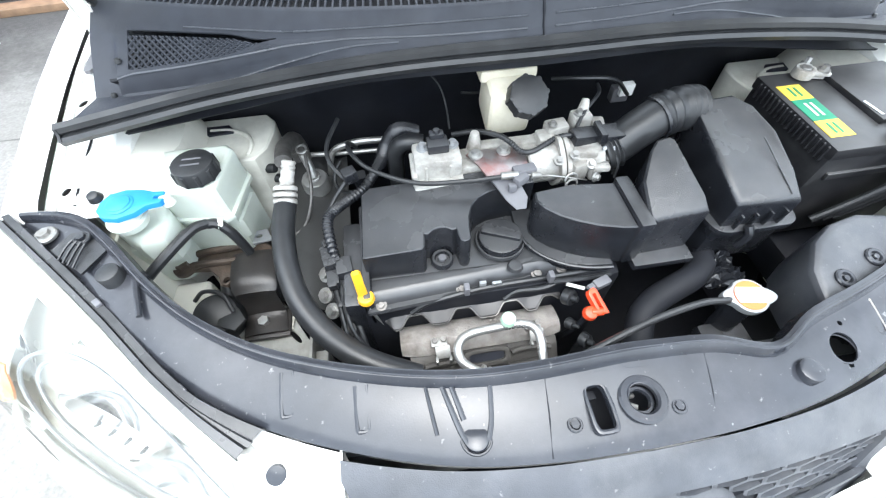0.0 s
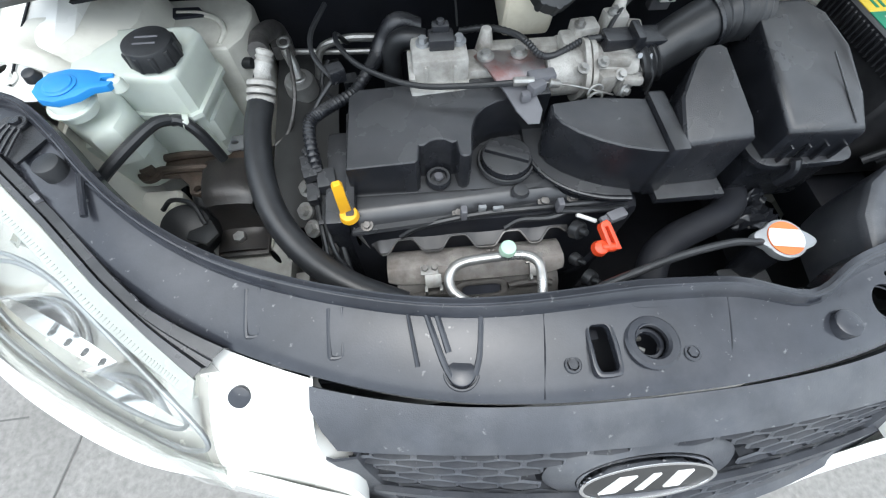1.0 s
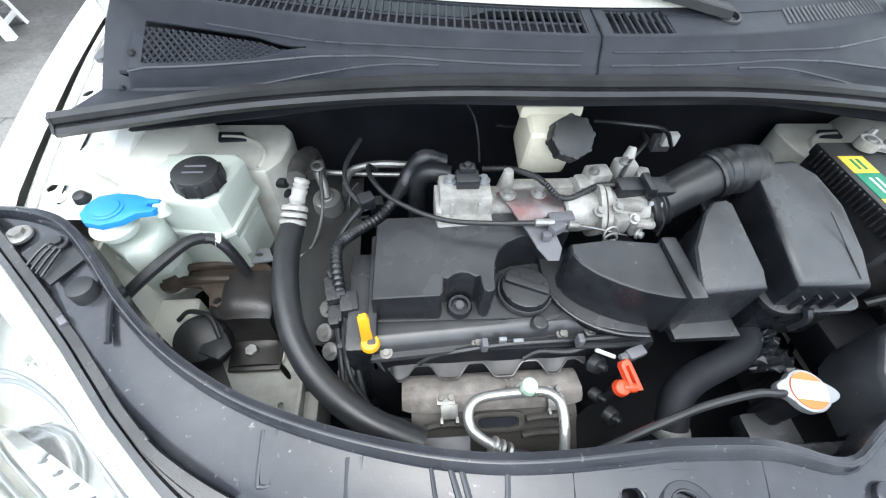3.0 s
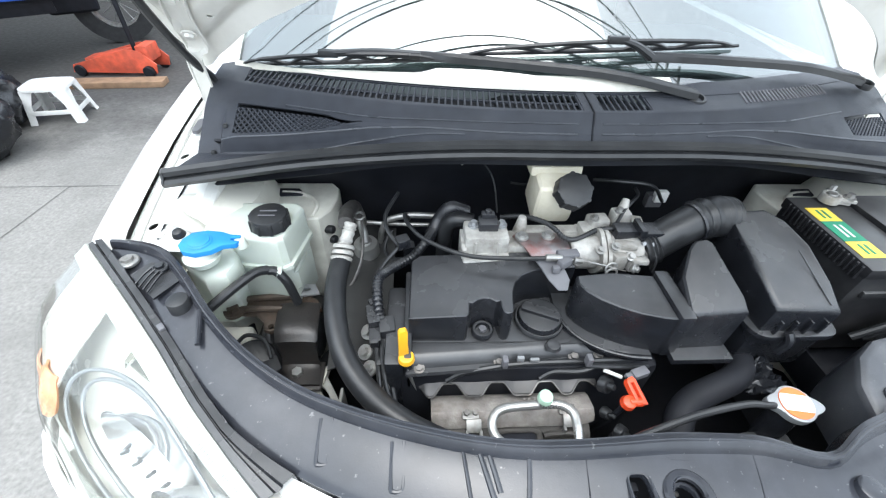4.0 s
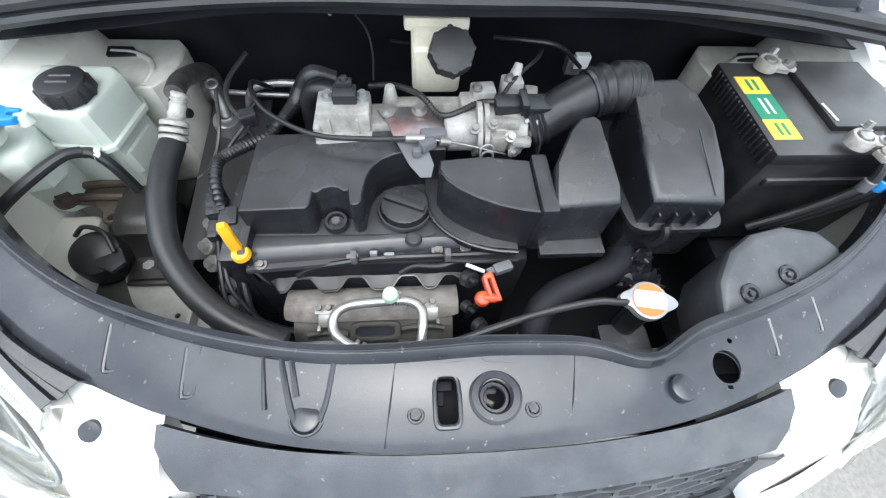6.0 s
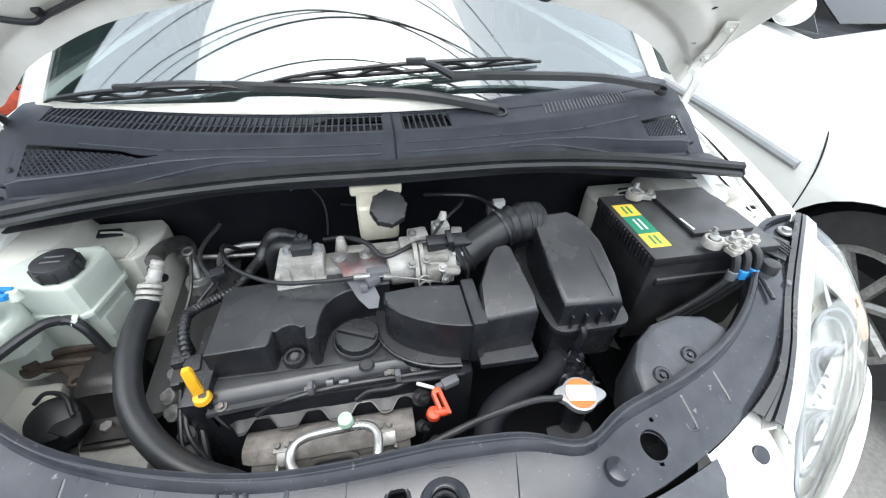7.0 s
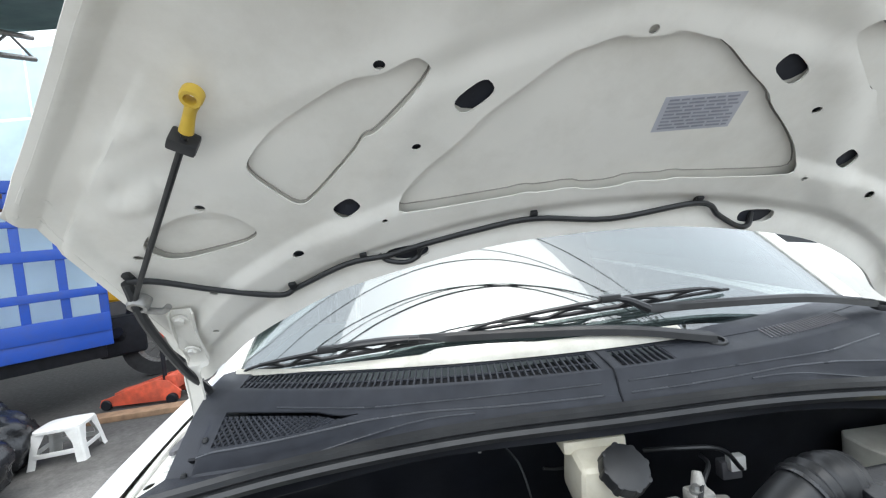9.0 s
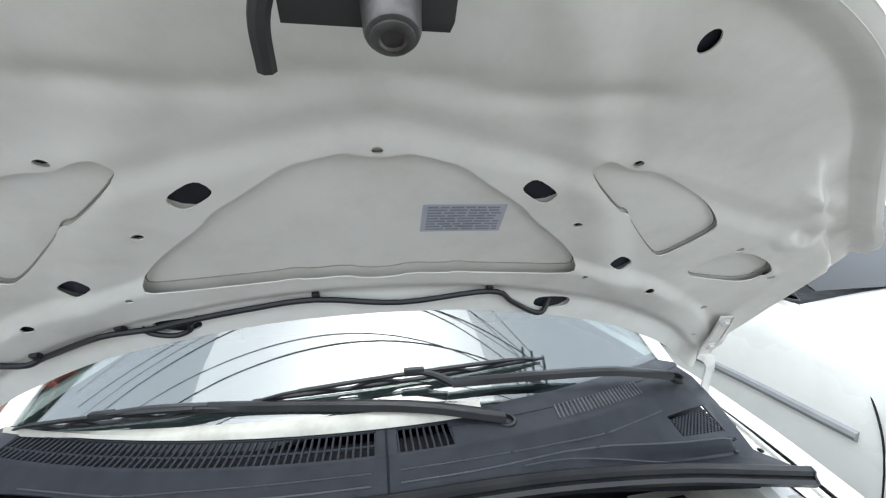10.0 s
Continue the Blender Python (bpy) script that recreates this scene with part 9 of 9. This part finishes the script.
# workshop awning over the far side of the yard
awning = tagged(thing("awning", "corrugated teal awning on steel trusses over the yard", "awning"), kind="structure")
TEAL = mat("teal_roofing", (0.16, 0.28, 0.27), 0.6, vary=0.15, scale=3)
bm = bmesh.new()
rows = []
for k in range(73):
    y = 2.5 + k * 0.060
    rows.append([(x, y, 3.5 + 0.31 * (y - 2.5) + 0.02 * (k % 2)) for x in (-11.0, -6.0, -1.7)])
sheet(bm, rows, 0.004)
part("roofing", bm, TEAL, awning)
for x in (-3.1, -5.8, -8.5):
    bm = bmesh.new()
    tube(bm, [(x, 2.5, 3.42), (x, 6.9, 4.78)], 0.04, 8, 1)
    tube(bm, [(x, 2.5, 3.10), (x, 6.9, 4.46)], 0.04, 8, 1)
    for k in range(6):
        y = 2.5 + k * 0.73
        tube(bm, [(x, y, 3.10 + 0.31 * (y - 2.5)), (x, y + 0.38, 3.42 + 0.31 * (y - 2.12)), (x, y + 0.73, 3.10 + 0.31 * (y - 1.77))], 0.02, 6, 1)
    part("truss", bm, STEEL, awning)
for x, y in ((-3.1, 6.8), (-8.0, 2.7)):
    bm = bmesh.new()
    tube(bm, [(x, y, 0), (x, y, 3.45 + 0.31 * (y - 2.5))], 0.06, 12, 1)
    part("post", bm, STEEL, awning)
# street pole with overhead cables, mirrored in the windscreen
pole = thing("utility_pole", "concrete utility pole with steel crossarms and overhead cables", "utility pole", (7.0, 0.4, 0))
bm = bmesh.new()
tube(bm, [(7.0, 0.4, 0), (7.0, 0.4, 5.0), (7.0, 0.4, 10.5)], 0.16, 14, 3, True, lambda t: 0.18 - 0.06 * t)
part("shaft", bm, WALL, pole)
for z in (8.6, 9.4, 10.1):
    bm = bmesh.new()
    box(bm, (7.0, 0.4, z), (0.1, 2.0, 0.1), 0.01)
    part("crossarm", bm, STEEL, pole)
for k, (y0, z0, y1, z1) in enumerate(((0.9, 10.1, 5.6, 8.4), (1.2, 10.1, 4.6, 8.6), (0.4, 10.1, 3.9, 8.8), (0.8, 9.4, 3.3, 8.2), (0.0, 9.4, 2.2, 8.3), (0.4, 8.7, 1.4, 7.6), (-0.3, 8.7, 0.4, 7.8), (1.3, 9.4, 6.6, 8.0), (1.0, 8.7, 2.7, 7.2), (-0.5, 9.4, -0.6, 8.0))):
    bm = bmesh.new()
    tube(bm, [(7.0, y0, z0), (0.0, y0 + 0.45 * (y1 - y0), (z0 + z1) / 2 - 0.5), (-14.0, y1, z1)], 0.013 + 0.004 * (k % 3), 6, 12)
    part("cable", bm, RUBBER, pole)
